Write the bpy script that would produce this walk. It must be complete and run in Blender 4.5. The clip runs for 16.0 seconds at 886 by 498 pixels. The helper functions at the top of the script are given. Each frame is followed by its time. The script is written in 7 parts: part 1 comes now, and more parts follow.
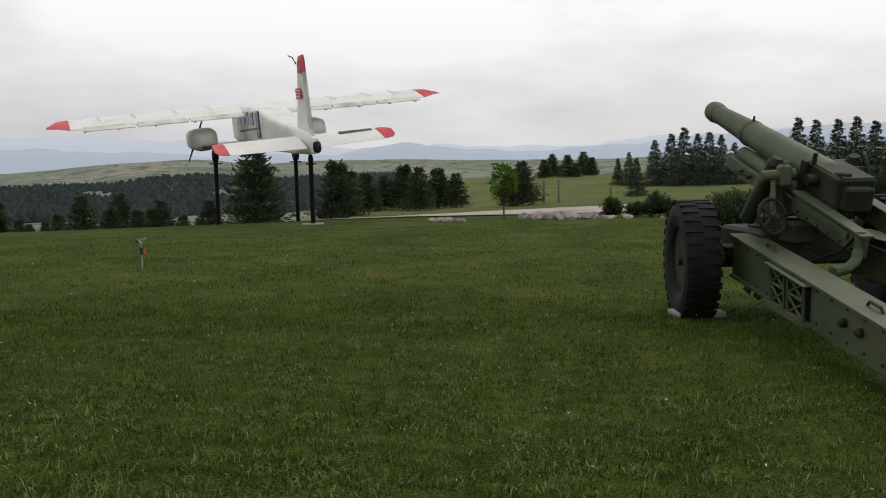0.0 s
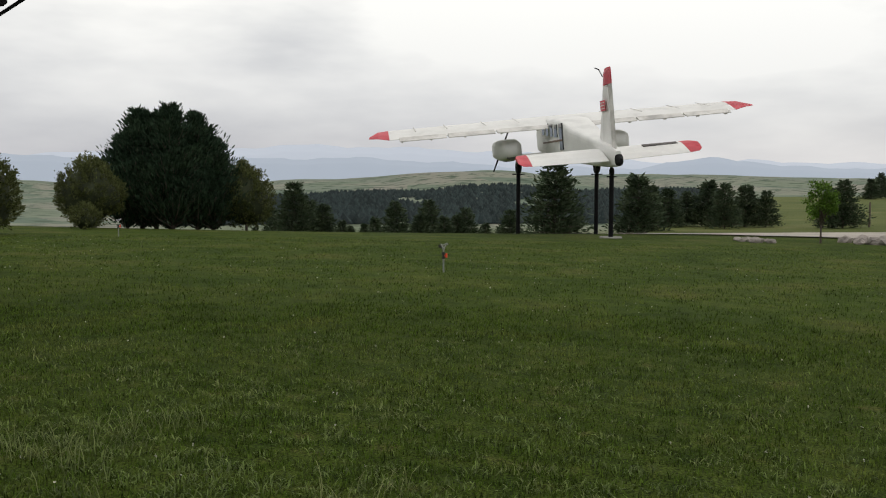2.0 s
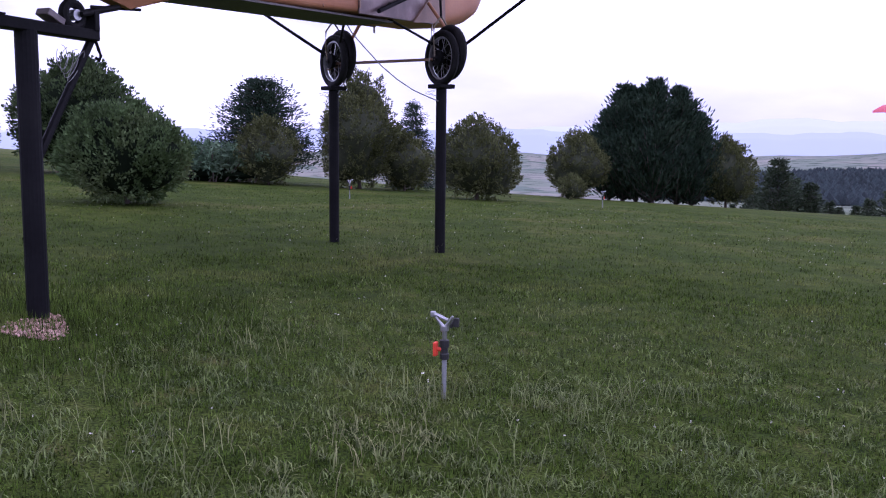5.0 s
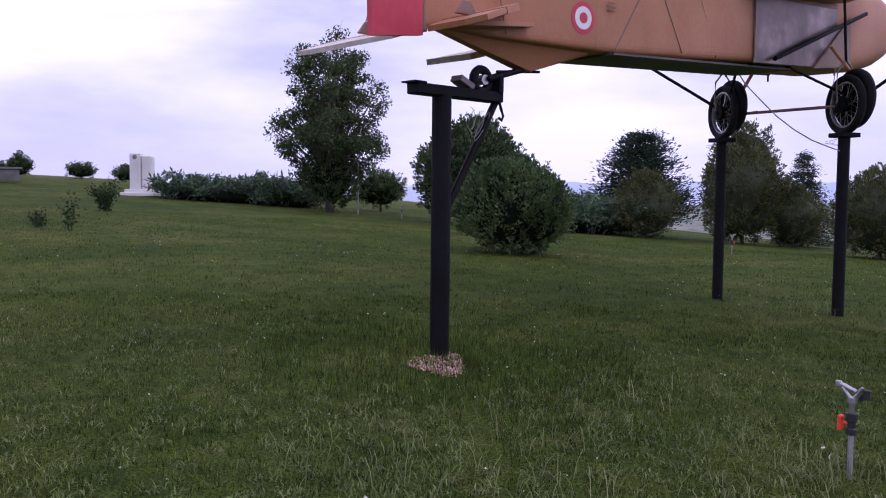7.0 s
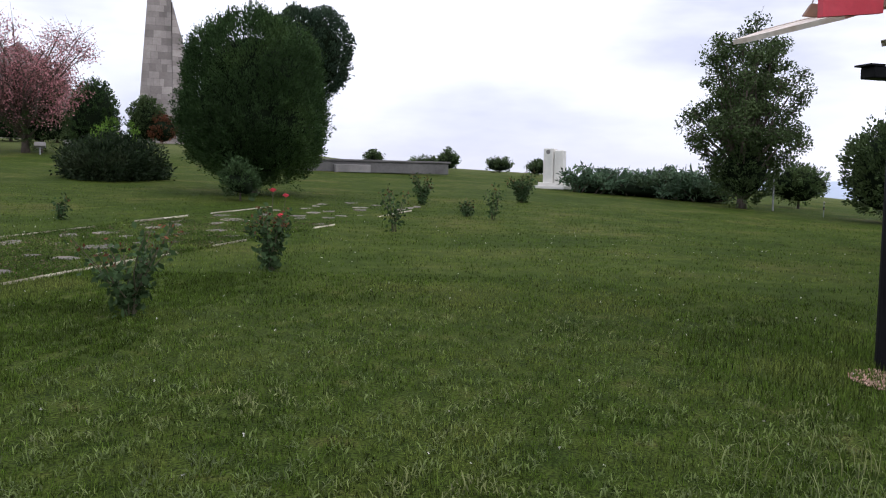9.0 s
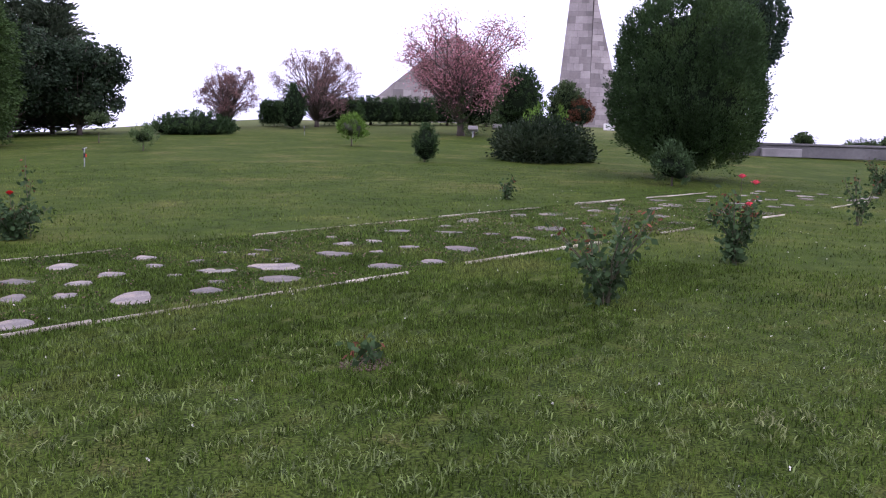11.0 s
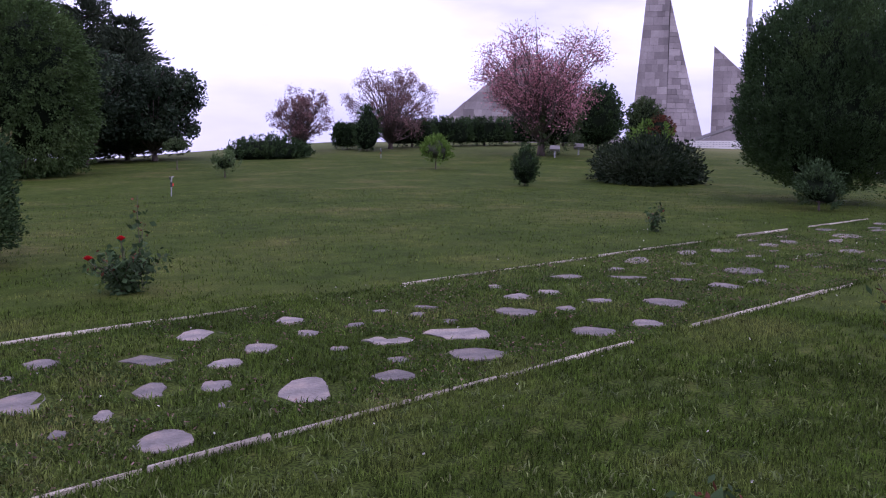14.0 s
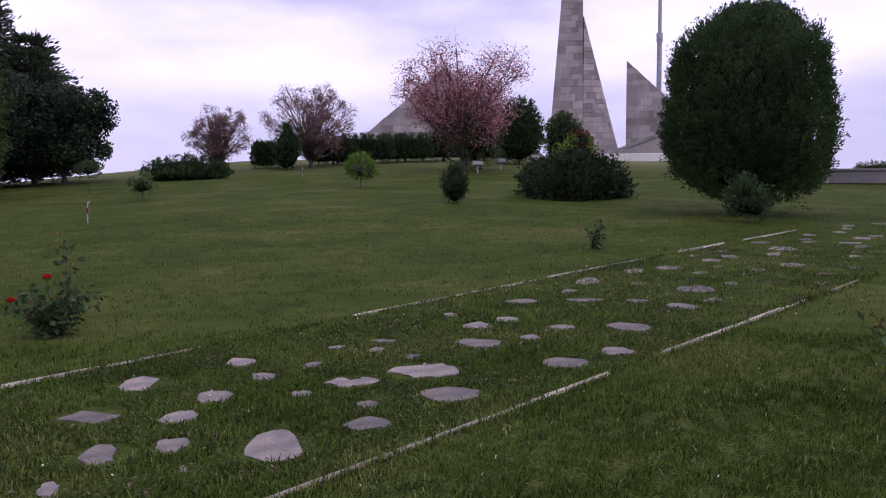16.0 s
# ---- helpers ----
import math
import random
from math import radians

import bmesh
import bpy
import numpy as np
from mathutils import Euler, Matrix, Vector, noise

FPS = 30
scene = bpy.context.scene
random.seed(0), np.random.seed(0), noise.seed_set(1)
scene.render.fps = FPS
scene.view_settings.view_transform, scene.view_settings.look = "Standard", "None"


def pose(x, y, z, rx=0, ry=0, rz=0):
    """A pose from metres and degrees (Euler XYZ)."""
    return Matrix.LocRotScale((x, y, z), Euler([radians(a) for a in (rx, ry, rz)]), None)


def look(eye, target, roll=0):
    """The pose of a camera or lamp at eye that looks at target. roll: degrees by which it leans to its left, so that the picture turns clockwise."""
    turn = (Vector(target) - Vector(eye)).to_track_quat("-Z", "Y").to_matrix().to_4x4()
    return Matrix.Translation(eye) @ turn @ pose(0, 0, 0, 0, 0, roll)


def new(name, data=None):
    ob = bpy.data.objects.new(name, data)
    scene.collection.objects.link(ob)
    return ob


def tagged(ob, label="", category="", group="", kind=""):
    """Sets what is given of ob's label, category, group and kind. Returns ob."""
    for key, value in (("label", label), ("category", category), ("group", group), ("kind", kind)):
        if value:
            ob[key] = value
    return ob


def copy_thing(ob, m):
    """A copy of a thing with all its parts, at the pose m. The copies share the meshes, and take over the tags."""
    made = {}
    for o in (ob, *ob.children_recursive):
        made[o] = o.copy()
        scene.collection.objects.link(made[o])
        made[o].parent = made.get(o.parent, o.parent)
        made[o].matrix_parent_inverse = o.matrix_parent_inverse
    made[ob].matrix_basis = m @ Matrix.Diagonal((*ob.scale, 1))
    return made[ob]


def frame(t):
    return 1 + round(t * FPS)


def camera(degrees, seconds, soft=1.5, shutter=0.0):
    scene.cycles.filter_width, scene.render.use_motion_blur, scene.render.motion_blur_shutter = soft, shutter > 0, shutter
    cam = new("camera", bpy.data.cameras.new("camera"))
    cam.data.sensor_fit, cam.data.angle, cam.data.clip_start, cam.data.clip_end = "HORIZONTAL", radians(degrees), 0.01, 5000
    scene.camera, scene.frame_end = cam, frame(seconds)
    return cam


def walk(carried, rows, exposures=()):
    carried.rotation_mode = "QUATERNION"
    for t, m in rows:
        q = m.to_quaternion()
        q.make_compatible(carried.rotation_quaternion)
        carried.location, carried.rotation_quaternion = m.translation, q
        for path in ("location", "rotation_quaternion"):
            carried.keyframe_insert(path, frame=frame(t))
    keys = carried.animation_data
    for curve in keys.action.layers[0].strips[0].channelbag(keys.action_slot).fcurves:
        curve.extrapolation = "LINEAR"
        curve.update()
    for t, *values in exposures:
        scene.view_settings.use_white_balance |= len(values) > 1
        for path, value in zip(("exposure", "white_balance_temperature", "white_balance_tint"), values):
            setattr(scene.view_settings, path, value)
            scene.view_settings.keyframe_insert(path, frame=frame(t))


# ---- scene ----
cam = camera(53.7, 16.0, soft=1.1)
PATH = [
    (0, 0.119, 0.019, 1.472, -0.00, -6.09, 1.37),
    (0.5, 0.143, 0.016, 1.473, 4.71, -5.31, -0.18),
    (1, 0.119, 0.060, 1.473, 9.20, -4.85, -0.37),
    (1.5, 0.119, 0.103, 1.465, 14.18, -5.05, -0.08),
    (2, 0.110, 0.180, 1.458, 19.46, -5.02, 0.05),
    (2.5, 0.123, 0.237, 1.454, 24.48, -5.06, -0.39),
    (3, 0.037, 0.236, 1.436, 29.60, -6.27, -1.13),
    (3.5, 0.043, 0.200, 1.427, 35.26, -7.60, -1.37),
    (3.7, 0.020, 0.190, 1.438, 36.26, -7.60, -1.41),
    (5.8, -0.098, 0.041, 1.466, 60.03, -5.59, -1.07),
    (6, -0.110, 0.030, 1.459, 62.17, -5.19, -1.42),
    (6.5, -0.095, 0.017, 1.464, 67.76, -4.08, -0.90),
    (7, -0.103, 0.015, 1.464, 73.95, -3.61, -0.59),
    (7.5, -0.135, 0.023, 1.466, 80.10, -3.50, -0.20),
    (8, -0.158, 0.034, 1.464, 86.11, -3.43, -0.86),
    (8.5, -0.151, -0.048, 1.447, 92.07, -4.46, -2.08),
    (9, -0.132, -0.177, 1.458, 99.79, -4.38, -1.12),
    (9.5, -0.093, -0.297, 1.456, 110.03, -3.80, -1.80),
    (10, -0.187, -0.457, 1.444, 117.04, -4.56, -2.10),
    (12.5, -0.623, -2.055, 1.488, 130.53, -6.23, -1.35),
    (13, -0.726, -2.442, 1.521, 130.09, -5.22, -1.42),
    (13.5, -0.937, -2.771, 1.512, 128.91, -5.39, -0.89),
    (14, -1.069, -3.002, 1.539, 129.28, -4.98, -1.07),
    (14.5, -1.089, -3.204, 1.553, 131.96, -5.75, -0.24),
    (15, -1.140, -3.382, 1.576, 131.78, -5.88, 1.19),
    (15.5, -1.190, -3.438, 1.601, 128.10, -5.55, -0.09),
    (16, -1.162, -3.479, 1.624, 123.86, -3.95, 0.07),
]
walk(cam, [(t, pose(x, y, z, 90 + p, r, a)) for t, x, y, z, a, p, r in PATH],
     exposures=[(0, -0.37, 6850, 8), (2.5, -0.34, 6900, 7), (3.0, 0.26, 6600, 12), (3.5, 0.06, 6000, 22), (5.9, 0.38, 5200, 56), (6.5, 0.00, 5180, 56),
                (7, -0.06, 5500, 44), (7.5, 0.06, 5700, 34), (8, -0.04, 6050, 22), (8.5, 0.31, 6000, 18), (9, 0.21, 6100, 16), (9.5, -0.34, 6250, 15), (10, 0.21, 6150, 16),
                (12.5, 0.81, 5150, 70), (13, 0.16, 5250, 68), (13.5, 0.66, 5700, 56), (14, 0.08, 5400, 52), (14.5, 0.62, 5800, 50), (15, 0.61, 5650, 52), (15.5, 0.56, 5350, 56), (16, -0.2, 5750, 44)])

# ---- sky and sun ----
world = bpy.data.worlds.new("overcast_sky")
scene.world = world
world.use_nodes = True
wn, wl = world.node_tree.nodes, world.node_tree.links
wn.clear()
w_out = wn.new("ShaderNodeOutputWorld")
w_bg = wn.new("ShaderNodeBackground")
sky = wn.new("ShaderNodeTexSky")
sky.sky_type, sky.sun_disc = "NISHITA", False
SUN_EL, SUN_BEARING = 48.0, -35.0
sky.sun_elevation, sky.sun_rotation = radians(SUN_EL), radians(-SUN_BEARING)
w_geo = wn.new("ShaderNodeTexCoord")
w_map = wn.new("ShaderNodeMapping")
w_map.inputs["Scale"].default_value = (1.0, 1.0, 3.4)
w_noise = wn.new("ShaderNodeTexNoise")
w_noise.inputs["Scale"].default_value, w_noise.inputs["Detail"].default_value = 1.7, 6.0
w_noise.inputs["Roughness"].default_value = 0.5
w_ramp = wn.new("ShaderNodeValToRGB")
w_ramp.color_ramp.elements[0].position, w_ramp.color_ramp.elements[0].color = 0.38, (0.33, 0.345, 0.395, 1)
w_ramp.color_ramp.elements[1].position, w_ramp.color_ramp.elements[1].color = 0.6, (1.0, 1.0, 1.0, 1)
# a hazier, bluer band of cloud low down
w_sep = wn.new("ShaderNodeSeparateXYZ")
w_low = wn.new("ShaderNodeMapRange")
w_low.inputs["From Min"].default_value, w_low.inputs["From Max"].default_value = -0.02, 0.3
w_low.inputs["To Min"].default_value, w_low.inputs["To Max"].default_value = 0.78, 0.0
w_mixlow = wn.new("ShaderNodeMix")
w_mixlow.data_type = "RGBA"
w_mixlow.inputs["B"].default_value = (0.48, 0.49, 0.565, 1)
w_scale = wn.new("ShaderNodeVectorMath")
w_scale.operation = "SCALE"
w_scale.inputs["Scale"].default_value = 0.07
w_mix = wn.new("ShaderNodeMix")
w_mix.data_type = "RGBA"
w_mix.inputs["Factor"].default_value = 0.9
wl.new(w_geo.outputs["Generated"], w_map.inputs["Vector"])
wl.new(w_map.outputs["Vector"], w_noise.inputs["Vector"])
wl.new(w_noise.outputs["Fac"], w_ramp.inputs["Fac"])
wl.new(w_geo.outputs["Generated"], w_sep.inputs["Vector"])
wl.new(w_sep.outputs["Z"], w_low.inputs["Value"])
wl.new(w_low.outputs["Result"], w_mixlow.inputs["Factor"])
wl.new(w_ramp.outputs["Color"], w_mixlow.inputs["A"])
wl.new(sky.outputs["Color"], w_scale.inputs[0])
wl.new(w_scale.outputs["Vector"], w_mix.inputs["A"])
wl.new(w_mixlow.outputs["Result"], w_mix.inputs["B"])
wl.new(w_mix.outputs["Result"], w_bg.inputs["Color"])
wl.new(w_bg.outputs["Background"], w_out.inputs["Surface"])
w_bg.inputs["Strength"].default_value = 1.6

sun = new("sun", bpy.data.lights.new("sun", "SUN"))
sun.data.energy, sun.data.angle, sun.data.color = 0.6, radians(25), (1.0, 0.96, 0.9)
sb = radians(SUN_BEARING)
sun_dir = Vector((-math.sin(sb) * math.cos(radians(SUN_EL)), math.cos(sb) * math.cos(radians(SUN_EL)), math.sin(radians(SUN_EL))))
sun.matrix_world = look(sun_dir * 200, (0, 0, 0))


# ---- materials ----
def material(name, base, rough=0.7, metal=0.0, vary=0.25, big=1.5, small=40.0, bump=0.2, tint=None, stain=0.35, per_object=0.0, spec=0.5, island=0.0, trans=0.0):
    """A surface with variation at two scales: stains of about 1/big metres and grain of about 1/small metres."""
    m = bpy.data.materials.new(name)
    m.use_nodes = True
    n, l = m.node_tree.nodes, m.node_tree.links
    b = n["Principled BSDF"]
    b.inputs["Roughness"].default_value, b.inputs["Metallic"].default_value = rough, metal
    b.inputs["Specular IOR Level"].default_value = spec
    co = n.new("ShaderNodeTexCoord")
    n1, n2 = n.new("ShaderNodeTexNoise"), n.new("ShaderNodeTexNoise")
    n1.inputs["Scale"].default_value, n1.inputs["Detail"].default_value = big, 5.0
    n2.inputs["Scale"].default_value, n2.inputs["Detail"].default_value = small, 3.0
    l.new(co.outputs["Object"], n1.inputs["Vector"])
    l.new(co.outputs["Object"], n2.inputs["Vector"])
    dark = tuple(c * (1 - stain) for c in base)
    other = tint or tuple(min(1, c * (1 + stain * 0.6)) for c in base)
    ramp = n.new("ShaderNodeValToRGB")
    ramp.color_ramp.elements[0].position, ramp.color_ramp.elements[0].color = 0.3, (*dark, 1)
    ramp.color_ramp.elements[1].position, ramp.color_ramp.elements[1].color = 0.7, (*other, 1)
    mid = ramp.color_ramp.elements.new(0.5)
    mid.color = (*base, 1)
    l.new(n1.outputs["Fac"], ramp.inputs["Fac"])
    hsv = n.new("ShaderNodeHueSaturation")
    l.new(ramp.outputs["Color"], hsv.inputs["Color"])
    val = n.new("ShaderNodeMapRange")
    val.inputs["To Min"].default_value, val.inputs["To Max"].default_value = 1 - vary, 1 + vary
    l.new(n2.outputs["Fac"], val.inputs["Value"])
    value = val.outputs["Result"]
    for amount, node, socket in ((per_object, "ShaderNodeObjectInfo", "Random"), (island, "ShaderNodeNewGeometry", "Random Per Island")):
        if amount:
            src, mr, mul = n.new(node), n.new("ShaderNodeMapRange"), n.new("ShaderNodeMath")
            mr.inputs["To Min"].default_value, mr.inputs["To Max"].default_value = 1 - amount, 1 + amount
            mul.operation = "MULTIPLY"
            l.new(src.outputs[socket], mr.inputs["Value"])
            l.new(mr.outputs["Result"], mul.inputs[0])
            l.new(value, mul.inputs[1])
            value = mul.outputs["Value"]
    l.new(value, hsv.inputs["Value"])
    l.new(hsv.outputs["Color"], b.inputs["Base Color"])
    if bump:
        bp = n.new("ShaderNodeBump")
        bp.inputs["Strength"].default_value, bp.inputs["Distance"].default_value = bump, 0.02
        l.new(n2.outputs["Fac"], bp.inputs["Height"])
        l.new(bp.outputs["Normal"], b.inputs["Normal"])
    if trans:
        t, mx, o = n.new("ShaderNodeBsdfTranslucent"), n.new("ShaderNodeMixShader"), n["Material Output"]
        mx.inputs["Fac"].default_value = trans
        l.new(hsv.outputs["Color"], t.inputs["Color"])
        l.new(b.outputs["BSDF"], mx.inputs[1])
        l.new(t.outputs["BSDF"], mx.inputs[2])
        l.new(mx.outputs["Shader"], o.inputs["Surface"])
    return m


def leaf(name, base, tint=None, rough=0.6, island=0.4):
    return material(name, base, rough, vary=0.55, big=0.8, small=5.5, bump=0, tint=tint, stain=0.3, island=island, trans=0.18, spec=0.08)


M = {
    "thuja": leaf("thuja_leaf", (0.04, 0.075, 0.026), (0.068, 0.115, 0.036)),
    "thuja_light": leaf("light_thuja_leaf", (0.055, 0.098, 0.028), (0.085, 0.135, 0.04)),
    "thuja_gold": leaf("golden_thuja_leaf", (0.105, 0.12, 0.045), (0.155, 0.165, 0.065)),
    "spruce": leaf("spruce_needle", (0.036, 0.062, 0.038), (0.058, 0.09, 0.05)),
    "pine": leaf("pine_needle", (0.06, 0.085, 0.048), (0.092, 0.116, 0.062)),
    "broad": leaf("broad_leaf", (0.066, 0.10, 0.038), (0.10, 0.14, 0.055)),
    "fresh": leaf("fresh_leaf", (0.11, 0.2, 0.03), (0.16, 0.26, 0.05)),
    "box": leaf("box_leaf", (0.10, 0.155, 0.058), (0.16, 0.205, 0.085)),
    "juniper": leaf("juniper_needle", (0.09, 0.15, 0.085), (0.14, 0.20, 0.11)),
    "rose": leaf("rose_leaf", (0.05, 0.088, 0.034), (0.085, 0.13, 0.048)),
    "rust": leaf("rusty_young_leaf", (0.14, 0.055, 0.03), (0.2, 0.09, 0.045)),
    "blossom": leaf("pink_blossom", (0.5, 0.22, 0.24), (0.62, 0.34, 0.34)),
    "twigleaf": leaf("brownish_young_leaf", (0.21, 0.125, 0.11), (0.30, 0.19, 0.165)),
    "petal_red": leaf("red_petal", (0.5, 0.02, 0.02)),
    "petal_pink": leaf("pink_petal", (0.75, 0.12, 0.16), (0.8, 0.3, 0.28)),
    "dark_twig": leaf("dark_cotoneaster_leaf", (0.024, 0.04, 0.018), (0.04, 0.055, 0.026)),
    "dark_broad": leaf("dark_broad_leaf", (0.03, 0.05, 0.026), (0.05, 0.075, 0.036)),
    "young_tip": leaf("yellowish_young_tip", (0.15, 0.16, 0.055), (0.22, 0.17, 0.08)),
    # solid fill inside shrubs, its colour darkened for the shade between the leaves
    "core": material("shaded_inner_mass", (0.009, 0.015, 0.007), 0.95, spec=0.05, vary=0.5, big=3, small=14, bump=0.6),
    "core_gold": material("shaded_golden_mass", (0.03, 0.038, 0.014), 0.9, vary=0.5, big=3, small=14, bump=0.6),
    "bark": material("bark", (0.09, 0.07, 0.055), 0.9, vary=0.4, big=4, small=30, bump=0.7),
    "bark_pale": material("pale_bark", (0.26, 0.24, 0.21), 0.9, vary=0.4, big=4, small=30, bump=0.6),
    "stem": material("green_brown_stem", (0.08, 0.075, 0.04), 0.8, vary=0.3, big=5, small=40, bump=0.3),
    "black_steel": material("black_painted_steel", (0.008, 0.008, 0.009), 0.6, vary=0.3, big=2.5, small=30, bump=0.12, tint=(0.012, 0.012, 0.012), spec=0.1),
    "rubber": material("black_rubber", (0.008, 0.008, 0.0085), 0.8, vary=0.35, big=4, small=50, bump=0.25, tint=(0.018, 0.0175, 0.017), spec=0.25),
    "olive": material("olive_drab_paint", (0.062, 0.08, 0.044), 0.55, vary=0.16, big=2.2, small=35, bump=0.1, tint=(0.085, 0.1, 0.053), stain=0.4, spec=0.3),
    "olive_dark": material("dark_olive_paint", (0.02, 0.024, 0.015), 0.6, vary=0.25, big=3, small=35, bump=0.15, tint=(0.038, 0.042, 0.027), spec=0.2),
    "chrome": material("dull_metal", (0.45, 0.45, 0.46), 0.35, metal=0.9, vary=0.15, big=6, small=60, bump=0.1),
    "grey_steel": material("galvanised_pipe", (0.34, 0.35, 0.36), 0.5, metal=0.5, vary=0.2, big=5, small=50, bump=0.15),
    "plastic_black": material("black_plastic", (0.02, 0.02, 0.02), 0.5, vary=0.2, big=8, small=60, bump=0.1),
    "orange": material("orange_red_plastic", (0.75, 0.06, 0.02), 0.5, vary=0.15, big=8, small=60, bump=0.05),
    "white_paint": material("weathered_white_paint", (0.78, 0.77, 0.75), 0.55, vary=0.07, big=1.1, small=18, bump=0.08, stain=0.14, tint=(0.82, 0.81, 0.79)),
    "white_dirty": material("chipped_white_paint", (0.62, 0.60, 0.57), 0.65, vary=0.18, big=1.6, small=12, bump=0.2, stain=0.35, tint=(0.75, 0.73, 0.70)),
    "red_paint": material("faded_red_paint", (0.55, 0.035, 0.06), 0.5, vary=0.15, big=2, small=20, bump=0.08, stain=0.2, tint=(0.62, 0.08, 0.10)),
    "tan_paint": material("tan_orange_paint", (0.40, 0.165, 0.07), 0.55, vary=0.1, big=1.2, small=22, bump=0.08, stain=0.24, tint=(0.45, 0.21, 0.10)),
    "tan_dark": material("stained_brown_paint", (0.20, 0.12, 0.08), 0.55, vary=0.2, big=1.5, small=22, bump=0.1),
    "grey_panel": material("grey_metal_cowl", (0.16, 0.135, 0.13), 0.4, metal=0.4, vary=0.2, big=1.8, small=20, bump=0.08, tint=(0.28, 0.25, 0.24)),
    # dark grey of the belly panel, also painted in for shade in openings
    "under_grey": material("dark_belly_and_gap_shade", (0.09, 0.08, 0.075), 0.7, vary=0.2, big=2, small=22, bump=0.1),
    "glass": material("dark_window_glass", (0.02, 0.024, 0.028), 0.12, vary=0.1, big=2, small=10, bump=0.0, spec=0.7),
    "rope": material("cable", (0.25, 0.25, 0.24), 0.6, vary=0.15, big=8, small=50, bump=0.1),
    "flag": material("flagstone", (0.175, 0.157, 0.136), 0.85, vary=0.3, big=6.5, small=45, bump=0.8, tint=(0.26, 0.215, 0.17), per_object=0.35, stain=0.3),
    "kerb": material("pale_kerb_stone", (0.40, 0.36, 0.27), 0.85, vary=0.25, big=4.5, small=40, bump=0.5, tint=(0.50, 0.46, 0.36), per_object=0.25),
    "stone": material("monument_stone", (0.30, 0.265, 0.25), 0.85, vary=0.18, big=0.5, small=6, bump=0.4, tint=(0.37, 0.33, 0.31), per_object=0.32, stain=0.25),
    "joint": material("mortar", (0.22, 0.195, 0.185), 0.95, vary=0.2, big=1, small=12, bump=0.3),
    "concrete": material("grey_concrete", (0.26, 0.245, 0.235), 0.85, vary=0.15, big=0.8, small=10, bump=0.3),
    "marble": material("white_marble", (0.74, 0.72, 0.67), 0.5, vary=0.06, big=1.2, small=14, bump=0.08, stain=0.1),
    "chips": material("reddish_wood_chips", (0.40, 0.25, 0.19), 0.95, vary=0.5, big=6, small=55, bump=1.0, tint=(0.55, 0.38, 0.3), island=0.35),
    "soil": material("bare_soil", (0.105, 0.07, 0.05), 0.95, vary=0.4, big=5, small=40, bump=0.8),
    "rock": material("pale_rock", (0.30, 0.265, 0.24), 0.9, vary=0.25, big=3, small=20, bump=0.6, per_object=0.2),
    "gravel": material("dusty_gravel_road", (0.36, 0.32, 0.28), 0.95, vary=0.3, big=0.5, small=22, bump=0.6, tint=(0.44, 0.40, 0.35)),
    "wood_post": material("weathered_wood", (0.16, 0.13, 0.10), 0.9, vary=0.3, big=4, small=40, bump=0.5),
}


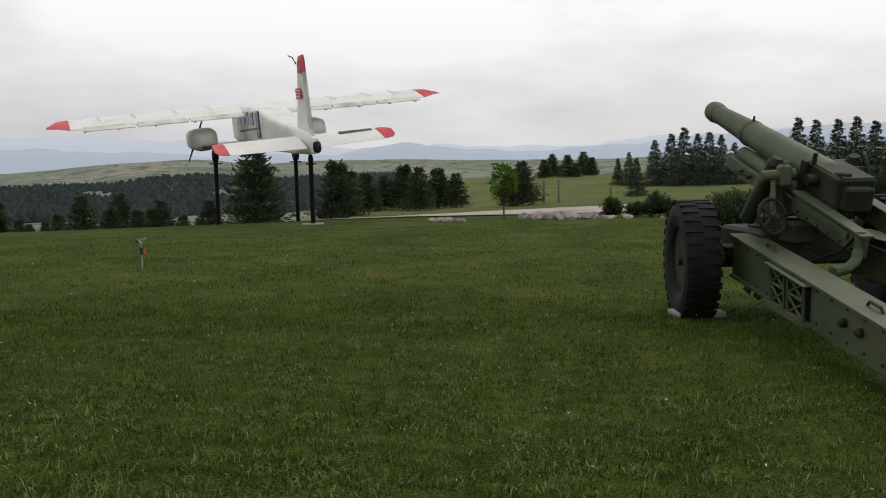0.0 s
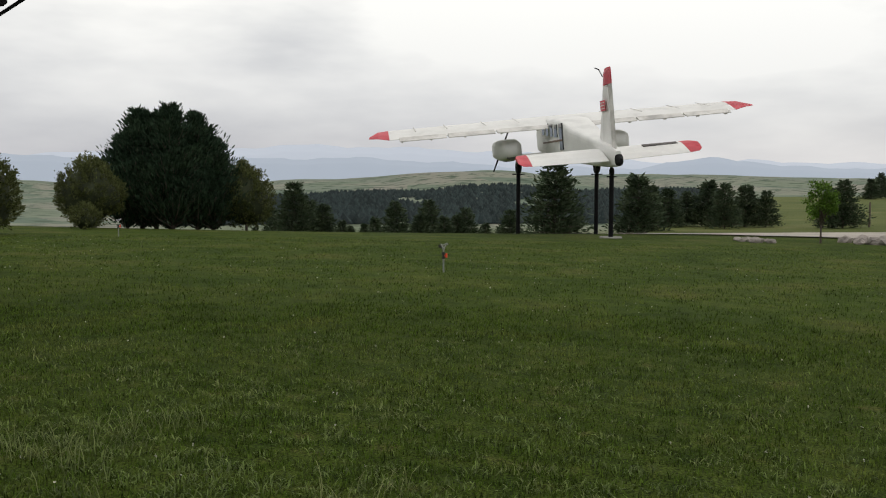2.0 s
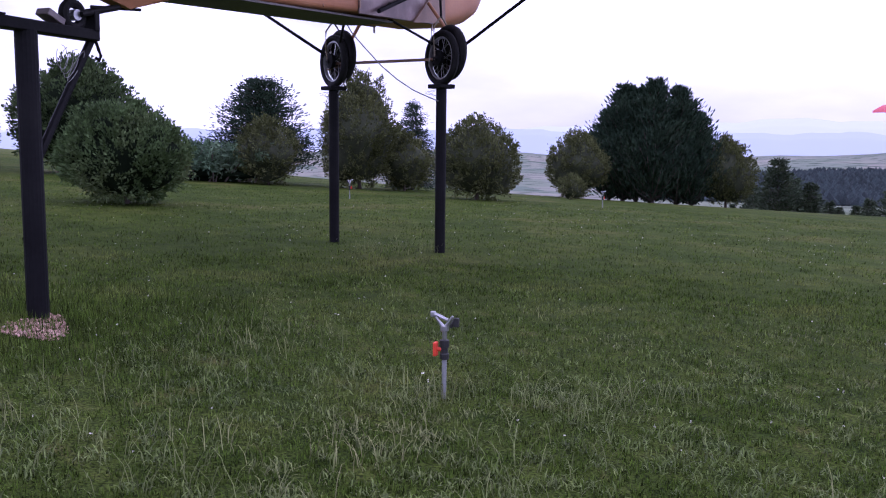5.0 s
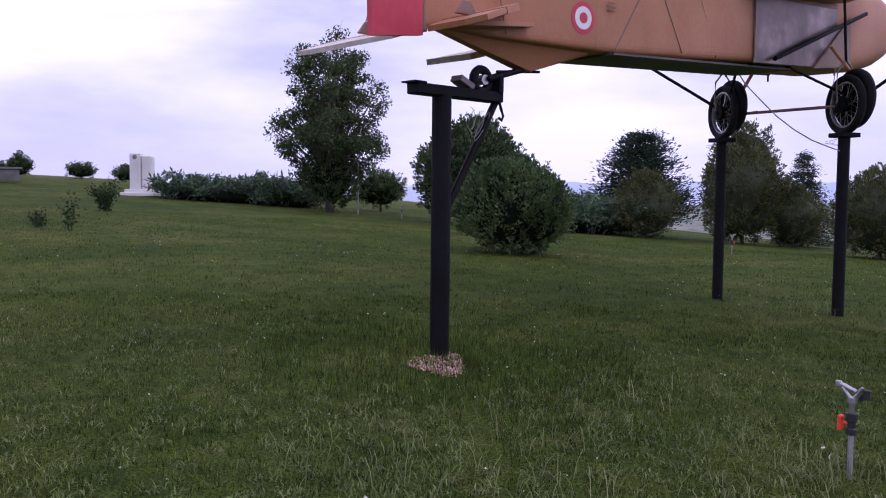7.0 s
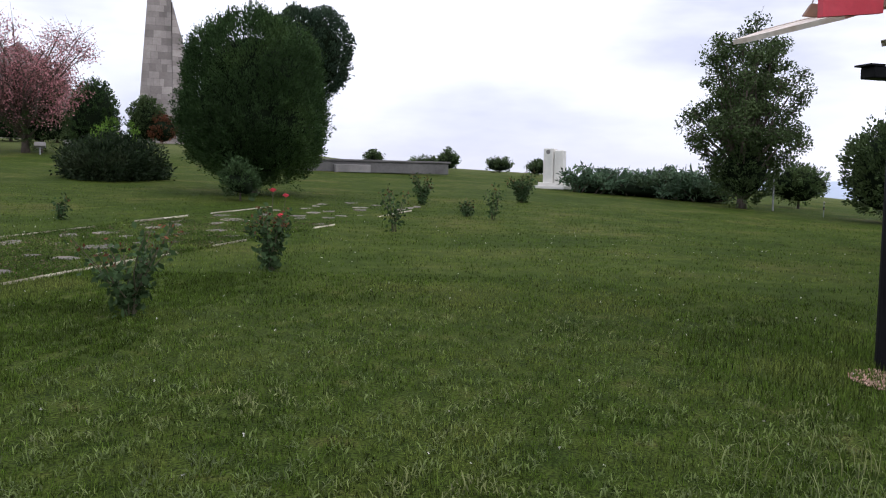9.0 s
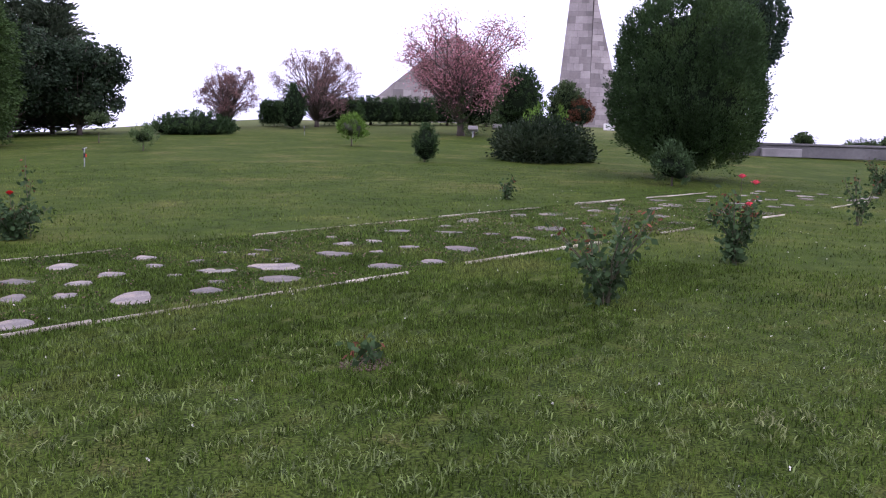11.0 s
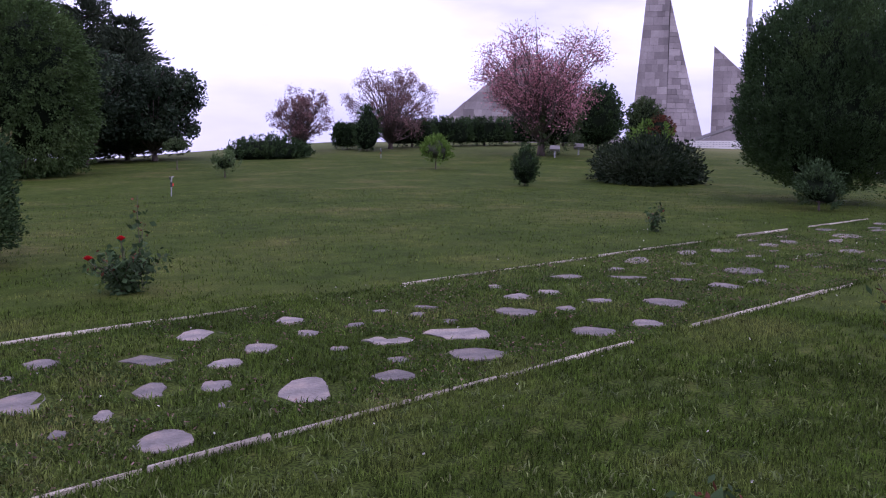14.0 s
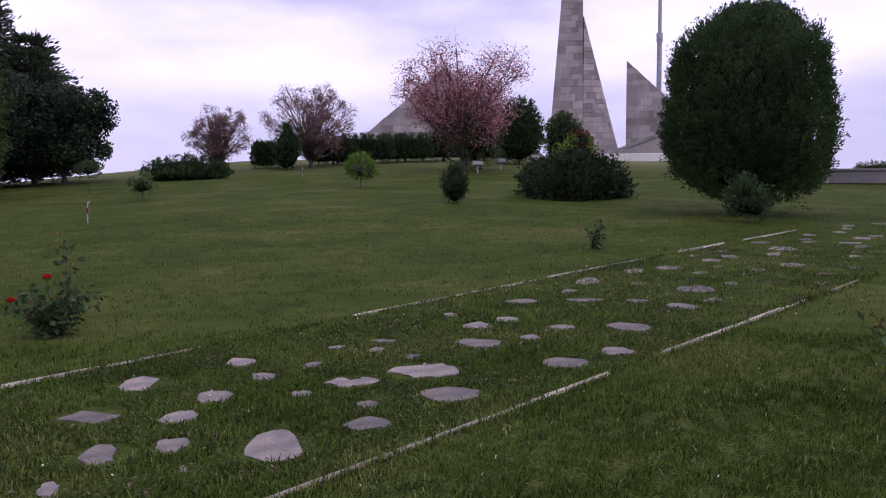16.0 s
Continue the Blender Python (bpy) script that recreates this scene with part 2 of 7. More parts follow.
def lawn_material():
    """Mown grass near by, blade shade put into its colour; rough pasture, crop fields and scrub as the land changes
    beyond the lawn, the far ones paled for haze.
    """
    m = bpy.data.materials.new("grass_and_fields")
    m.use_nodes = True
    n, l = m.node_tree.nodes, m.node_tree.links
    b = n["Principled BSDF"]
    b.inputs["Roughness"].default_value, b.inputs["Specular IOR Level"].default_value = 0.9, 0.05
    co = n.new("ShaderNodeTexCoord")

    def tex(kind, scale, detail=4.0):
        t = n.new(kind)
        t.inputs["Scale"].default_value = scale
        if kind == "ShaderNodeTexNoise":
            t.inputs["Detail"].default_value = detail
        l.new(co.outputs["Object"], t.inputs["Vector"])
        return t

    def ramp(src, stops):
        r = n.new("ShaderNodeValToRGB")
        while len(r.color_ramp.elements) < len(stops):
            r.color_ramp.elements.new(0.5)
        for e, (p, c) in zip(r.color_ramp.elements, stops):
            e.position, e.color = p, (*c, 1)
        l.new(src, r.inputs["Fac"])
        return r.outputs["Color"]

    def mix(fac, a, c, mode="MIX"):
        x = n.new("ShaderNodeMix")
        x.data_type, x.blend_type = "RGBA", mode
        for sock, v in (("Factor", fac), ("A", a), ("B", c)):
            if isinstance(v, (int, float)):
                x.inputs[sock].default_value = v
            else:
                l.new(v, x.inputs[sock])
        return x.outputs["Result"]

    patch = tex("ShaderNodeTexNoise", 0.55, 6.0)
    mid = tex("ShaderNodeTexNoise", 4.0, 5.0)
    blade = tex("ShaderNodeTexNoise", 60.0, 3.0)
    lawn = ramp(patch.outputs["Fac"], [(0.3, (0.034, 0.058, 0.008)), (0.47, (0.047, 0.074, 0.011)), (0.58, (0.062, 0.085, 0.016)), (0.7, (0.085, 0.095, 0.026))])
    lawn = mix(0.6, lawn, ramp(mid.outputs["Fac"], [(0.3, (0.45, 0.5, 0.4)), (0.7, (1.5, 1.42, 1.35))]), "MULTIPLY")
    lawn = mix(0.75, lawn, ramp(blade.outputs["Fac"], [(0.3, (0.35, 0.38, 0.3)), (0.7, (1.5, 1.45, 1.4))]), "MULTIPLY")
    fields = tex("ShaderNodeTexVoronoi", 0.006)
    scrub = tex("ShaderNodeTexNoise", 0.03, 8.0)
    sep = n.new("ShaderNodeSeparateColor")
    l.new(fields.outputs["Color"], sep.inputs["Color"])
    # far fields and scrub greyed and paled: haze put into their colours
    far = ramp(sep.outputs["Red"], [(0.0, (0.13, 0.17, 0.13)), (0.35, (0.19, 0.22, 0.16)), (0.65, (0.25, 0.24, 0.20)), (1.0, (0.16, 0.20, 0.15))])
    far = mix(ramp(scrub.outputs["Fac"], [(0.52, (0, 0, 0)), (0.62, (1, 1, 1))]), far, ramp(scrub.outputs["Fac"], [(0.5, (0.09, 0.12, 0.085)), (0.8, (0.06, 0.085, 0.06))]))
    length = n.new("ShaderNodeVectorMath")
    length.operation = "LENGTH"
    l.new(co.outputs["Object"], length.inputs[0])

    def band(a, z):
        r = n.new("ShaderNodeMapRange")
        r.interpolation_type = "SMOOTHSTEP"
        r.inputs["From Min"].default_value, r.inputs["From Max"].default_value = a, z
        l.new(length.outputs["Value"], r.inputs["Value"])
        return r.outputs["Result"]

    pasture = ramp(tex("ShaderNodeTexNoise", 0.12, 7.0).outputs["Fac"], [(0.3, (0.075, 0.10, 0.032)), (0.6, (0.115, 0.13, 0.045)), (0.75, (0.17, 0.165, 0.075))])
    # turf under the near blades, darkened in its colour for the shade between them
    shaded_turf = ramp(mid.outputs["Fac"], [(0.3, (0.026, 0.045, 0.007)), (0.6, (0.052, 0.074, 0.013)), (0.8, (0.09, 0.088, 0.03))])
    shaded_turf = mix(0.9, shaded_turf, ramp(blade.outputs["Fac"], [(0.34, (0.2, 0.22, 0.18)), (0.66, (1.65, 1.6, 1.5))]), "MULTIPLY")
    lawn = mix(band(6.5, 12.0), shaded_turf, lawn)
    near = mix(band(42, 60), lawn, pasture)
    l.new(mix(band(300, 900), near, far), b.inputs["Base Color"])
    bp = n.new("ShaderNodeBump")
    bp.inputs["Strength"].default_value, bp.inputs["Distance"].default_value = 0.6, 0.03
    l.new(blade.outputs["Fac"], bp.inputs["Height"])
    l.new(bp.outputs["Normal"], b.inputs["Normal"])
    return m


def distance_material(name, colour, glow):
    """Far hills: the haze of kilometres of moist air is put into a pale blue colour and a glow."""
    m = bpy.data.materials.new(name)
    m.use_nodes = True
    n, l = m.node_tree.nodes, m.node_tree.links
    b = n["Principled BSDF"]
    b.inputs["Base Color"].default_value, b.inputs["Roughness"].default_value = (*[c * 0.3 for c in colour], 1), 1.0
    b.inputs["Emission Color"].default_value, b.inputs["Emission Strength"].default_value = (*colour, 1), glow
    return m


M["fork_paint"] = material("dull_tan_tube", (0.2, 0.165, 0.11), 0.5, metal=0.3, vary=0.2, big=5, small=40, bump=0.1)
M["cowl_metal"] = material("streaked_cowl_metal", (0.13, 0.085, 0.075), 0.38, metal=0.5, vary=0.2, big=2.6, small=14, bump=0.06, tint=(0.27, 0.20, 0.19), stain=0.4)
M["peeling"] = material("peeling_pale_paint", (0.62, 0.52, 0.44), 0.65, vary=0.2, big=3.5, small=16, bump=0.2, stain=0.5, tint=(0.72, 0.66, 0.6))
M["lawn"] = lawn_material()
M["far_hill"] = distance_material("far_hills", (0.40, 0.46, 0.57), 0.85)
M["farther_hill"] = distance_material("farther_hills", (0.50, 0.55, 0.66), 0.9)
M["pale_blade"] = material("pale_grass_blade", (0.125, 0.172, 0.043), 0.55, vary=0.35, big=1.3, small=9.0, bump=0, tint=(0.175, 0.19, 0.07), stain=0.4, island=0.5, trans=0.25, spec=0.3)
M["blade"] = material("grass_blade", (0.07, 0.114, 0.016), 0.6, vary=0.45, big=1.1, small=7.0, bump=0, tint=(0.13, 0.155, 0.037), stain=0.45, island=0.85, trans=0.25, spec=0.1)
M["old_concrete"] = material("weathered_dark_concrete", (0.13, 0.125, 0.12), 0.9, vary=0.25, big=0.8, small=10, bump=0.3)
M["weed"] = leaf("low_weed_leaf", (0.055, 0.095, 0.02), (0.11, 0.15, 0.035))
# pine turned blue-grey, haze painted into the far forest's colour
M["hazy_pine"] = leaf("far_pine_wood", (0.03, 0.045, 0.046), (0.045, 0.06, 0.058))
M["dry_blade"] = leaf("tall_pale_grass", (0.165, 0.195, 0.075), (0.25, 0.25, 0.115), island=0.3)
M["clover"] = leaf("white_clover_head", (0.6, 0.58, 0.52))


# ---- building helpers ----
def part(name, bm, mat, parent=None, label="", smooth=False):
    me = bpy.data.meshes.new(name)
    bm.normal_update()
    bm.to_mesh(me)
    bm.free()
    if smooth:
        me.polygons.foreach_set("use_smooth", [True] * len(me.polygons))
    me.materials.append(M[mat])
    ob = new(name, me)
    ob.parent = parent
    if label:
        ob["label"] = label
    return ob


def raw(name, verts, faces, mat, parent=None, smooth=False):
    """A mesh from arrays: verts n x 3, faces m x k (all of one size)."""
    me = bpy.data.meshes.new(name)
    v, fa = np.asarray(verts, np.float32), np.asarray(faces, np.int32)
    k = fa.shape[1]
    me.vertices.add(len(v))
    me.vertices.foreach_set("co", v.ravel())
    me.loops.add(fa.size)
    me.loops.foreach_set("vertex_index", fa.ravel())
    me.polygons.add(len(fa))
    me.polygons.foreach_set("loop_start", np.arange(0, fa.size, k, dtype=np.int32))
    if smooth:
        me.polygons.foreach_set("use_smooth", np.ones(len(fa), bool))
    me.update(calc_edges=True)
    me.materials.append(M[mat])
    ob = new(name, me)
    ob.parent = parent
    return ob


def thing(name, m, label, category, group="", kind=""):
    ob = new(name)
    ob.matrix_basis = m
    return tagged(ob, label, category, group, kind)


def box(bm, c, s, m=None, bevel=0.0, taper=None):
    """A box with centre c and size s; bevelled edges; taper: (x, y) scale of its top."""
    g = bmesh.ops.create_cube(bm, size=1.0)["verts"]
    for v in g:
        if taper and v.co.z > 0:
            v.co.x, v.co.y = v.co.x * taper[0], v.co.y * taper[1]
        v.co = Vector((v.co.x * s[0] + c[0], v.co.y * s[1] + c[1], v.co.z * s[2] + c[2]))
    if m is not None:
        bmesh.ops.transform(bm, matrix=m, verts=g)
    if bevel:
        bmesh.ops.bevel(bm, geom=list({e for v in g for e in v.link_edges}), offset=bevel, segments=1, affect="EDGES")
    return bm


def rod(bm, a, z, r0, r1=None, seg=10, caps=True):
    """A round bar from a to z."""
    a, z = Vector(a), Vector(z)
    r1 = r0 if r1 is None else r1
    d = z - a
    m = Matrix.Translation((a + z) / 2) @ d.to_track_quat("Z", "Y").to_matrix().to_4x4()
    bmesh.ops.create_cone(bm, cap_ends=caps, segments=seg, radius1=r0, radius2=max(r1, 1e-4), depth=d.length, matrix=m)
    return bm


def pipe(bm, pts, r, seg=6):
    """A bent bar or cable through the points, as one skin."""
    pts = [Vector(p) for p in pts]
    rings = []
    for i, p in enumerate(pts):
        d = pts[min(i + 1, len(pts) - 1)] - pts[max(i - 1, 0)]
        q = d.to_track_quat("Z", "Y").to_matrix()
        rr = r[i] if isinstance(r, (list, tuple)) else r
        rings.append([bm.verts.new(p + q @ Vector((rr * math.cos(2 * math.pi * k / seg), rr * math.sin(2 * math.pi * k / seg), 0))) for k in range(seg)])
    for a, z in zip(rings, rings[1:]):
        for k in range(seg):
            bm.faces.new((a[k], a[(k + 1) % seg], z[(k + 1) % seg], z[k]))
    bm.faces.new(rings[0][::-1])
    bm.faces.new(rings[-1])
    return bm


def lathe(bm, profile, m=None, seg=24):
    """A turned solid: profile of (radius, height) round the z axis."""
    rings = []
    for r, z in profile:
        rings.append([bm.verts.new((r * math.cos(2 * math.pi * k / seg), r * math.sin(2 * math.pi * k / seg), z)) for k in range(seg)])
    for a, z in zip(rings, rings[1:]):
        for k in range(seg):
            bm.faces.new((a[k], a[(k + 1) % seg], z[(k + 1) % seg], z[k]))
    if profile[0] != profile[-1]:
        bm.faces.new(rings[0][::-1])
        bm.faces.new(rings[-1])
    if m is not None:
        bmesh.ops.transform(bm, matrix=m, verts=[v for ring in rings for v in ring])
    return bm


def torus(bm, R, r, m=None, seg=28, ring=10, squash=1.0):
    prof = [(R + r * math.cos(2 * math.pi * k / ring), squash * r * math.sin(2 * math.pi * k / ring)) for k in range(ring)]
    return lathe(bm, prof + [prof[0]], m, seg)


def plate(bm, outline, thick, m=None):
    """A flat plate with the outline (x, y) and a thickness along z, centred."""
    lo = [bm.verts.new((x, y, -thick / 2)) for x, y in outline]
    hi = [bm.verts.new((x, y, thick / 2)) for x, y in outline]
    k = len(outline)
    bm.faces.new(lo[::-1])
    bm.faces.new(hi)
    for i in range(k):
        bm.faces.new((lo[i], lo[(i + 1) % k], hi[(i + 1) % k], hi[i]))
    if m is not None:
        bmesh.ops.transform(bm, matrix=m, verts=lo + hi)
    return bm


def loft(bm, sections):
    """A skin through closed sections, each a list of points of the same count, with ends closed."""
    rings = [[bm.verts.new(p) for p in s] for s in sections]
    k = len(rings[0])
    for a, z in zip(rings, rings[1:]):
        for i in range(k):
            bm.faces.new((a[i], a[(i + 1) % k], z[(i + 1) % k], z[i]))
    bm.faces.new(rings[0][::-1])
    bm.faces.new(rings[-1])
    bmesh.ops.recalc_face_normals(bm, faces=bm.faces)
    return bm


def oval(cx, cy, cz, w, h, n=16, power=2.6, axis="x"):
    """A rounded-square section across the x axis."""
    out = []
    for k in range(n):
        a = 2 * math.pi * (k + 0.5) / n
        c, s = math.cos(a), math.sin(a)
        out.append((cx, cy + w / 2 * math.copysign(abs(c) ** (2 / power), c), cz + h / 2 * math.copysign(abs(s) ** (2 / power), s)))
    return out


# ---- the lie of the land ----
def lawn_height(x, y):
    r = np.hypot(x, y) + 1e-9
    s = np.where(r > 42, 42 + 14 * np.tanh((r - 42) / 14), r) / r / 10
    X, Y = x * s, y * s
    return (-0.4096 * X - 0.1079 * Y - 0.0546 * X * X + 0.1542 * X * Y - 0.0493 * Y * Y
            - 0.0083 * X ** 3 + 0.0109 * X * X * Y - 0.0025 * X * Y * Y - 0.0004 * Y ** 3)


def land_height(x, y):
    """The lawn on its hill, falling away into the valley, with hills beyond."""
    x, y = np.asarray(x, float), np.asarray(y, float)
    r = np.hypot(x, y)
    b = np.degrees(np.arctan2(-x, y))
    b = np.where(b < -100, b + 360, b)
    rim = np.interp(b, [-100, -60, -1, 7, 46, 56, 80, 95, 100, 140, 160, 260], [150, 190, 190, 41, 41, 44, 60, 75, 130, 130, 70, 150])
    d = np.maximum(r - rim, 0)
    depth = np.interp(b, [-100, -30, 0, 10, 260], [25, 30, 40, 55, 55])
    h = lawn_height(x, y) - depth * (1 - np.exp(-(d / 500) ** 1.15))
    s = np.clip((r - 44) / 26, 0, 1)
    h = h + 0.9 * s * s * (3 - 2 * s) * np.interp(b, [104, 112, 138, 150], [0, 1, 1, 0])
    h = h - np.interp(b, [-60, -40, 0, 6], [0, 1, 1, 0]) * 1.4 * np.clip((r - 45) / 120, 0, 1)
    far = np.clip((r - 700) / 900, 0, 1)
    for hb, hr, hw, hl, hh in ((17, 2700, 7, 700, 56), (27, 3000, 6, 700, 34), (2, 2900, 9, 500, 26), (-12, 3100, 9, 500, 10), (9, 3600, 10, 500, 40), (-30, 2600, 12, 700, 50), (50, 3600, 14, 500, 34)):
        h = h + far * hh * np.exp(-((b - hb) / hw) ** 2 - ((r - hr) / hl) ** 2)
    h = h + far * (5 * np.sin(x / 170) * np.cos(y / 210) + 3 * np.sin(x / 61 + y / 83))
    return h


def land(x, y):
    return float(land_height(x, y))


def make_ground():
    radii = np.concatenate([np.linspace(0.0, 12, 49), np.linspace(12.4, 60, 90), np.geomspace(62, 4900, 90)])
    seg = 300
    a = np.arange(seg) * 2 * np.pi / seg
    rr, aa = np.meshgrid(radii[1:], a, indexing="ij")
    x, y = rr * np.cos(aa), rr * np.sin(aa)
    z = land_height(x, y) + np.where(rr < 60, 0.003 * np.sin(x * 3.1 + 1) * np.cos(y * 2.7), 0)
    v = np.concatenate([[[0, 0, land(0, 0)]], np.stack([x, y, z], -1).reshape(-1, 3)])
    i = np.arange(len(radii) - 2)[:, None] * seg + 1
    k = np.arange(seg)[None, :]
    f = np.stack([i + k, i + seg + k, i + seg + (k + 1) % seg, i + (k + 1) % seg], -1).reshape(-1, 4)
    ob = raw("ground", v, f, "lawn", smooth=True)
    cap = bmesh.new()
    cap.from_mesh(ob.data)
    cap.verts.ensure_lookup_table()
    for q in range(seg):
        cap.faces.new((cap.verts[0], cap.verts[1 + q], cap.verts[1 + (q + 1) % seg])).smooth = True
    cap.to_mesh(ob.data)
    cap.free()
    tagged(ob, "mown green lawn on a hilltop, with pasture and fields falling away to a wide valley", "lawn", kind="structure")
    return ob


make_ground()


def make_mountains(name, radius, bearings, elevations, mat, seed):
    """A far range as a solid ridge: a skyline over the bearings, with slopes to the near side."""
    n = 240
    b = np.linspace(bearings[0], bearings[-1], n)
    e = np.interp(b, bearings, elevations) + 0.07 * np.sin(b * 0.9 + seed) + 0.04 * np.sin(b * 2.3 + seed * 2) + 0.02 * np.sin(b * 5.1)
    top = 1.5 + radius * np.tan(np.radians(np.maximum(e, 0.05)))
    rows = []
    for fr, fz in ((0.84, -90), (0.9, 0.3), (0.95, 0.75), (1.0, 1.0), (1.04, -90)):
        z = np.full(n, fz) if fz < 0 else -60 + (top + 60) * fz
        rows.append(np.stack([-np.sin(np.radians(b)) * radius * fr, np.cos(np.radians(b)) * radius * fr, z], -1))
    v = np.concatenate(rows)
    i, k = np.arange(4)[:, None] * n, np.arange(n - 1)[None, :]
    f = np.stack([i + k, i + k + 1, i + n + k + 1, i + n + k], -1).reshape(-1, 4)
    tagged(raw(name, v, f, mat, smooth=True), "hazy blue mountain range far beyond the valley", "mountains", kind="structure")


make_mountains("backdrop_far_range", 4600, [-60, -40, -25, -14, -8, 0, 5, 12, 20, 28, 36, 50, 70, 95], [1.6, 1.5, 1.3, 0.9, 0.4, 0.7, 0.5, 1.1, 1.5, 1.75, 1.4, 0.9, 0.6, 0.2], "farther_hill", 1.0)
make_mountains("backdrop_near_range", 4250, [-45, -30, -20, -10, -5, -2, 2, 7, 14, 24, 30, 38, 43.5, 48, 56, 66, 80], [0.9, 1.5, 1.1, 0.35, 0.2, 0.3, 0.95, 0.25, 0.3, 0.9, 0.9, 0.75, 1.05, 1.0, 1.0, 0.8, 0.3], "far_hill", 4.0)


# ---- plants ----
rng = np.random.default_rng(7)


def unit(n, g):
    d = g.normal(size=(n, 3))
    return d / np.linalg.norm(d, axis=1, keepdims=True)


def leaf_quads(p, size, g, along=None, aspect=0.5, spread=1.0):
    """Diamond leaves at points p. along: a direction each leaf follows, loosened by spread."""
    n = len(p)
    d = unit(n, g)
    if along is not None:
        d = along + spread * d
        d /= np.linalg.norm(d, axis=1, keepdims=True)
    s = np.cross(d, unit(n, g))
    s /= np.linalg.norm(s, axis=1, keepdims=True) + 1e-9
    L = (size * g.uniform(0.6, 1.3, n))[:, None]
    v = np.stack([p, p + d * L * 0.5 + s * L * aspect / 2, p + d * L, p + d * L * 0.5 - s * L * aspect / 2], 1).reshape(-1, 3)
    return v, np.arange(4 * n).reshape(-1, 4)


def lumpy(d, g, amount, n=40, width=0.35):
    """Uneven radius for directions d: random swellings and hollows."""
    c, w = unit(n, g), g.uniform(-1, 1, n) * amount
    out = np.ones(len(d))
    for ci, wi in zip(c, w):
        out += wi * np.exp(-((d - ci) ** 2).sum(1) / width ** 2)
    return out


def ico(level):
    bm = bmesh.new()
    bmesh.ops.create_icosphere(bm, subdivisions=level, radius=1.0)
    v, f = np.array([x.co[:] for x in bm.verts]), np.array([[q.index for q in t.verts] for t in bm.faces])
    bm.free()
    return v, f


def trunk_mesh(name, parent, h, r, mat="bark", limbs=(), lean=(0, 0)):
    bm = bmesh.new()
    n = 7
    pipe(bm, [(lean[0] * k / n, lean[1] * k / n, -0.15 + (h + 0.15) * k / n) for k in range(n + 1)], [r * (1.25 if k == 0 else 1 - 0.6 * k / n) for k in range(n + 1)], 8)
    for pts, rr in limbs:
        pipe(bm, pts, [rr * (1 - 0.75 * i / (len(pts) - 1)) for i in range(len(pts))], 5)
    return part(name, bm, mat, parent, smooth=True)


def bush_shape(d, kind):
    """Radius factors of clipped and natural outlines for directions d."""
    z = d[:, 2]
    if kind == "egg":
        return np.stack([1.0 - 0.12 * z, 1.0 - 0.12 * z, np.ones_like(z)], 1)
    if kind == "flame":
        k = 1.05 - 0.42 * np.clip(z, 0, 1) ** 1.3
        return np.stack([k, k, np.ones_like(z)], 1)
    if kind == "box":
        k = 1 / (np.abs(d) ** 7).sum(1) ** (1 / 7)
        return np.stack([k * 0.88, k * 0.88, k * 0.9], 1)
    if kind == "bullet":
        k = np.where(z < 0, np.sqrt((1 - np.abs(z) ** 4) / (1 - z * z + 1e-6)), 1.0)
        return np.stack([k, k, np.ones_like(z)], 1)
    if kind == "barrel":
        k = np.sqrt((1 - np.abs(z) ** 3.2) / (1 - z * z + 1e-6))
        k = k * (1 - 0.06 * z)
        return np.stack([k, k, np.ones_like(z)], 1)
    if kind == "dome":
        return np.stack([np.ones_like(z), np.ones_like(z), np.where(z < 0, 0.5, 1.0)], 1)
    return np.ones_like(d)


def plumes(base, axis, length, per, size, aspect, g, width=0.28, loose=0.55):
    """Sprays of small leaves along short twigs: base points, axes, a twig length each, leaves per twig."""
    n = len(base)
    i = np.repeat(np.arange(n), per)
    q = g.random(n * per)
    side = g.normal(size=(n * per, 3))
    side -= axis[i] * (side * axis[i]).sum(1, keepdims=True)
    side /= np.linalg.norm(side, axis=1, keepdims=True) + 1e-9
    p = base[i] + axis[i] * (length[i] * q)[:, None] + side * (length[i] * width * (1.05 - 0.8 * q) * g.random(n * per) ** 0.6)[:, None]
    return leaf_quads(p, size, g, axis[i] + side * loose, aspect, 0.3)


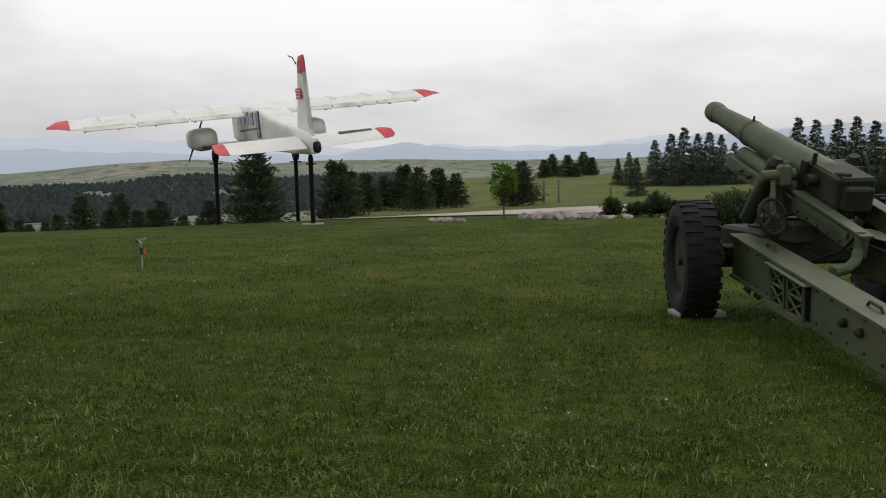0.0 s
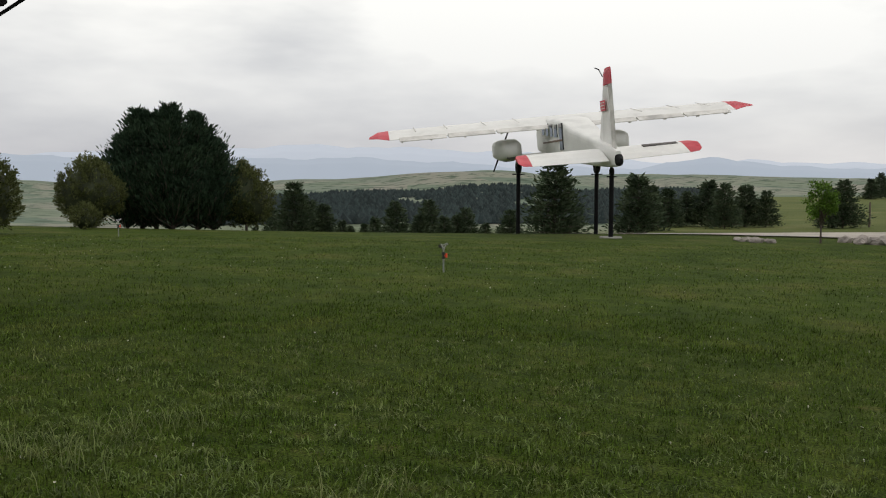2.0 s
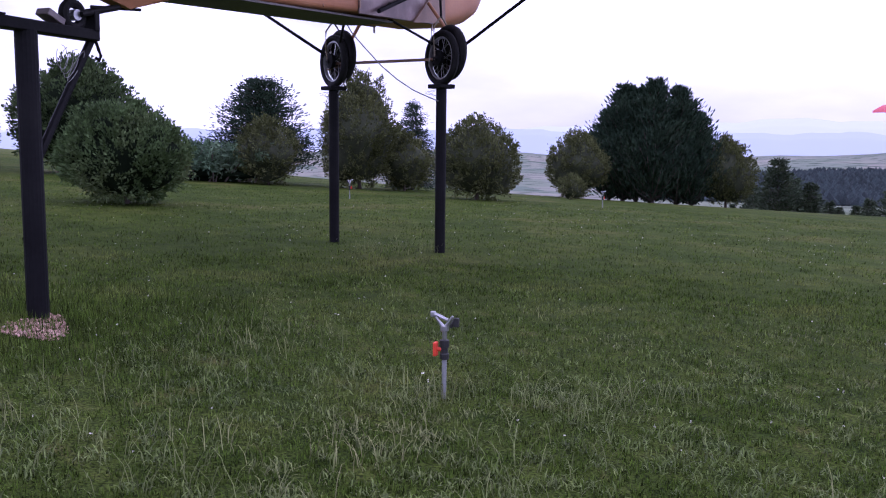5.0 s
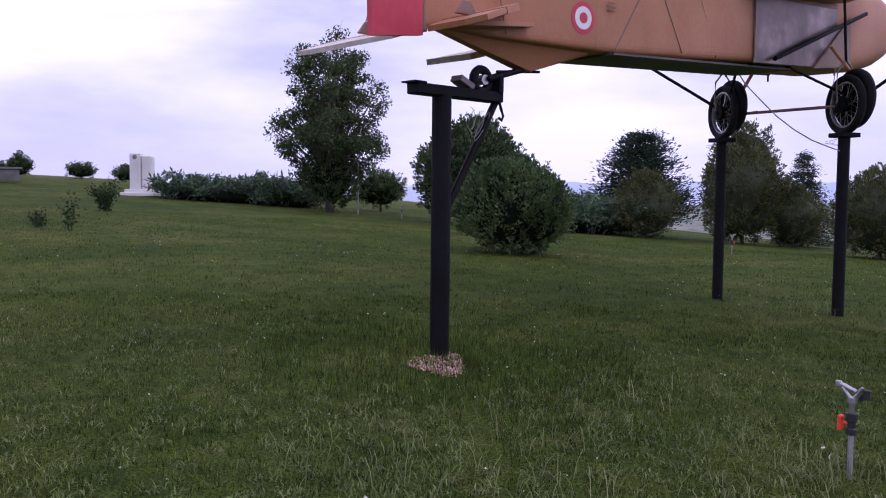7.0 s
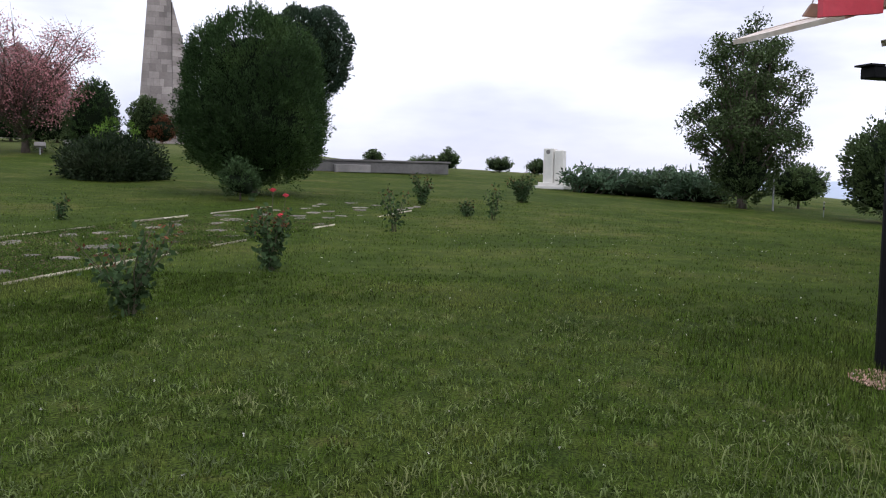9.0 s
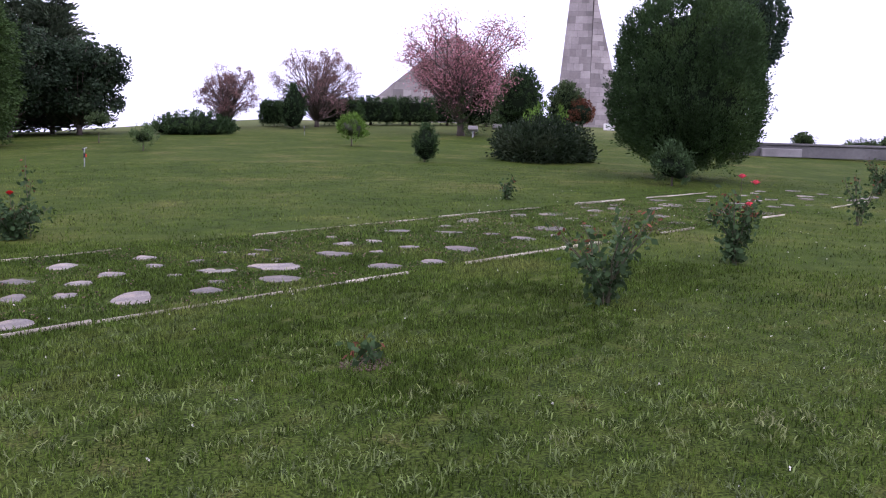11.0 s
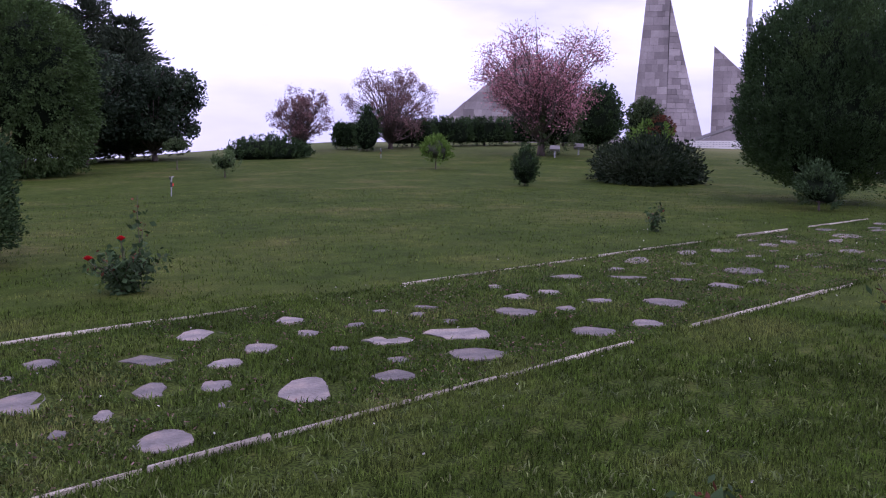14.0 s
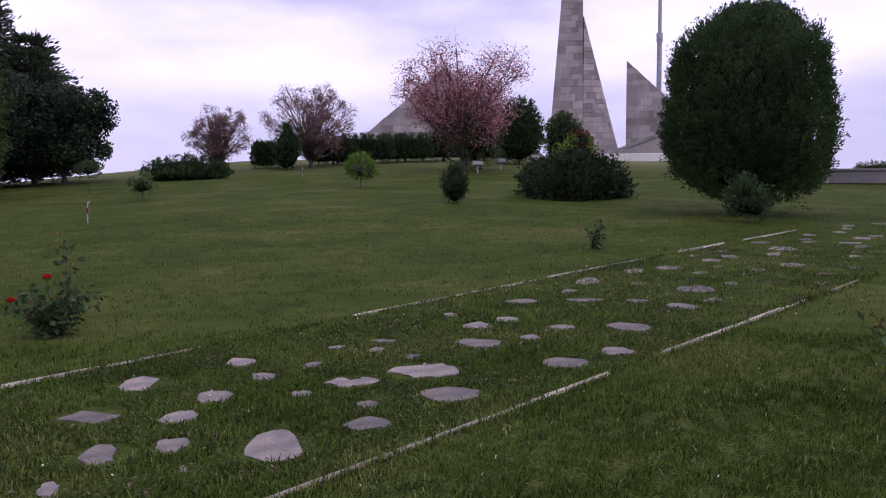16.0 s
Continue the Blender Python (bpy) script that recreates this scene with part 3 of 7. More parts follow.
def bush(name, place, w, h, label, category, mat="thuja", shape="egg", leaves=5000, size=0.12, lump=0.12, seed=0, lift=0.04, group="", core="core", along=0.9, depth=0.28, aspect=0.42, stem="bark", lumps=40, wide=0.35, y_scale=1.0, turn=0.0, density=0.86, rise=0.75, tips="", twig=1.0, per=20):
    """A dense shrub: a solid inner mass with the inner shade put into its dark colour, and a skin of leafy sprays, with
    an uneven outline and gaps between the sprays.
    """
    g = np.random.default_rng(seed + 100)
    scaly = mat.startswith("thuja")
    x, y = place
    root = thing(name, pose(x, y, land(x, y), 0, 0, turn), label, category, group)
    axes = np.array([w / 2, w / 2 * y_scale, (h - lift) / 2])
    centre = np.array([0, 0, lift + axes[2]])
    if shape == "dome":
        axes[2], centre[2] = h * 0.8, h * 0.2
    leaf_size = size * (0.62 if scaly else 0.66)
    n = int(leaves * 2.0 / per)
    d = unit(n, g)
    lum = lumpy(d, np.random.default_rng(seed), lump, lumps, wide)
    twig_len = size * twig * g.uniform(1.2, 2.9, n)
    out = d / axes
    out /= np.linalg.norm(out, axis=1, keepdims=True)
    ax = out * 0.75 + np.array([0, 0, rise]) + g.normal(size=(n, 3)) * 0.22
    ax /= np.linalg.norm(ax, axis=1, keepdims=True)
    skin = centre + d * bush_shape(d, shape) * axes * (lum * (1.0 - depth * 0.35 * g.random(n) ** 2))[:, None]
    base = skin - out * (twig_len * 0.38)[:, None]
    base[:, 2] = np.maximum(base[:, 2], 0.02)

    def settle(q):
        """Lets the skirt follow the slope under a wide shrub."""
        c, k = math.cos(radians(turn)), math.sin(radians(turn))
        dz = land_height(x + c * q[:, 0] - k * q[:, 1], y + k * q[:, 0] + c * q[:, 1]) - land(x, y)
        q[:, 2] += dz * np.clip(1 - q[:, 2] / h, 0, 1)
        return q

    base = settle(base)
    loose = g.random(n) < 0.06
    twig_len[loose] *= 1.25
    top = skin[:, 2] > (centre[2] + axes[2] * 0.8 if tips else 99)
    v, f = plumes(base[~top], ax[~top], twig_len[~top], per, leaf_size, aspect * (1.05 if scaly else 1.25), g, 0.3 if scaly else 0.42)
    raw("crown", v, f, mat, root)
    if tips:
        v, f = plumes(base[top], ax[top], twig_len[top] * 1.25, per, leaf_size, aspect, g, 0.24)
        raw("young_foliage", v, f, tips, root)
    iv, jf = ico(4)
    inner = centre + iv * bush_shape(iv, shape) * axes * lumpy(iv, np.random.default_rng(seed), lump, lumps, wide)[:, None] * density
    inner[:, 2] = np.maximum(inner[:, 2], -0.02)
    raw("shaded_inner_mass", settle(inner), jf, core, root, smooth=False)
    trunk_mesh("stem", root, h * 0.4, max(0.03, w * 0.03), stem)
    return root


def conifer(name, place, w, h, label, mat="spruce", seed=0, tiers=22, per=9, twigs=26, size=0.22, droop=0.25, power=0.8, base=0.04, group="", up=0.0, trunk_r=None, category="tree", ragged=0.25, top_w=0.04, budget=14000):
    """A conifer: a tapered trunk, whorls of branches, and sprays of needles along each branch."""
    g = np.random.default_rng(seed)
    x, y = place
    root = thing(name, pose(x, y, land(x, y)), label, category, group)
    pts, dirs = [], []
    bm = bmesh.new()
    n = 6
    tr = trunk_r or 0.018 * h
    pipe(bm, [(0, 0, -0.2 + (h * 0.97 + 0.2) * k / n) for k in range(n + 1)], [tr * (1.05 - k / n) + 0.008 for k in range(n + 1)], 7)
    for t in range(tiers):
        q = (t + g.random() * 0.6) / tiers
        z = h * (base + (0.98 - base) * q)
        reach = w / 2 * (max(0.0, 1 - q) ** power + top_w)
        for k in range(per):
            a = 2 * math.pi * (k + g.random()) / per
            z = h * (base + (0.98 - base) * min(0.995, q + g.uniform(-0.6, 0.6) / tiers))
            L = reach * g.uniform(1 - ragged, 1 + ragged * 0.6)
            rise = up - droop
            end = np.array([math.cos(a) * L, math.sin(a) * L, z + L * rise])
            mid = np.array([math.cos(a) * L * 0.5, math.sin(a) * L * 0.5, z + L * rise * 0.35])
            if L > 0.3 * w / 2:
                pipe(bm, [(0, 0, z), mid, end], [0.012 + 0.012 * L, 0.01 + 0.006 * L, 0.005], 4)
            m = max(4, int(twigs * (0.3 + L / (w / 2))))
            s = g.random(m) ** 0.7
            base_p = np.outer(1 - s, [0, 0, z]) + np.outer(s, end) + g.normal(size=(m, 3)) * np.array([1, 1, 0.6]) * (0.05 + 0.10 * L)
            pts.append(base_p)
            o = np.array([math.cos(a), math.sin(a), rise * 0.6 + up])
            dirs.append(np.tile(o, (m, 1)))
    part("trunk", bm, "bark", root, smooth=True)
    p, o = np.concatenate(pts), np.concatenate(dirs)
    p[:, 2] = np.maximum(p[:, 2], 0.03)
    many = max(1, round(budget / len(p)))
    p, o = np.repeat(p, many, 0), np.repeat(o, many, 0)
    p = p + g.normal(size=p.shape) * size * (0.3 if many > 1 else 0.0)
    v, f = leaf_quads(p, size * (0.72 if many > 1 else 0.92), g, o + np.array([0, 0, 0.25]), 0.3, 0.6)
    v[:, 2] = np.maximum(v[:, 2], 0.01)
    raw("crown", v, f, mat, root)
    return root


def broadleaf(name, place, w, h, label, mat="broad", seed=0, clumps=60, leaves=110, size=0.13, trunk_h=0.3, trunk_r=0.12, group="", wood="bark", outline="round", category="tree", clump_r=0.16, second="", share=0.0, spread=1.0, lift=0.0):
    """A broad-leaved tree: trunk, limbs that reach the clumps, and clumps of small leaves with gaps between."""
    g = np.random.default_rng(seed)
    x, y = place
    root = thing(name, pose(x, y, land(x, y)), label, category, group)
    low = h * trunk_h
    axes = np.array([w / 2, w / 2, (h - low) / 2])
    mid = np.array([0, 0, low + axes[2]])
    d = unit(clumps, g)
    rad = g.random(clumps) ** 0.45
    c = mid + d * axes * rad[:, None] * 0.86
    if outline == "vase":
        k = np.clip((c[:, 2] - low) / (h - low), 0, 1)
        c[:, :2] *= (0.35 + 0.8 * k)[:, None]
    if outline == "column":
        c[:, :2] *= (1 - 0.25 * np.clip((c[:, 2] - low) / (h - low), 0, 1))[:, None]
    limbs = []
    for i in range(clumps):
        s = np.array([0, 0, low * g.uniform(0.5, 1.0) + (c[i, 2] - low) * 0.25 * g.random()])
        m1 = s + (c[i] - s) * np.array([0.4, 0.4, 0.55]) + g.normal(size=3) * 0.03 * w
        limbs.append(([tuple(s), tuple(m1), tuple(c[i])], trunk_r * g.uniform(0.18, 0.42)))
    cr = clump_r * w * g.uniform(0.6, 1.25, clumps)
    for i in range(clumps):
        for _ in range(3):
            t = unit(1, g)[0] * cr[i] * np.array([1, 1, 0.7]) + np.array([0, 0, cr[i] * 0.45])
            limbs.append(([tuple(c[i] - t * 0.25), tuple(c[i] + t * 0.5 + g.normal(size=3) * 0.02), tuple(c[i] + t * 1.05)], max(0.006, trunk_r * 0.06)))
    trunk_mesh("trunk", root, low + (h - low) * 0.45, trunk_r, wood, limbs)
    leaves, size = int(leaves * 1.7), size * 0.7
    idx = np.repeat(np.arange(clumps), leaves)
    q = unit(len(idx), g) * (g.random(len(idx)) ** 0.5 * cr[idx])[:, None] * np.array([1, 1, 0.8 * spread])
    p = c[idx] + q
    pick = g.random(len(idx)) < share if second else np.zeros(len(idx), bool)
    p[:, 2] = np.maximum(p[:, 2], 0.1)
    v, f = leaf_quads(p[~pick], size, g, None, 0.62)
    raw("crown", v, f, mat, root)
    if second:
        v, f = leaf_quads(p[pick], size, g, None, 0.62)
        raw("foliage", v, f, second, root)
    return root


def juniper(name, place, w, depth, h, label, seed=0, mat="juniper", group="", turn=0.0, stems=70):
    """A spreading juniper: arching branches that fan out low, with feathery sprays."""
    g = np.random.default_rng(seed)
    x, y = place
    root = thing(name, pose(x, y, land(x, y), 0, 0, turn), label, "juniper", group)
    bm = bmesh.new()
    P, O = [], []
    for _ in range(stems):
        a = g.uniform(0, 2 * math.pi)
        bx, by = g.uniform(-0.42, 0.42) * w, g.uniform(-0.35, 0.35) * depth
        L = g.uniform(0.25, 0.5) * min(depth, w) * 1.1
        H = h * g.uniform(0.45, 1.2)
        pts = []
        for k in range(6):
            s = k / 5
            pts.append((bx + math.cos(a) * L * s, by + math.sin(a) * L * s, H * math.sin(s * 1.9) / math.sin(1.57) * 0.95 * (1 if s < 0.83 else 1.0)))
        pipe(bm, pts, [0.03, 0.025, 0.02, 0.015, 0.01, 0.005], 4)
        pts = np.array(pts)
        m = 110
        s = g.random(m) ** 0.6 * 4.99
        i = s.astype(int)
        p = pts[i] + (pts[i + 1] - pts[i]) * (s - i)[:, None] + g.normal(size=(m, 3)) * np.array([0.1, 0.1, 0.08])
        P.append(p)
        O.append((pts[i + 1] - pts[i]) * 3)
    part("branch_work", bm, "bark", root)
    p, o = np.concatenate(P), np.concatenate(O)
    p[:, 2] = np.maximum(p[:, 2], 0.04)
    v, f = leaf_quads(p, 0.2, g, o, 0.3, 0.7)
    raw("crown", v, f, mat, root)
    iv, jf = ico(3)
    raw("shaded_inner_mass", iv * np.array([w * 0.4, depth * 0.34, h * 0.27]) * lumpy(iv, g, 0.2)[:, None] + [0, 0, h * 0.2], jf, "core", root)
    return root


def rose(place, w, h, seed, blooms=(), leafy=1.0, label="leafy rose bush growing in the lawn", rusty=0.25, stems=9, group="roses in the lawn"):
    """A rose bush: thorny canes from one base, small leaves, young rusty tips and a few blooms at (fraction across, height)."""
    g = np.random.default_rng(seed)
    x, y = place
    root = thing("rose_bush", pose(x, y, land(x, y)), label, "rose bush", group)
    P, R = [], []
    for k in range(stems):
        a = 2 * math.pi * k / stems + g.uniform(-0.3, 0.3)
        L, H = w / 2 * g.uniform(0.35, 1.0), h * g.uniform(0.6, 1.0)
        pts = [(0.03 * math.cos(a), 0.03 * math.sin(a), -0.03)] + [(math.cos(a) * L * s ** 1.3 + g.normal() * 0.015, math.sin(a) * L * s ** 1.3 + g.normal() * 0.015, H * s) for s in (0.25, 0.5, 0.75, 1.0)]
        part("cane", pipe(bmesh.new(), pts, [0.008, 0.007, 0.006, 0.005, 0.003], 5), "stem", root)
        pts = np.array(pts)
        m = int(52 * leafy)
        s = (0.12 + 0.88 * g.random(m)) * 3.99
        i = s.astype(int)
        p = pts[i] + (pts[i + 1] - pts[i]) * (s - i)[:, None]
        off = g.normal(size=(m, 3)) * 0.048
        tip = (s > 3.3) & (g.random(m) < rusty * 2)
        P.append((p + off)[~tip])
        R.append((p + off * 0.7)[tip])
    v, f = leaf_quads(np.concatenate(P), 0.072, g, None, 0.62)
    raw("foliage", v, f, "rose", root)
    r = np.concatenate(R)
    if len(r):
        v, f = leaf_quads(r, 0.045, g, None, 0.5)
        raw("young_foliage", v, f, "rust", root)
    for bx, by, bz, mat in blooms:
        b = bmesh.new()
        for ring, (rad, hh, cnt) in enumerate(((0.014, 0.03, 5), (0.028, 0.022, 6), (0.042, 0.012, 7))):
            for k in range(cnt):
                a = 2 * math.pi * k / cnt + ring
                c, s = math.cos(a), math.sin(a)
                q = [b.verts.new(t) for t in ((bx, by, bz - 0.02), (bx + rad * c - 0.018 * s, by + rad * s + 0.018 * c, bz + hh * 0.6), (bx + rad * 1.15 * c, by + rad * 1.15 * s, bz + hh), (bx + rad * c + 0.018 * s, by + rad * s - 0.018 * c, bz + hh * 0.6))]
                b.faces.new(q)
        part("bloom", b, mat, root, "open red bloom" if mat == "petal_red" else "open pink bloom")
        b = bmesh.new()
        pipe(b, [(bx * 0.5, by * 0.5, bz * 0.6), (bx * 0.9, by * 0.9, bz * 0.85), (bx, by, bz - 0.02)], 0.004, 4)
        part("bloom_stem", b, "stem", root)
    return root


# ---- sprinklers ----
def make_sprinkler(place, turn, h=0.47, first=None, label="impact sprinkler on a grey riser pipe in the lawn"):
    x, y = place
    m = pose(x, y, land(x, y), 0, 0, turn)
    if first:
        return copy_thing(first, m)
    root = thing("lawn_sprinkler", m, label, "sprinkler", "sprinklers in the lawn")
    bm = bmesh.new()
    rod(bm, (0, 0, -0.05), (0, 0, h * 0.5), 0.013, seg=10)
    part("riser", bm, "grey_steel", root)
    bm = lathe(bmesh.new(), [(0.016, h * 0.46), (0.026, h * 0.47), (0.026, h * 0.53), (0.02, h * 0.54), (0.02, h * 0.6), (0.027, h * 0.61), (0.027, h * 0.69), (0.015, h * 0.7)], seg=14)
    part("body", bm, "plastic_black", root)
    bm = bmesh.new()
    rod(bm, (0, 0, h * 0.58), (0.045, 0.0, h * 0.58), 0.012, seg=8)
    box(bm, (0.05, 0, h * 0.58), (0.022, 0.04, 0.075), bevel=0.004)
    part("valve", bm, "orange", root, "orange-red plastic valve")
    bm = bmesh.new()
    rod(bm, (0, 0, h * 0.68), (0, 0, h * 0.84), 0.012, 0.016, 8)
    box(bm, (0, 0, h * 0.83), (0.045, 0.03, 0.035), bevel=0.006)
    for s, e in ((-1, 0.98), (1, 0.96)):
        rod(bm, (0, 0, h * 0.82), (s * 0.048, 0.012, h * e), 0.013, 0.008, 8)
    part("nozzle", bm, "chrome", root, "dull metal nozzle head")
    bm = bmesh.new()
    pipe(bm, [(-0.02, 0.01, h * 0.93), (0.03, 0.0, h * 0.97), (0.065, -0.01, h * 0.99)], 0.01, 6)
    box(bm, (0.068, -0.01, h * 0.985), (0.03, 0.02, 0.03), bevel=0.004)
    part("impact_arm", bm, "chrome", root)
    bm = bmesh.new()
    rod(bm, (-0.03, -0.012, h * 0.84), (-0.06, -0.012, h * 0.93), 0.012, 0.012, 8)
    box(bm, (-0.062, -0.012, h * 0.9), (0.03, 0.025, 0.05), bevel=0.004)
    part("counterweight", bm, "plastic_black", root, "black counterweight")
    return root


spr = make_sprinkler((-3.61, 3.12), 215)
for k, p in enumerate([(-4.54, 13.36), (-16.05, 19.54), (-18.06, 12.3), (-22.0, 36.2), (-29.12, 6.91), (-12.99, -20.99), (-31.85, -32.04)]):
    make_sprinkler(p, 40 * k, first=spr)


# ---- the white twin-engined aeroplane on posts ----
def make_post(name, place, h, r, label, cap=0.0):
    x, y = place
    root = thing(name, pose(x, y, land(x, y)), label, "post", "black posts under the aeroplanes")
    bm = bmesh.new()
    rod(bm, (0, 0, -0.2), (0, 0, h), r, seg=18)
    part("shaft", bm, "black_steel", root, smooth=False)
    if cap:
        bm = bmesh.new()
        box(bm, (0, 0, h + 0.02), (cap, cap, 0.05), bevel=0.006)
        part("bearer_plate", bm, "black_steel", root)
    return root


AIR_H = 114.3
air_x, air_y = -4.47, 30.51
air_z = land(air_x, air_y)


def air_place(fw, lf):
    c, s = math.cos(radians(AIR_H)), math.sin(radians(AIR_H))
    return air_x + c * fw - s * lf, air_y + s * fw + c * lf


def airfoil(x_le, chord, y, z, thick, pitch):
    """A wing section at span y: points from leading edge over the top and back, nose up by pitch."""
    cp, sp = math.cos(radians(pitch)), math.sin(radians(pitch))
    out = []
    for u, t in ((0, 0), (0.05, 0.45), (0.2, 0.9), (0.4, 1.0), (0.7, 0.65), (1.0, 0.06), (1.0, -0.06), (0.7, -0.25), (0.3, -0.4), (0.06, -0.3)):
        a, b = -u * chord, t * thick * 0.7
        out.append((x_le + a * cp - b * sp, y, z + a * sp + b * cp))
    return out


def make_twin():
    root = thing("twin_engine_aeroplane", pose(air_x, air_y, air_z, 0, 0, AIR_H),
                 "weathered white twin-engined aeroplane with red tips, raised on posts", "aeroplane")
    roll = Matrix.Translation((0, 0, 2.3)) @ pose(0, 0, 0, -5.2, 0, 0) @ Matrix.Translation((0, 0, -2.3))

    def air(name, bm, mat, parent=root, label="", smooth=False):
        bmesh.ops.transform(bm, matrix=roll, verts=bm.verts)
        return part(name, bm, mat, parent, label, smooth)

    # fuselage, tail cone to nose
    secs = [(-1.0, 2.72, 0.16, 0.5), (-0.3, 2.82, 0.34, 0.75), (1.2, 3.0, 0.7, 0.98), (3.2, 3.3, 1.15, 1.3), (5.0, 3.62, 1.42, 1.6), (7.2, 3.82, 1.45, 1.62),
            (8.8, 3.86, 1.4, 1.42), (10.0, 3.75, 1.1, 1.0), (10.7, 3.68, 0.6, 0.6)]
    body = air("fuselage", loft(bmesh.new(), [oval(x, 0, z, w, h, 24, 7) for x, z, w, h in secs]), "white_paint")
    # dark windows, and the open door's inner shade as a dark panel on the side
    for k, x in enumerate((5.15, 5.95, 6.75, 7.55)):
        for s in (1, -1):
            bm = box(bmesh.new(), (x, s * 0.715, 3.98 + 0.06 * k), (0.5, 0.03, 0.5), bevel=0.01)
            air("window", bm, "glass", body, "dark cabin window")
    bm = box(bmesh.new(), (4.45, 0.66, 3.72), (0.55, 0.06, 1.05), bevel=0.01)
    air("door", bm, "glass", body, "dark panel coloured as the shade inside an open doorway")
    bm = box(bmesh.new(), (5.9, 0.722, 3.58), (3.6, 0.02, 0.07))
    air("stripe", bm, "tan_dark", body, "thin dark stripe along the side")
    # wing in panels: red tips, white skins, flaps with gaps
    span = 8.02
    for s in (1, -1):
        wing = air("wing", loft(bmesh.new(), [airfoil(8.3, 1.9, s * 0.0, 4.64, 0.27, 12), airfoil(8.3, 1.9, s * 3.6, 4.62, 0.26, 12), airfoil(8.25, 1.85, s * 7.296, 4.62, 0.22, 12)]), "white_paint")
        air("wing_tip", loft(bmesh.new(), [airfoil(8.25, 1.85, s * 7.3, 4.62, 0.225, 12), airfoil(7.75, 1.32, s * 7.75, 4.6, 0.14, 12), airfoil(6.9, 0.35, s * (span + 0.1), 4.42, 0.04, 12)]), "red_paint", wing, "faded red wing tip")
        for y0, y1 in ((0.8, 2.9), (3.0, 4.9), (5.0, 6.9)):
            bm = loft(bmesh.new(), [[(6.42, s * y, 4.21), (6.42, s * y, 4.31), (5.98, s * y, 4.14), (5.98, s * y, 4.11)] for y in (y0, y1)])
            air("flap", bm, "white_dirty", wing, "chipped white flap")
        for y in (1.2, 2.7, 4.2, 5.6, 6.8):
            bm = box(bmesh.new(), (6.35, s * y, 4.16), (0.3, 0.05, 0.16), bevel=0.01)
            air("flap_bracket", bm, "white_dirty", wing)
        for y in (1.9, 3.3, 4.9, 6.2):
            bm = box(bmesh.new(), (7.35, s * y, 4.63), (1.6, 0.03, 0.02), Matrix.Translation((7.35, 0, 4.63)) @ pose(0, 0, 0, 0, -8.5, 0) @ Matrix.Translation((-7.35, 0, -4.63)))
            air("panel_seam", bm, "white_dirty", wing, "raised seam")
        # stub wing, engine nacelle and propeller
        bm = loft(bmesh.new(), [airfoil(8.2, 1.2, s * 0.6, 3.1, 0.2, 6), airfoil(8.2, 1.1, s * 2.3, 3.1, 0.2, 6)])
        air("stub_wing", bm, "white_paint")
        nac = air("engine_nacelle", loft(bmesh.new(), [oval(x, s * 2.3, z, w, h, 18, 3.6) for x, z, w, h in ((6.5, 3.36, 0.5, 0.42), (6.9, 3.38, 0.95, 0.8), (7.6, 3.42, 1.08, 0.92), (8.8, 3.46, 1.0, 0.84), (9.3, 3.46, 0.55, 0.5))]), "white_paint", smooth=True)
        bm = bmesh.new()
        for a in (25, 205):
            c, q = math.cos(radians(a)), math.sin(radians(a))
            box(bm, (0, 0, 0.55), (0.04, 0.09, 0.9), Matrix.Translation((9.45, s * 2.3, 3.44)) @ pose(0, 0, 0, a, 0, 0), bevel=0.01, taper=(0.5, 0.6))
        rod(bm, (9.3, s * 2.3, 3.44), (9.65, s * 2.3, 3.46), 0.16, 0.05, 12)
        air("propeller", bm, "black_steel", nac, "dark two-bladed propeller")
        # solid dark piece, the shade of an opening put into its colour
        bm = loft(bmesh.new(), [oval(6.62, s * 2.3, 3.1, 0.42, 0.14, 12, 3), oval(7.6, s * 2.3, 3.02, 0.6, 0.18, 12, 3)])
        air("exhaust_cowl", bm, "under_grey", nac, "dark piece under the nacelle, coloured as a shaded opening")
        bm = bmesh.new()
        rod(bm, (8.63, s * 1.78, 3.1), (8.63, s * 1.75, 2.5), 0.1, 0.08, 10)
        leg = part("undercarriage_leg", bm, "white_dirty", root)
        bm = bmesh.new()
        torus(bm, 0.23, 0.11, Matrix.Translation((8.63, s * 1.75, 2.52)) @ pose(0, 0, 0, 90, 0, 0), 22, 8)
        rod(bm, (8.63, s * 1.75 - 0.06, 2.52), (8.63, s * 1.75 + 0.06, 2.52), 0.15, seg=14)
        part("main_wheel", bm, "rubber", leg, "black main wheel")
        # tailplane, pitched up, in white with red ends
        def tail(y, le, ch, z):
            return airfoil(le, ch, s * y + 0.15, z, 0.13, 17)
        stab = air("tailplane", loft(bmesh.new(), [tail(0.1, 0.75, 1.5, 3.1), tail(2.7, 0.55, 1.32, 3.1)]), "white_paint")
        air("tailplane_tip", loft(bmesh.new(), [tail(2.704, 0.55, 1.32, 3.1), tail(3.02, 0.42, 1.2, 3.1), tail(3.15, 0.0, 0.6, 3.02)]), "red_paint", stab, "faded red tailplane tip")
    # dark plates laid on the tailplane, painted shade for gaps in its skin
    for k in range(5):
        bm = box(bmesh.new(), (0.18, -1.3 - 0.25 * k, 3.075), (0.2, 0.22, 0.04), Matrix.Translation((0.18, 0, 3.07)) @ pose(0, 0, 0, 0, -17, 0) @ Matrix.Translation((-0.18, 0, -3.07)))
        air("gap_plate", bm, "under_grey", root, "dark plate coloured as the shade where tailplane skin is missing")
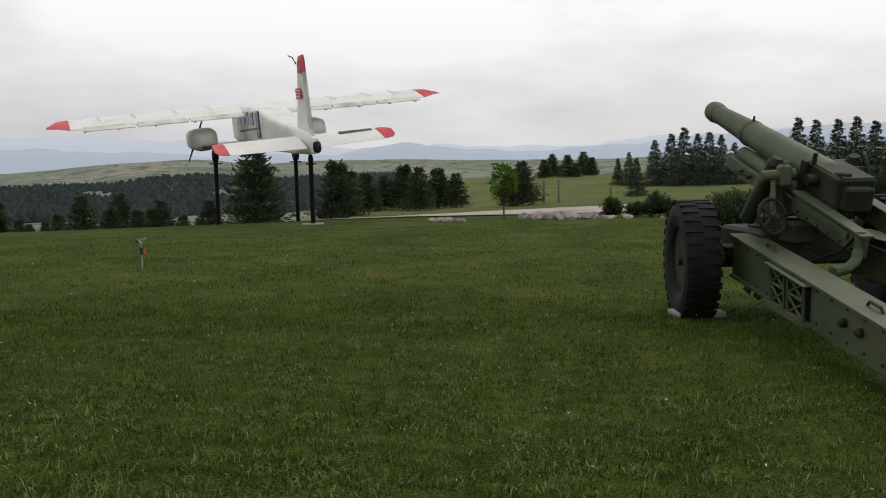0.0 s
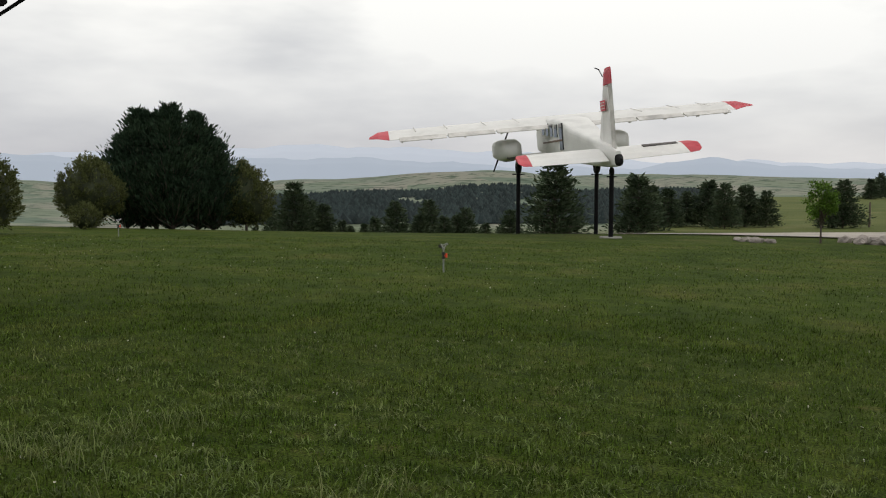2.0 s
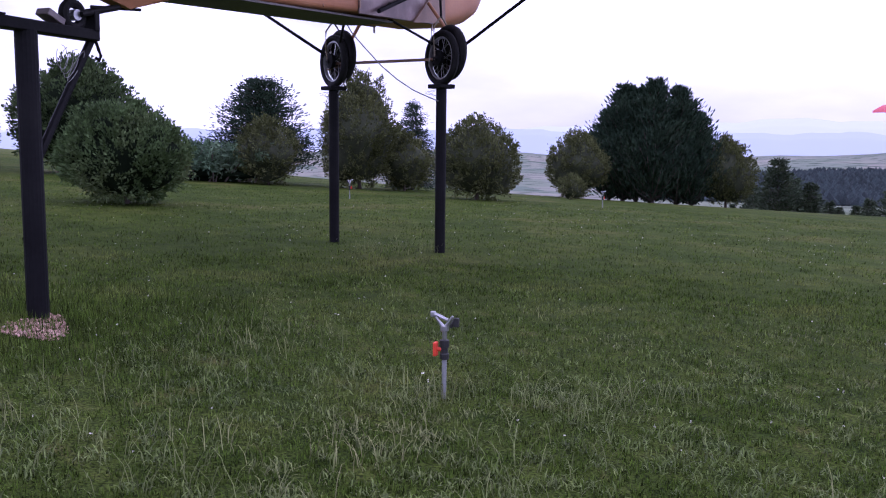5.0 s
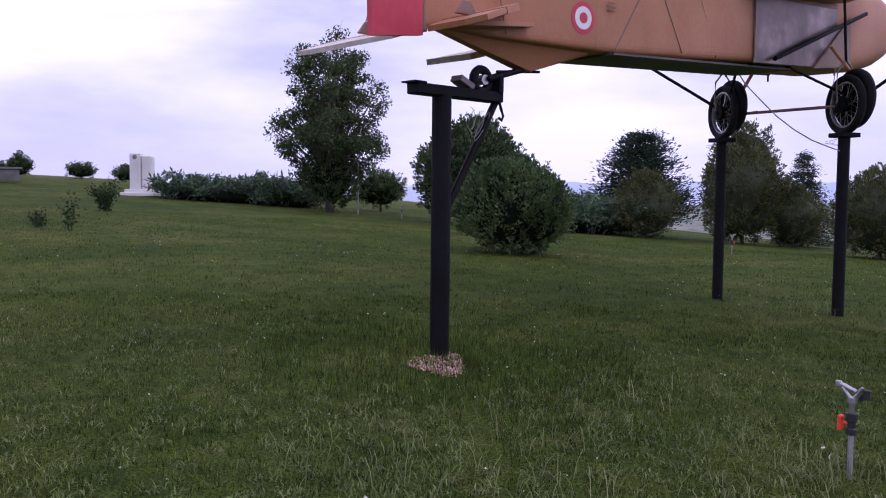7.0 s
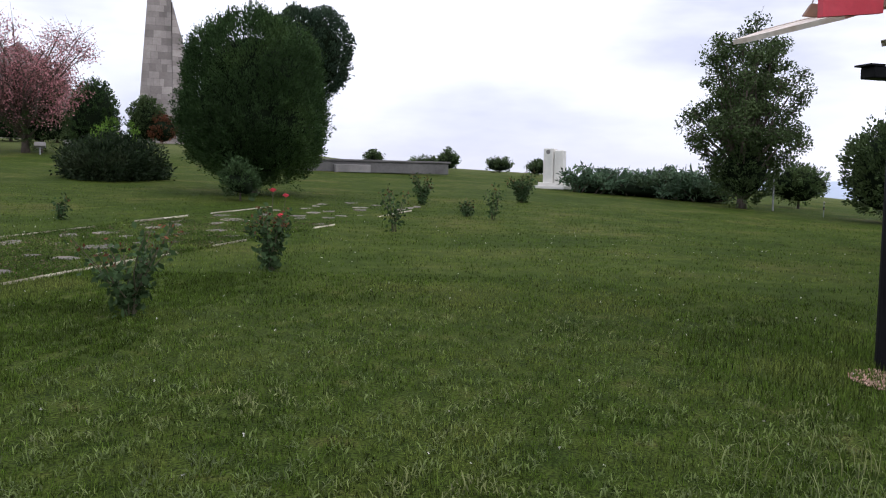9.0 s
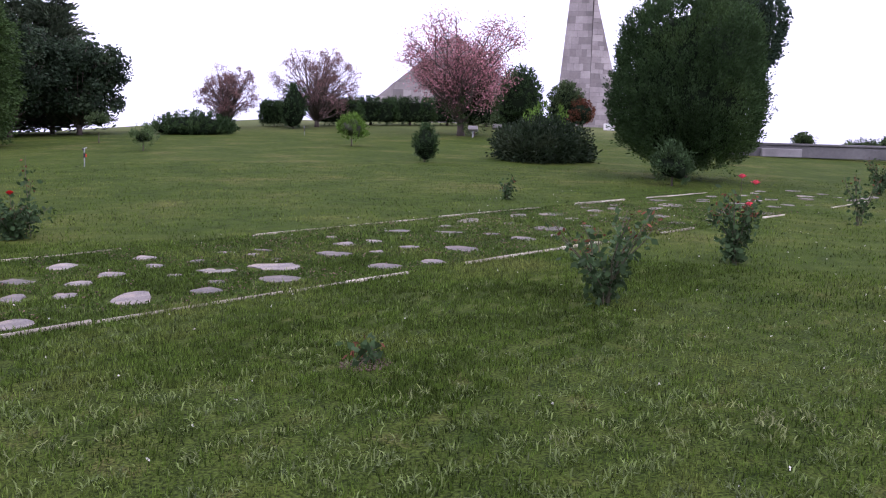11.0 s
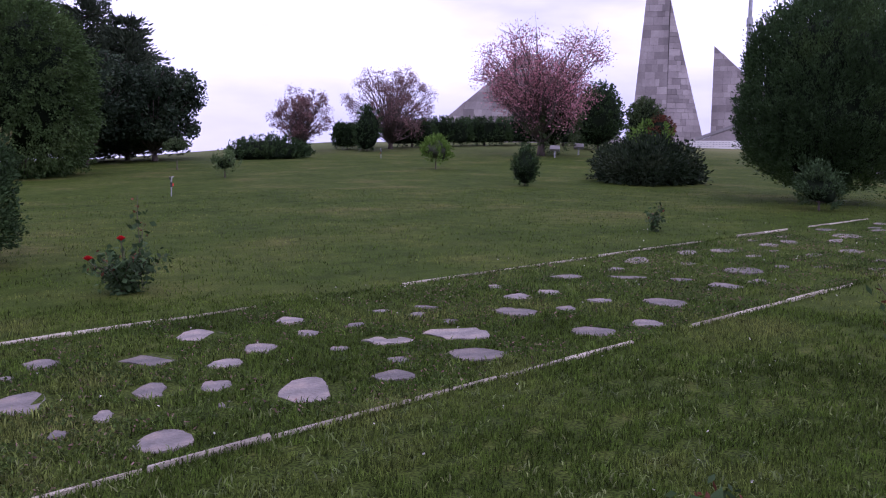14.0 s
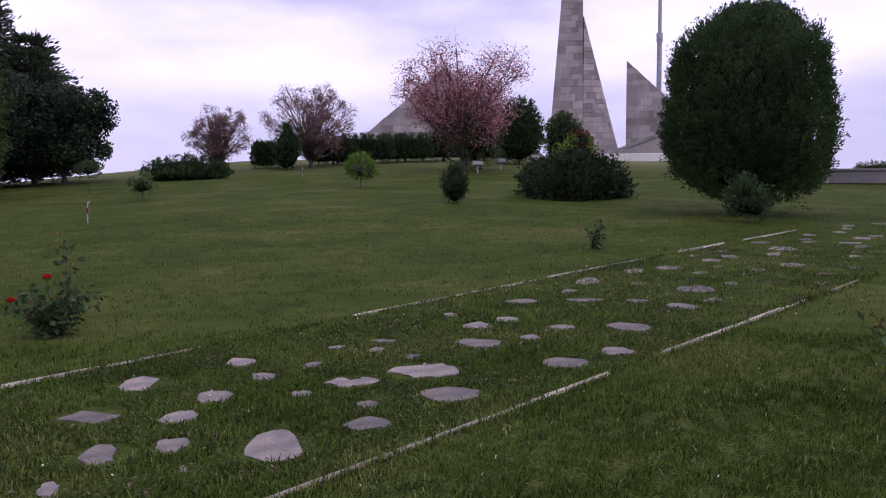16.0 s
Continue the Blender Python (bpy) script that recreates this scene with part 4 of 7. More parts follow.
    # fin with rudder and a red cap
    def fin(z, x0, x1, t):
        return [(x1, 0, z), (x1 * 0.5 + x0 * 0.5, t / 2, z), (x0, 0.02, z), (x0, -0.02, z), (x1 * 0.5 + x0 * 0.5, -t / 2, z)]
    vfin = air("fin", loft(bmesh.new(), [fin(3.0, -0.3, 1.5, 0.22), fin(4.3, -0.3, 0.75, 0.2), fin(5.22, -0.3, 0.35, 0.16)]), "white_paint")
    air("rudder", loft(bmesh.new(), [fin(2.95, -0.75, -0.34, 0.16), fin(5.22, -0.72, -0.34, 0.13)]), "white_dirty", vfin)
    air("fin_cap", loft(bmesh.new(), [fin(5.224, -0.72, 0.35, 0.19), fin(5.6, -0.72, 0.22, 0.17), fin(5.78, -0.68, 0.0, 0.08)]), "red_paint", vfin, "faded red fin top")
    bm = pipe(bmesh.new(), [(0.3, 0, 5.55), (0.35, 0.1, 5.8), (0.3, 0.25, 5.86)], 0.02)
    air("aerial", bm, "black_steel", vfin)
    for s in (1, -1):
        bm = box(bmesh.new(), (0.12, s * 0.115, 4.55), (0.6, 0.012, 0.36))
        mark = air("flag_marking", bm, "red_paint", vfin, "red rectangle with white bars")
        for k in range(3):
            bm = box(bmesh.new(), (0.12, s * 0.123, 4.45 + 0.1 * k), (0.5, 0.012, 0.025))
            air("bar", bm, "white_paint", mark)
    bm = loft(bmesh.new(), [oval(-1.25, 0, 2.62, 0.1, 0.2, 12), oval(-0.98, 0, 2.68, 0.3, 0.42, 12)])
    air("tail_cone", bm, "rubber", root, "black tail cone")
    bm = bmesh.new()
    rod(bm, (0.1, 0, 2.6), (0.05, 0, 2.3), 0.05, 0.04, 8)
    torus(bm, 0.12, 0.06, Matrix.Translation((0, 0, 2.27)) @ pose(0, 0, 0, 90, 0, 0), 16, 8)
    part("tail_wheel", bm, "rubber", root, "small black tail wheel")
    return root


make_twin()
make_post("aeroplane_post", (air_x, air_y), 2.1, 0.08, "round black steel post on a concrete pad", 0.3)
for s in (1, -1):
    p = air_place(8.63, s * 1.75)
    lift = air_z - land(*p)
    make_post("aeroplane_post", p, 2.16 + lift, 0.09, "round black steel post under a main wheel", 0.45)
bm = box(bmesh.new(), (0, 0, 0.02), (0.75, 0.6, 0.06), bevel=0.01)
pad = part("concrete_pad", bm, "concrete")
pad.matrix_basis = pose(air_x, air_y, land(air_x, air_y), 0, 0, 10)
tagged(pad, "flat grey concrete pad at the foot of a post", "pad")


# ---- the tan replica aeroplane on posts ----
BI_H = 117.1
bi_x, bi_y = -6.54, 1.85
bi_z = land(bi_x, bi_y)


def bi_place(fw, lf):
    c, s = math.cos(radians(BI_H)), math.sin(radians(BI_H))
    return bi_x + c * fw - s * lf, bi_y + s * fw + c * lf


def make_spoked_wheel(parent, c):
    """A motorcycle wire wheel in an inverted-Y fork, with a second, covered wheel close beside it, both toed round."""
    m = Matrix.Translation(c) @ pose(0, 0, 0, 0, 0, 57)
    turn = m @ pose(0, 0, 0, 90, 0, 0)
    bm = torus(bmesh.new(), 0.295, 0.042, turn, 40, 10, 1.15)
    wheel = part("wheel", bm, "rubber", parent, "black tyre on a wire wheel", smooth=True)
    bm = torus(bmesh.new(), 0.248, 0.014, turn, 40, 6, 1.8)
    part("rim", bm, "chrome", wheel)
    bm = lathe(bmesh.new(), [(0.02, -0.1), (0.035, -0.08), (0.095, -0.07), (0.095, -0.02), (0.04, -0.015), (0.04, 0.02), (0.07, 0.03), (0.07, 0.06), (0.02, 0.09)], turn, 18)
    part("hub", bm, "black_steel", wheel)
    for k in range(24):
        a = 2 * math.pi * k / 24
        s = 0.035 if k % 2 else -0.035
        w = 0.9 if (k // 2) % 2 else -0.9
        bm = rod(bmesh.new(), m @ Vector((0.06 * math.cos(a + w), s, 0.06 * math.sin(a + w))), m @ Vector((0.243 * math.cos(a), 0, 0.243 * math.sin(a))), 0.003, seg=4, caps=False)
        part("spoke", bm, "chrome", wheel)
    far = m @ Matrix.Translation((0.0, -0.105, 0.07)) @ pose(0, 0, 0, 90, 0, 0)
    bm = torus(bmesh.new(), 0.292, 0.046, far, 40, 10, 1.25)
    covered = part("wheel", bm, "rubber", parent, "black tyre with a red side cover", smooth=True)
    part("wheel_disc", lathe(bmesh.new(), [(0.262, -0.02), (0.262, 0.0)], far, 28), "black_steel", covered)
    bm = lathe(bmesh.new(), [(0.325, 0.02), (0.325, 0.035), (0.30, 0.055), (0.21, 0.08), (0.09, 0.092), (0.03, 0.094)], far, 32)
    part("side_cover", bm, "red_paint", covered, "red wheel cover", smooth=True)
    # fork legs on both sides of the tyre, meeting above it, then one tube up to the belly
    for q in (0.085, -0.085):
        bm = pipe(bmesh.new(), [m @ Vector((0.02, q, -0.02)), m @ Vector((0.02, q * 1.25, 0.2)), m @ Vector((0.02, q * 1.2, 0.37)), m @ Vector((0.02, q * 0.5, 0.45)), m @ Vector((0.02, 0, 0.5))], 0.011, 8)
        part("fork_leg", bm, "fork_paint", parent, "dull tan fork tube")
    top = m @ Vector((0.02, 0, 0.48))
    bm = rod(bmesh.new(), top, (top.x, top.y * 0.9, 3.97), 0.016, seg=8)
    part("fork_stem", bm, "black_steel", parent)
    top = m @ Vector((0.0, -0.2, 0.2))
    bm = rod(bmesh.new(), top, (top.x + 0.05, top.y * 0.55, 3.0), 0.022, seg=10)
    part("strut", bm, "tan_paint", parent, "tan tube beside the wheel")
    return wheel


def make_biplane():
    root = thing("replica_aeroplane", pose(bi_x, bi_y, bi_z, 0, 0, BI_H),
                 "tan replica of an early aeroplane with red rudder on black posts", "aeroplane")
    secs = []
    for x, zb, zt, w, pw in ((-0.2, 2.50, 2.82, 0.06, 9), (0.45, 2.47, 3.02, 0.34, 12), (1.5, 2.47, 3.3, 0.62, 14), (3.0, 2.57, 3.5, 0.72, 14), (4.0, 2.65, 3.6, 0.78, 14), (5.0, 2.715, 3.72, 0.8, 12), (5.8, 2.76, 3.83, 0.82, 9),
                              (6.4, 2.79, 3.9, 0.84, 6), (7.0, 2.87, 3.96, 0.84, 4), (7.5, 2.97, 3.96, 0.8, 3), (7.9, 3.1, 3.92, 0.7, 2.6), (8.18, 3.24, 3.84, 0.54, 2.2), (8.34, 3.38, 3.74, 0.34, 2), (8.4, 3.48, 3.64, 0.16, 2)):
        secs.append(oval(x, 0, (zb + zt) / 2, w, zt - zb, 32, pw))
    body = part("fuselage", loft(bmesh.new(), secs), "tan_paint", root)
    for p in body.data.polygons:
        p.use_smooth = p.center.x > 6.2
    # lower tail fairing down to the skid
    bm = loft(bmesh.new(), [[(-0.1, -0.03, 2.52), (-0.1, 0.03, 2.52), (-0.1, 0.03, 2.49), (-0.1, -0.03, 2.49)], [(0.95, -0.16, 2.49), (0.95, 0.16, 2.49), (0.95, 0.06, 2.27), (0.95, -0.06, 2.27)], [(1.5, -0.24, 2.49), (1.5, 0.24, 2.49), (1.5, 0.2, 2.45), (1.5, -0.2, 2.45)]])
    part("tail_fairing", bm, "tan_paint", body, "tan fairing over the tail skid")
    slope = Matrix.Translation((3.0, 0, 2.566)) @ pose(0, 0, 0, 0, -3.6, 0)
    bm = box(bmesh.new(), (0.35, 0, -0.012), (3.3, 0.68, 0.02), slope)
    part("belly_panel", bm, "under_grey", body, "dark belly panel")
    for s in (-1, 1):
        bm = box(bmesh.new(), (0, 0, 0), (1.98, 0.02, 0.7), Matrix.Translation((5.0, s * 0.402, 3.06)) @ pose(0, 0, 0, 0, -3.9, s * 0.7), bevel=0.008)
        cowl = part("side_panel", bm, "cowl_metal", body, "streaked grey-brown metal side panel")
        for x in (4.03, 5.97):
            bm = box(bmesh.new(), (x, s * 0.413, 3.04), (0.03, 0.012, 0.68))
            part("panel_edge", bm, "tan_dark", cowl)
        bm = plate(bmesh.new(), [(5.35, 2.72), (6.35, 2.84), (6.3, 3.42)], 0.03, Matrix.Translation((0, s * 0.428, 0)) @ pose(0, 0, 0, 90, 0, 0))
        part("strut_gusset", bm, "tan_dark", body, "dark stained triangular plate")
        c = Matrix.Translation((1.33, s * 0.288, 2.73)) @ pose(0, 0, 0, 90, 0, 7.6 * s)
        for r, mat, off in ((0.135, "red_paint", 0.0), (0.095, "white_paint", 0.003), (0.045, "red_paint", 0.006)):
            bm = lathe(bmesh.new(), [(r, -0.002), (r, 0.002)], Matrix.Translation((0, s * off, 0)) @ c, 28)
            part("roundel", bm, mat, body, "red and white roundel")
        for k in range(3):
            bm = box(bmesh.new(), (1.66, s * 0.333, 2.83 + 0.035 * k), (0.1 + 0.03 * (k % 2), 0.006, 0.008), None)
            part("stencil_bar", bm, "tan_dark", body, "small unreadable stencil line")
        # fabric seams over the frame's diagonals
        for xa, za, xb, zb in ((1.75, 2.52, 2.25, 3.25), (2.75, 2.6, 2.35, 3.2), (3.35, 2.62, 2.95, 3.3)):
            ya, yb = (0.31 + 0.05 * (min(q, 3) - 1.5) / 1.5 for q in (xa, xb))
            bm = rod(bmesh.new(), (xa, s * ya, za), (xb, s * yb, zb), 0.006, seg=6)
            part("seam", bm, "tan_dark", body)
        # rigging from the fuselage down to the skid
        bm = rod(bmesh.new(), (0.98, s * 0.05, 2.28), (1.25, s * 0.31, 3.1), 0.006, seg=5)
        part("wire", bm, "tan_dark", body)
        bm = rod(bmesh.new(), (0.5, s * 0.19, 2.5), (0.35, s * 0.2, 3.0), 0.004, seg=5)
        part("wire", bm, "tan_dark", body)
    # rudder and tailplane
    bm = plate(bmesh.new(), [(-0.70, 2.36), (-0.22, 2.42), (-0.2, 3.45), (-0.4, 3.62), (-0.72, 3.5)], 0.05, pose(0, 0, 0, 90, 0, 0))
    part("rudder", bm, "red_paint", root, "plain red rudder")
    bm = box(bmesh.new(), (-0.2, 0, 2.9), (0.05, 0.06, 0.9), bevel=0.008)
    part("rudder_post", bm, "tan_dark", root)
    bm = plate(bmesh.new(), [(-0.18, -0.06), (-0.16, -0.3), (0.05, -0.33), (0.75, -0.27), (0.7, -0.16), (0.4, -0.14)], 0.035, Matrix.Translation((0, 0, 2.5)) @ pose(0, 0, 0, 0, -7.5, 0))
    part("strake", bm, "tan_paint", body, "tan strake along the rear fuselage")
    for s in (1, -1):
        e = 1.0 if s > 0 else 0.5
        out = [(0.6, 0.05 * s), (0.45, 0.7 * e * s), (0.15, 1.3 * e * s), (-0.05, 1.42 * e * s), (-0.05, 0.05 * s)]
        bm = plate(bmesh.new(), out if s > 0 else out[::-1], 0.05, Matrix.Translation((-0.05, 0, 2.53)) @ pose(0, 0, 0, 0, -17, 0) @ Matrix.Translation((0.05, 0, 0)))
        tp = part("tailplane", bm, "peeling" if s > 0 else "tan_paint", root, "weathered pale tailplane")
        out = [(-0.06, 0.08 * s), (-0.06, 1.42 * e * s), (-0.3, 1.5 * e * s), (-0.38, 1.2 * e * s), (-0.35, 0.2 * s)]
        bm = plate(bmesh.new(), out if s > 0 else out[::-1], 0.04, Matrix.Translation((-0.05, 0, 2.53)) @ pose(0, 0, 0, 0, -20, 0) @ Matrix.Translation((0.05, 0, 0)))
        part("elevator", bm, "peeling" if s > 0 else "tan_paint", tp, "peeling pale elevator")
        bm = box(bmesh.new(), (-0.12, 0.75 * e * s, 2.58), (0.22, 0.03, 0.1), bevel=0.006, taper=(0.3, 1))
        part("control_horn", bm, "tan_dark", tp)
        bm = rod(bmesh.new(), (-0.15, 0.75 * e * s, 2.62), (-0.35, 0.03 * s, 3.4), 0.005, seg=5)
        part("wire", bm, "rope", tp)
        if s > 0:
            bm = plate(bmesh.new(), [(0.5, 0.2), (1.25, 0.2), (1.2, 0.8), (0.62, 0.86)], 0.05, Matrix.Translation((0.5, 0, 2.37)) @ pose(0, 0, 0, 0, -15, 0) @ Matrix.Translation((-0.5, 0, 0)))
            part("skid_plate", bm, "peeling", root, "peeling pale board under the tail")
        # lower wing
        bm = loft(bmesh.new(), [airfoil(5.9, 1.6, s * 0.2, 3.98, 0.13, 3), airfoil(5.9, 1.6, s * 4.6, 4.05, 0.12, 3), airfoil(5.6, 0.9, s * 4.95, 4.05, 0.06, 3)])
        wing = part("wing", bm, "tan_paint", root, "tan fabric wing", smooth=False)
        bm = loft(bmesh.new(), [oval(3.75, s * 0.43, 3.37, 0.12, 0.06, 12), oval(3.9, s * 0.47, 3.39, 0.26, 0.12, 12), oval(4.3, s * 0.5, 3.43, 0.32, 0.15, 12), oval(6.0, s * 0.5, 3.62, 0.32, 0.16, 12)])
        part("wing_root_fairing", bm, "tan_paint", wing, smooth=True)
        # struts of the undercarriage and the bracing
        for a, z, r in (((5.6, s * 0.8, 2.32), (5.3, s * 3.4, 3.95), 0.02), ((5.55, s * 0.72, 2.42), (4.9, s * 0.25, 2.75), 0.016)):
            part("strut", rod(bmesh.new(), a, z, r, seg=8), "black_steel", root)
        bm = rod(bmesh.new(), (5.5, s * 0.62, 2.7), (5.45, s * 0.6, 2.2), 0.005, seg=5)
        part("wire", bm, "rope", root)
        make_spoked_wheel(root, (5.5, s * 0.75, 2.30))
        for k in range(3):
            loop = [(5.5 + 0.06 * math.cos(q * 0.9 + k), s * 0.75 + 0.1 + 0.05 * k * math.sin(q), 1.93 - 0.07 * q * 0.25 - 0.01 * k) for q in range(6)]
            part("wire", pipe(bmesh.new(), loop, 0.0022, 4), "rope", root)
    bm = rod(bmesh.new(), (5.5, -0.75, 2.29), (5.5, 0.75, 2.27), 0.018, seg=10)
    part("axle", bm, "tan_dark", root, "brown steel axle")
    bm = pipe(bmesh.new(), [(5.5, 0.3, 2.29), (5.5, 0.75, 2.22), (5.5, 0.85, 2.2)], 0.012)
    part("axle_stay", bm, "tan_dark", root)
    bm = rod(bmesh.new(), (4.4, -0.45, 2.72), (6.6, -0.5, 3.5), 0.026, seg=8)
    part("strut", bm, "black_steel", root)
    pts = [(4.6, 0.1, 2.68), (4.66, 0.02, 2.52), (4.75, -0.1, 2.36), (4.88, -0.24, 2.17), (5.02, -0.38, 2.02), (5.18, -0.52, 1.9), (5.35, -0.66, 1.82), (5.5, -0.78, 1.76)]
    part("loose_cable", pipe(bmesh.new(), pts, 0.007), "rope", root, "pale cable hanging to the post")
    bm = pipe(bmesh.new(), [(5.5, 0.45, 2.26), (5.49, 0.58, 2.05), (5.5, 0.72, 1.86)], 0.007)
    part("loose_cable", bm, "rope", root)
    # propeller
    hub = part("propeller_hub", loft(bmesh.new(), [oval(8.38, 0, 3.56, 0.22, 0.22, 14, 2), oval(8.56, 0, 3.56, 0.12, 0.12, 14, 2)]), "tan_dark", root)
    for a in (86, 266):
        bm = loft(bmesh.new(), [[(8.5 + dx * w, dy * w, r) for dx, dy in ((-0.12, -0.4), (0.12, -0.5), (0.12, 0.4), (-0.12, 0.5))] for r, w in ((0.06, 0.1), (0.25, 0.15), (0.6, 0.17), (0.78, 0.15), (0.84, 0.07))])
        bmesh.ops.transform(bm, matrix=Matrix.Translation((0, 0, 3.56)) @ pose(0, 0, 0, a, 0, 0), verts=bm.verts)
        part("blade", bm, "black_steel", hub, "black propeller blade")
    # tail wheel on the arm of the post
    bm = torus(bmesh.new(), 0.085, 0.035, Matrix.Translation((0.42, 0, 2.155)) @ pose(0, 0, 0, 90, 0, 0), 20, 8)
    tw = part("tail_wheel", bm, "rubber", root, "small black tail wheel")
    bm = rod(bmesh.new(), (0.42, -0.05, 2.155), (0.42, 0.05, 2.155), 0.04, seg=10)
    part("hub", bm, "chrome", tw)
    for y in (0.06, -0.06):
        bm = rod(bmesh.new(), (0.44, y, 2.16), (0.85, y / 2, 2.27), 0.022, seg=8)
        part("tail_fork", bm, "black_steel", root)
    bm = rod(bmesh.new(), (0.6, 0, 2.24), (1.12, 0, 2.29), 0.012, seg=6)
    part("tail_skid", bm, "black_steel", root)
    bm = box(bmesh.new(), (0.58, 0.0, 2.13), (0.05, 0.16, 0.14), bevel=0.006)
    part("bracket", bm, "black_steel", root)
    return root


make_biplane()
tail_post = make_post("aeroplane_post", (bi_x, bi_y), 2.0, 0.075, "tall black steel post with a braced arm, standing in wood chips")
tail_post.matrix_basis = pose(bi_x, bi_y, bi_z, 0, 0, BI_H)
bm = box(bmesh.new(), (0.16, 0, 2.03), (0.92, 0.13, 0.08), bevel=0.008)
arm = part("arm", bm, "black_steel", tail_post)
bm = box(bmesh.new(), (0.22, 0.0, 2.115), (0.16, 0.12, 0.05), Matrix.Translation((0.22, 0, 2.115)) @ pose(0, 0, 0, 0, 24, 0) @ Matrix.Translation((-0.22, 0, -2.115)), bevel=0.005)
part("wheel_chock", bm, "grey_panel", tail_post)
bm = box(bmesh.new(), (-0.28, 0.0, 2.075), (0.12, 0.15, 0.012))
part("end_plate", bm, "black_steel", tail_post)
bm = rod(bmesh.new(), (0.05, 0, 1.12), (0.59, 0, 2.0), 0.03, seg=8)
part("brace", bm, "black_steel", tail_post)
for k in range(4):
    loop = [(0.24 + 0.03 * k + (0.05 + 0.012 * k) * math.sin(2 * math.pi * q / 14 + k), -0.07 - 0.012 * k, 1.84 - 0.02 * k + (0.085 + 0.01 * k) * math.cos(2 * math.pi * q / 14 + 0.6 * k)) for q in range(13)]
    bm = pipe(bmesh.new(), loop, 0.0022, 5)
    part("wire", bm, "rope", tail_post, "loose grey wire")
bm = pipe(bmesh.new(), [(0.6, -0.03, 2.0), (0.63, -0.03, 1.93), (0.65, -0.03, 1.89), (0.63, -0.03, 1.85), (0.6, -0.03, 1.87)], 0.012)
part("hook", bm, "black_steel", tail_post)
for s, y in ((1, 0.755), (-1, -0.75)):
    p = bi_place(5.5, y)
    make_post("aeroplane_post", p, 1.94 + bi_z - land(*p), 0.065, "slim black steel post under a spoked wheel", 0.24)
bm = bmesh.new()
g = np.random.default_rng(3)
for k in range(760):
    a = g.uniform(0, 2 * math.pi)
    r = math.sqrt(g.random()) * (1 + 0.15 * math.sin(3 * a))
    u, v = 0.3 + 0.36 * r * math.cos(a), 0.2 * r * math.sin(a)
    px, py = 0.96 * u + 0.27 * v, -0.27 * u + 0.96 * v
    m = Matrix.Translation((px, py, land(bi_x + px, bi_y + py) - bi_z + 0.008 + 0.012 * g.random())) @ pose(0, 0, 0, g.uniform(-30, 30), g.uniform(-30, 30), g.uniform(0, 180))
    box(bm, (0, 0, 0), (0.03 * g.uniform(0.4, 1.3), 0.014, 0.006), m)
chips = part("wood_chips", bm, "chips")
chips.matrix_basis = pose(bi_x, bi_y, bi_z)
tagged(chips, "reddish wood chips heaped round the foot of the post", "wood chips", kind="stuff")


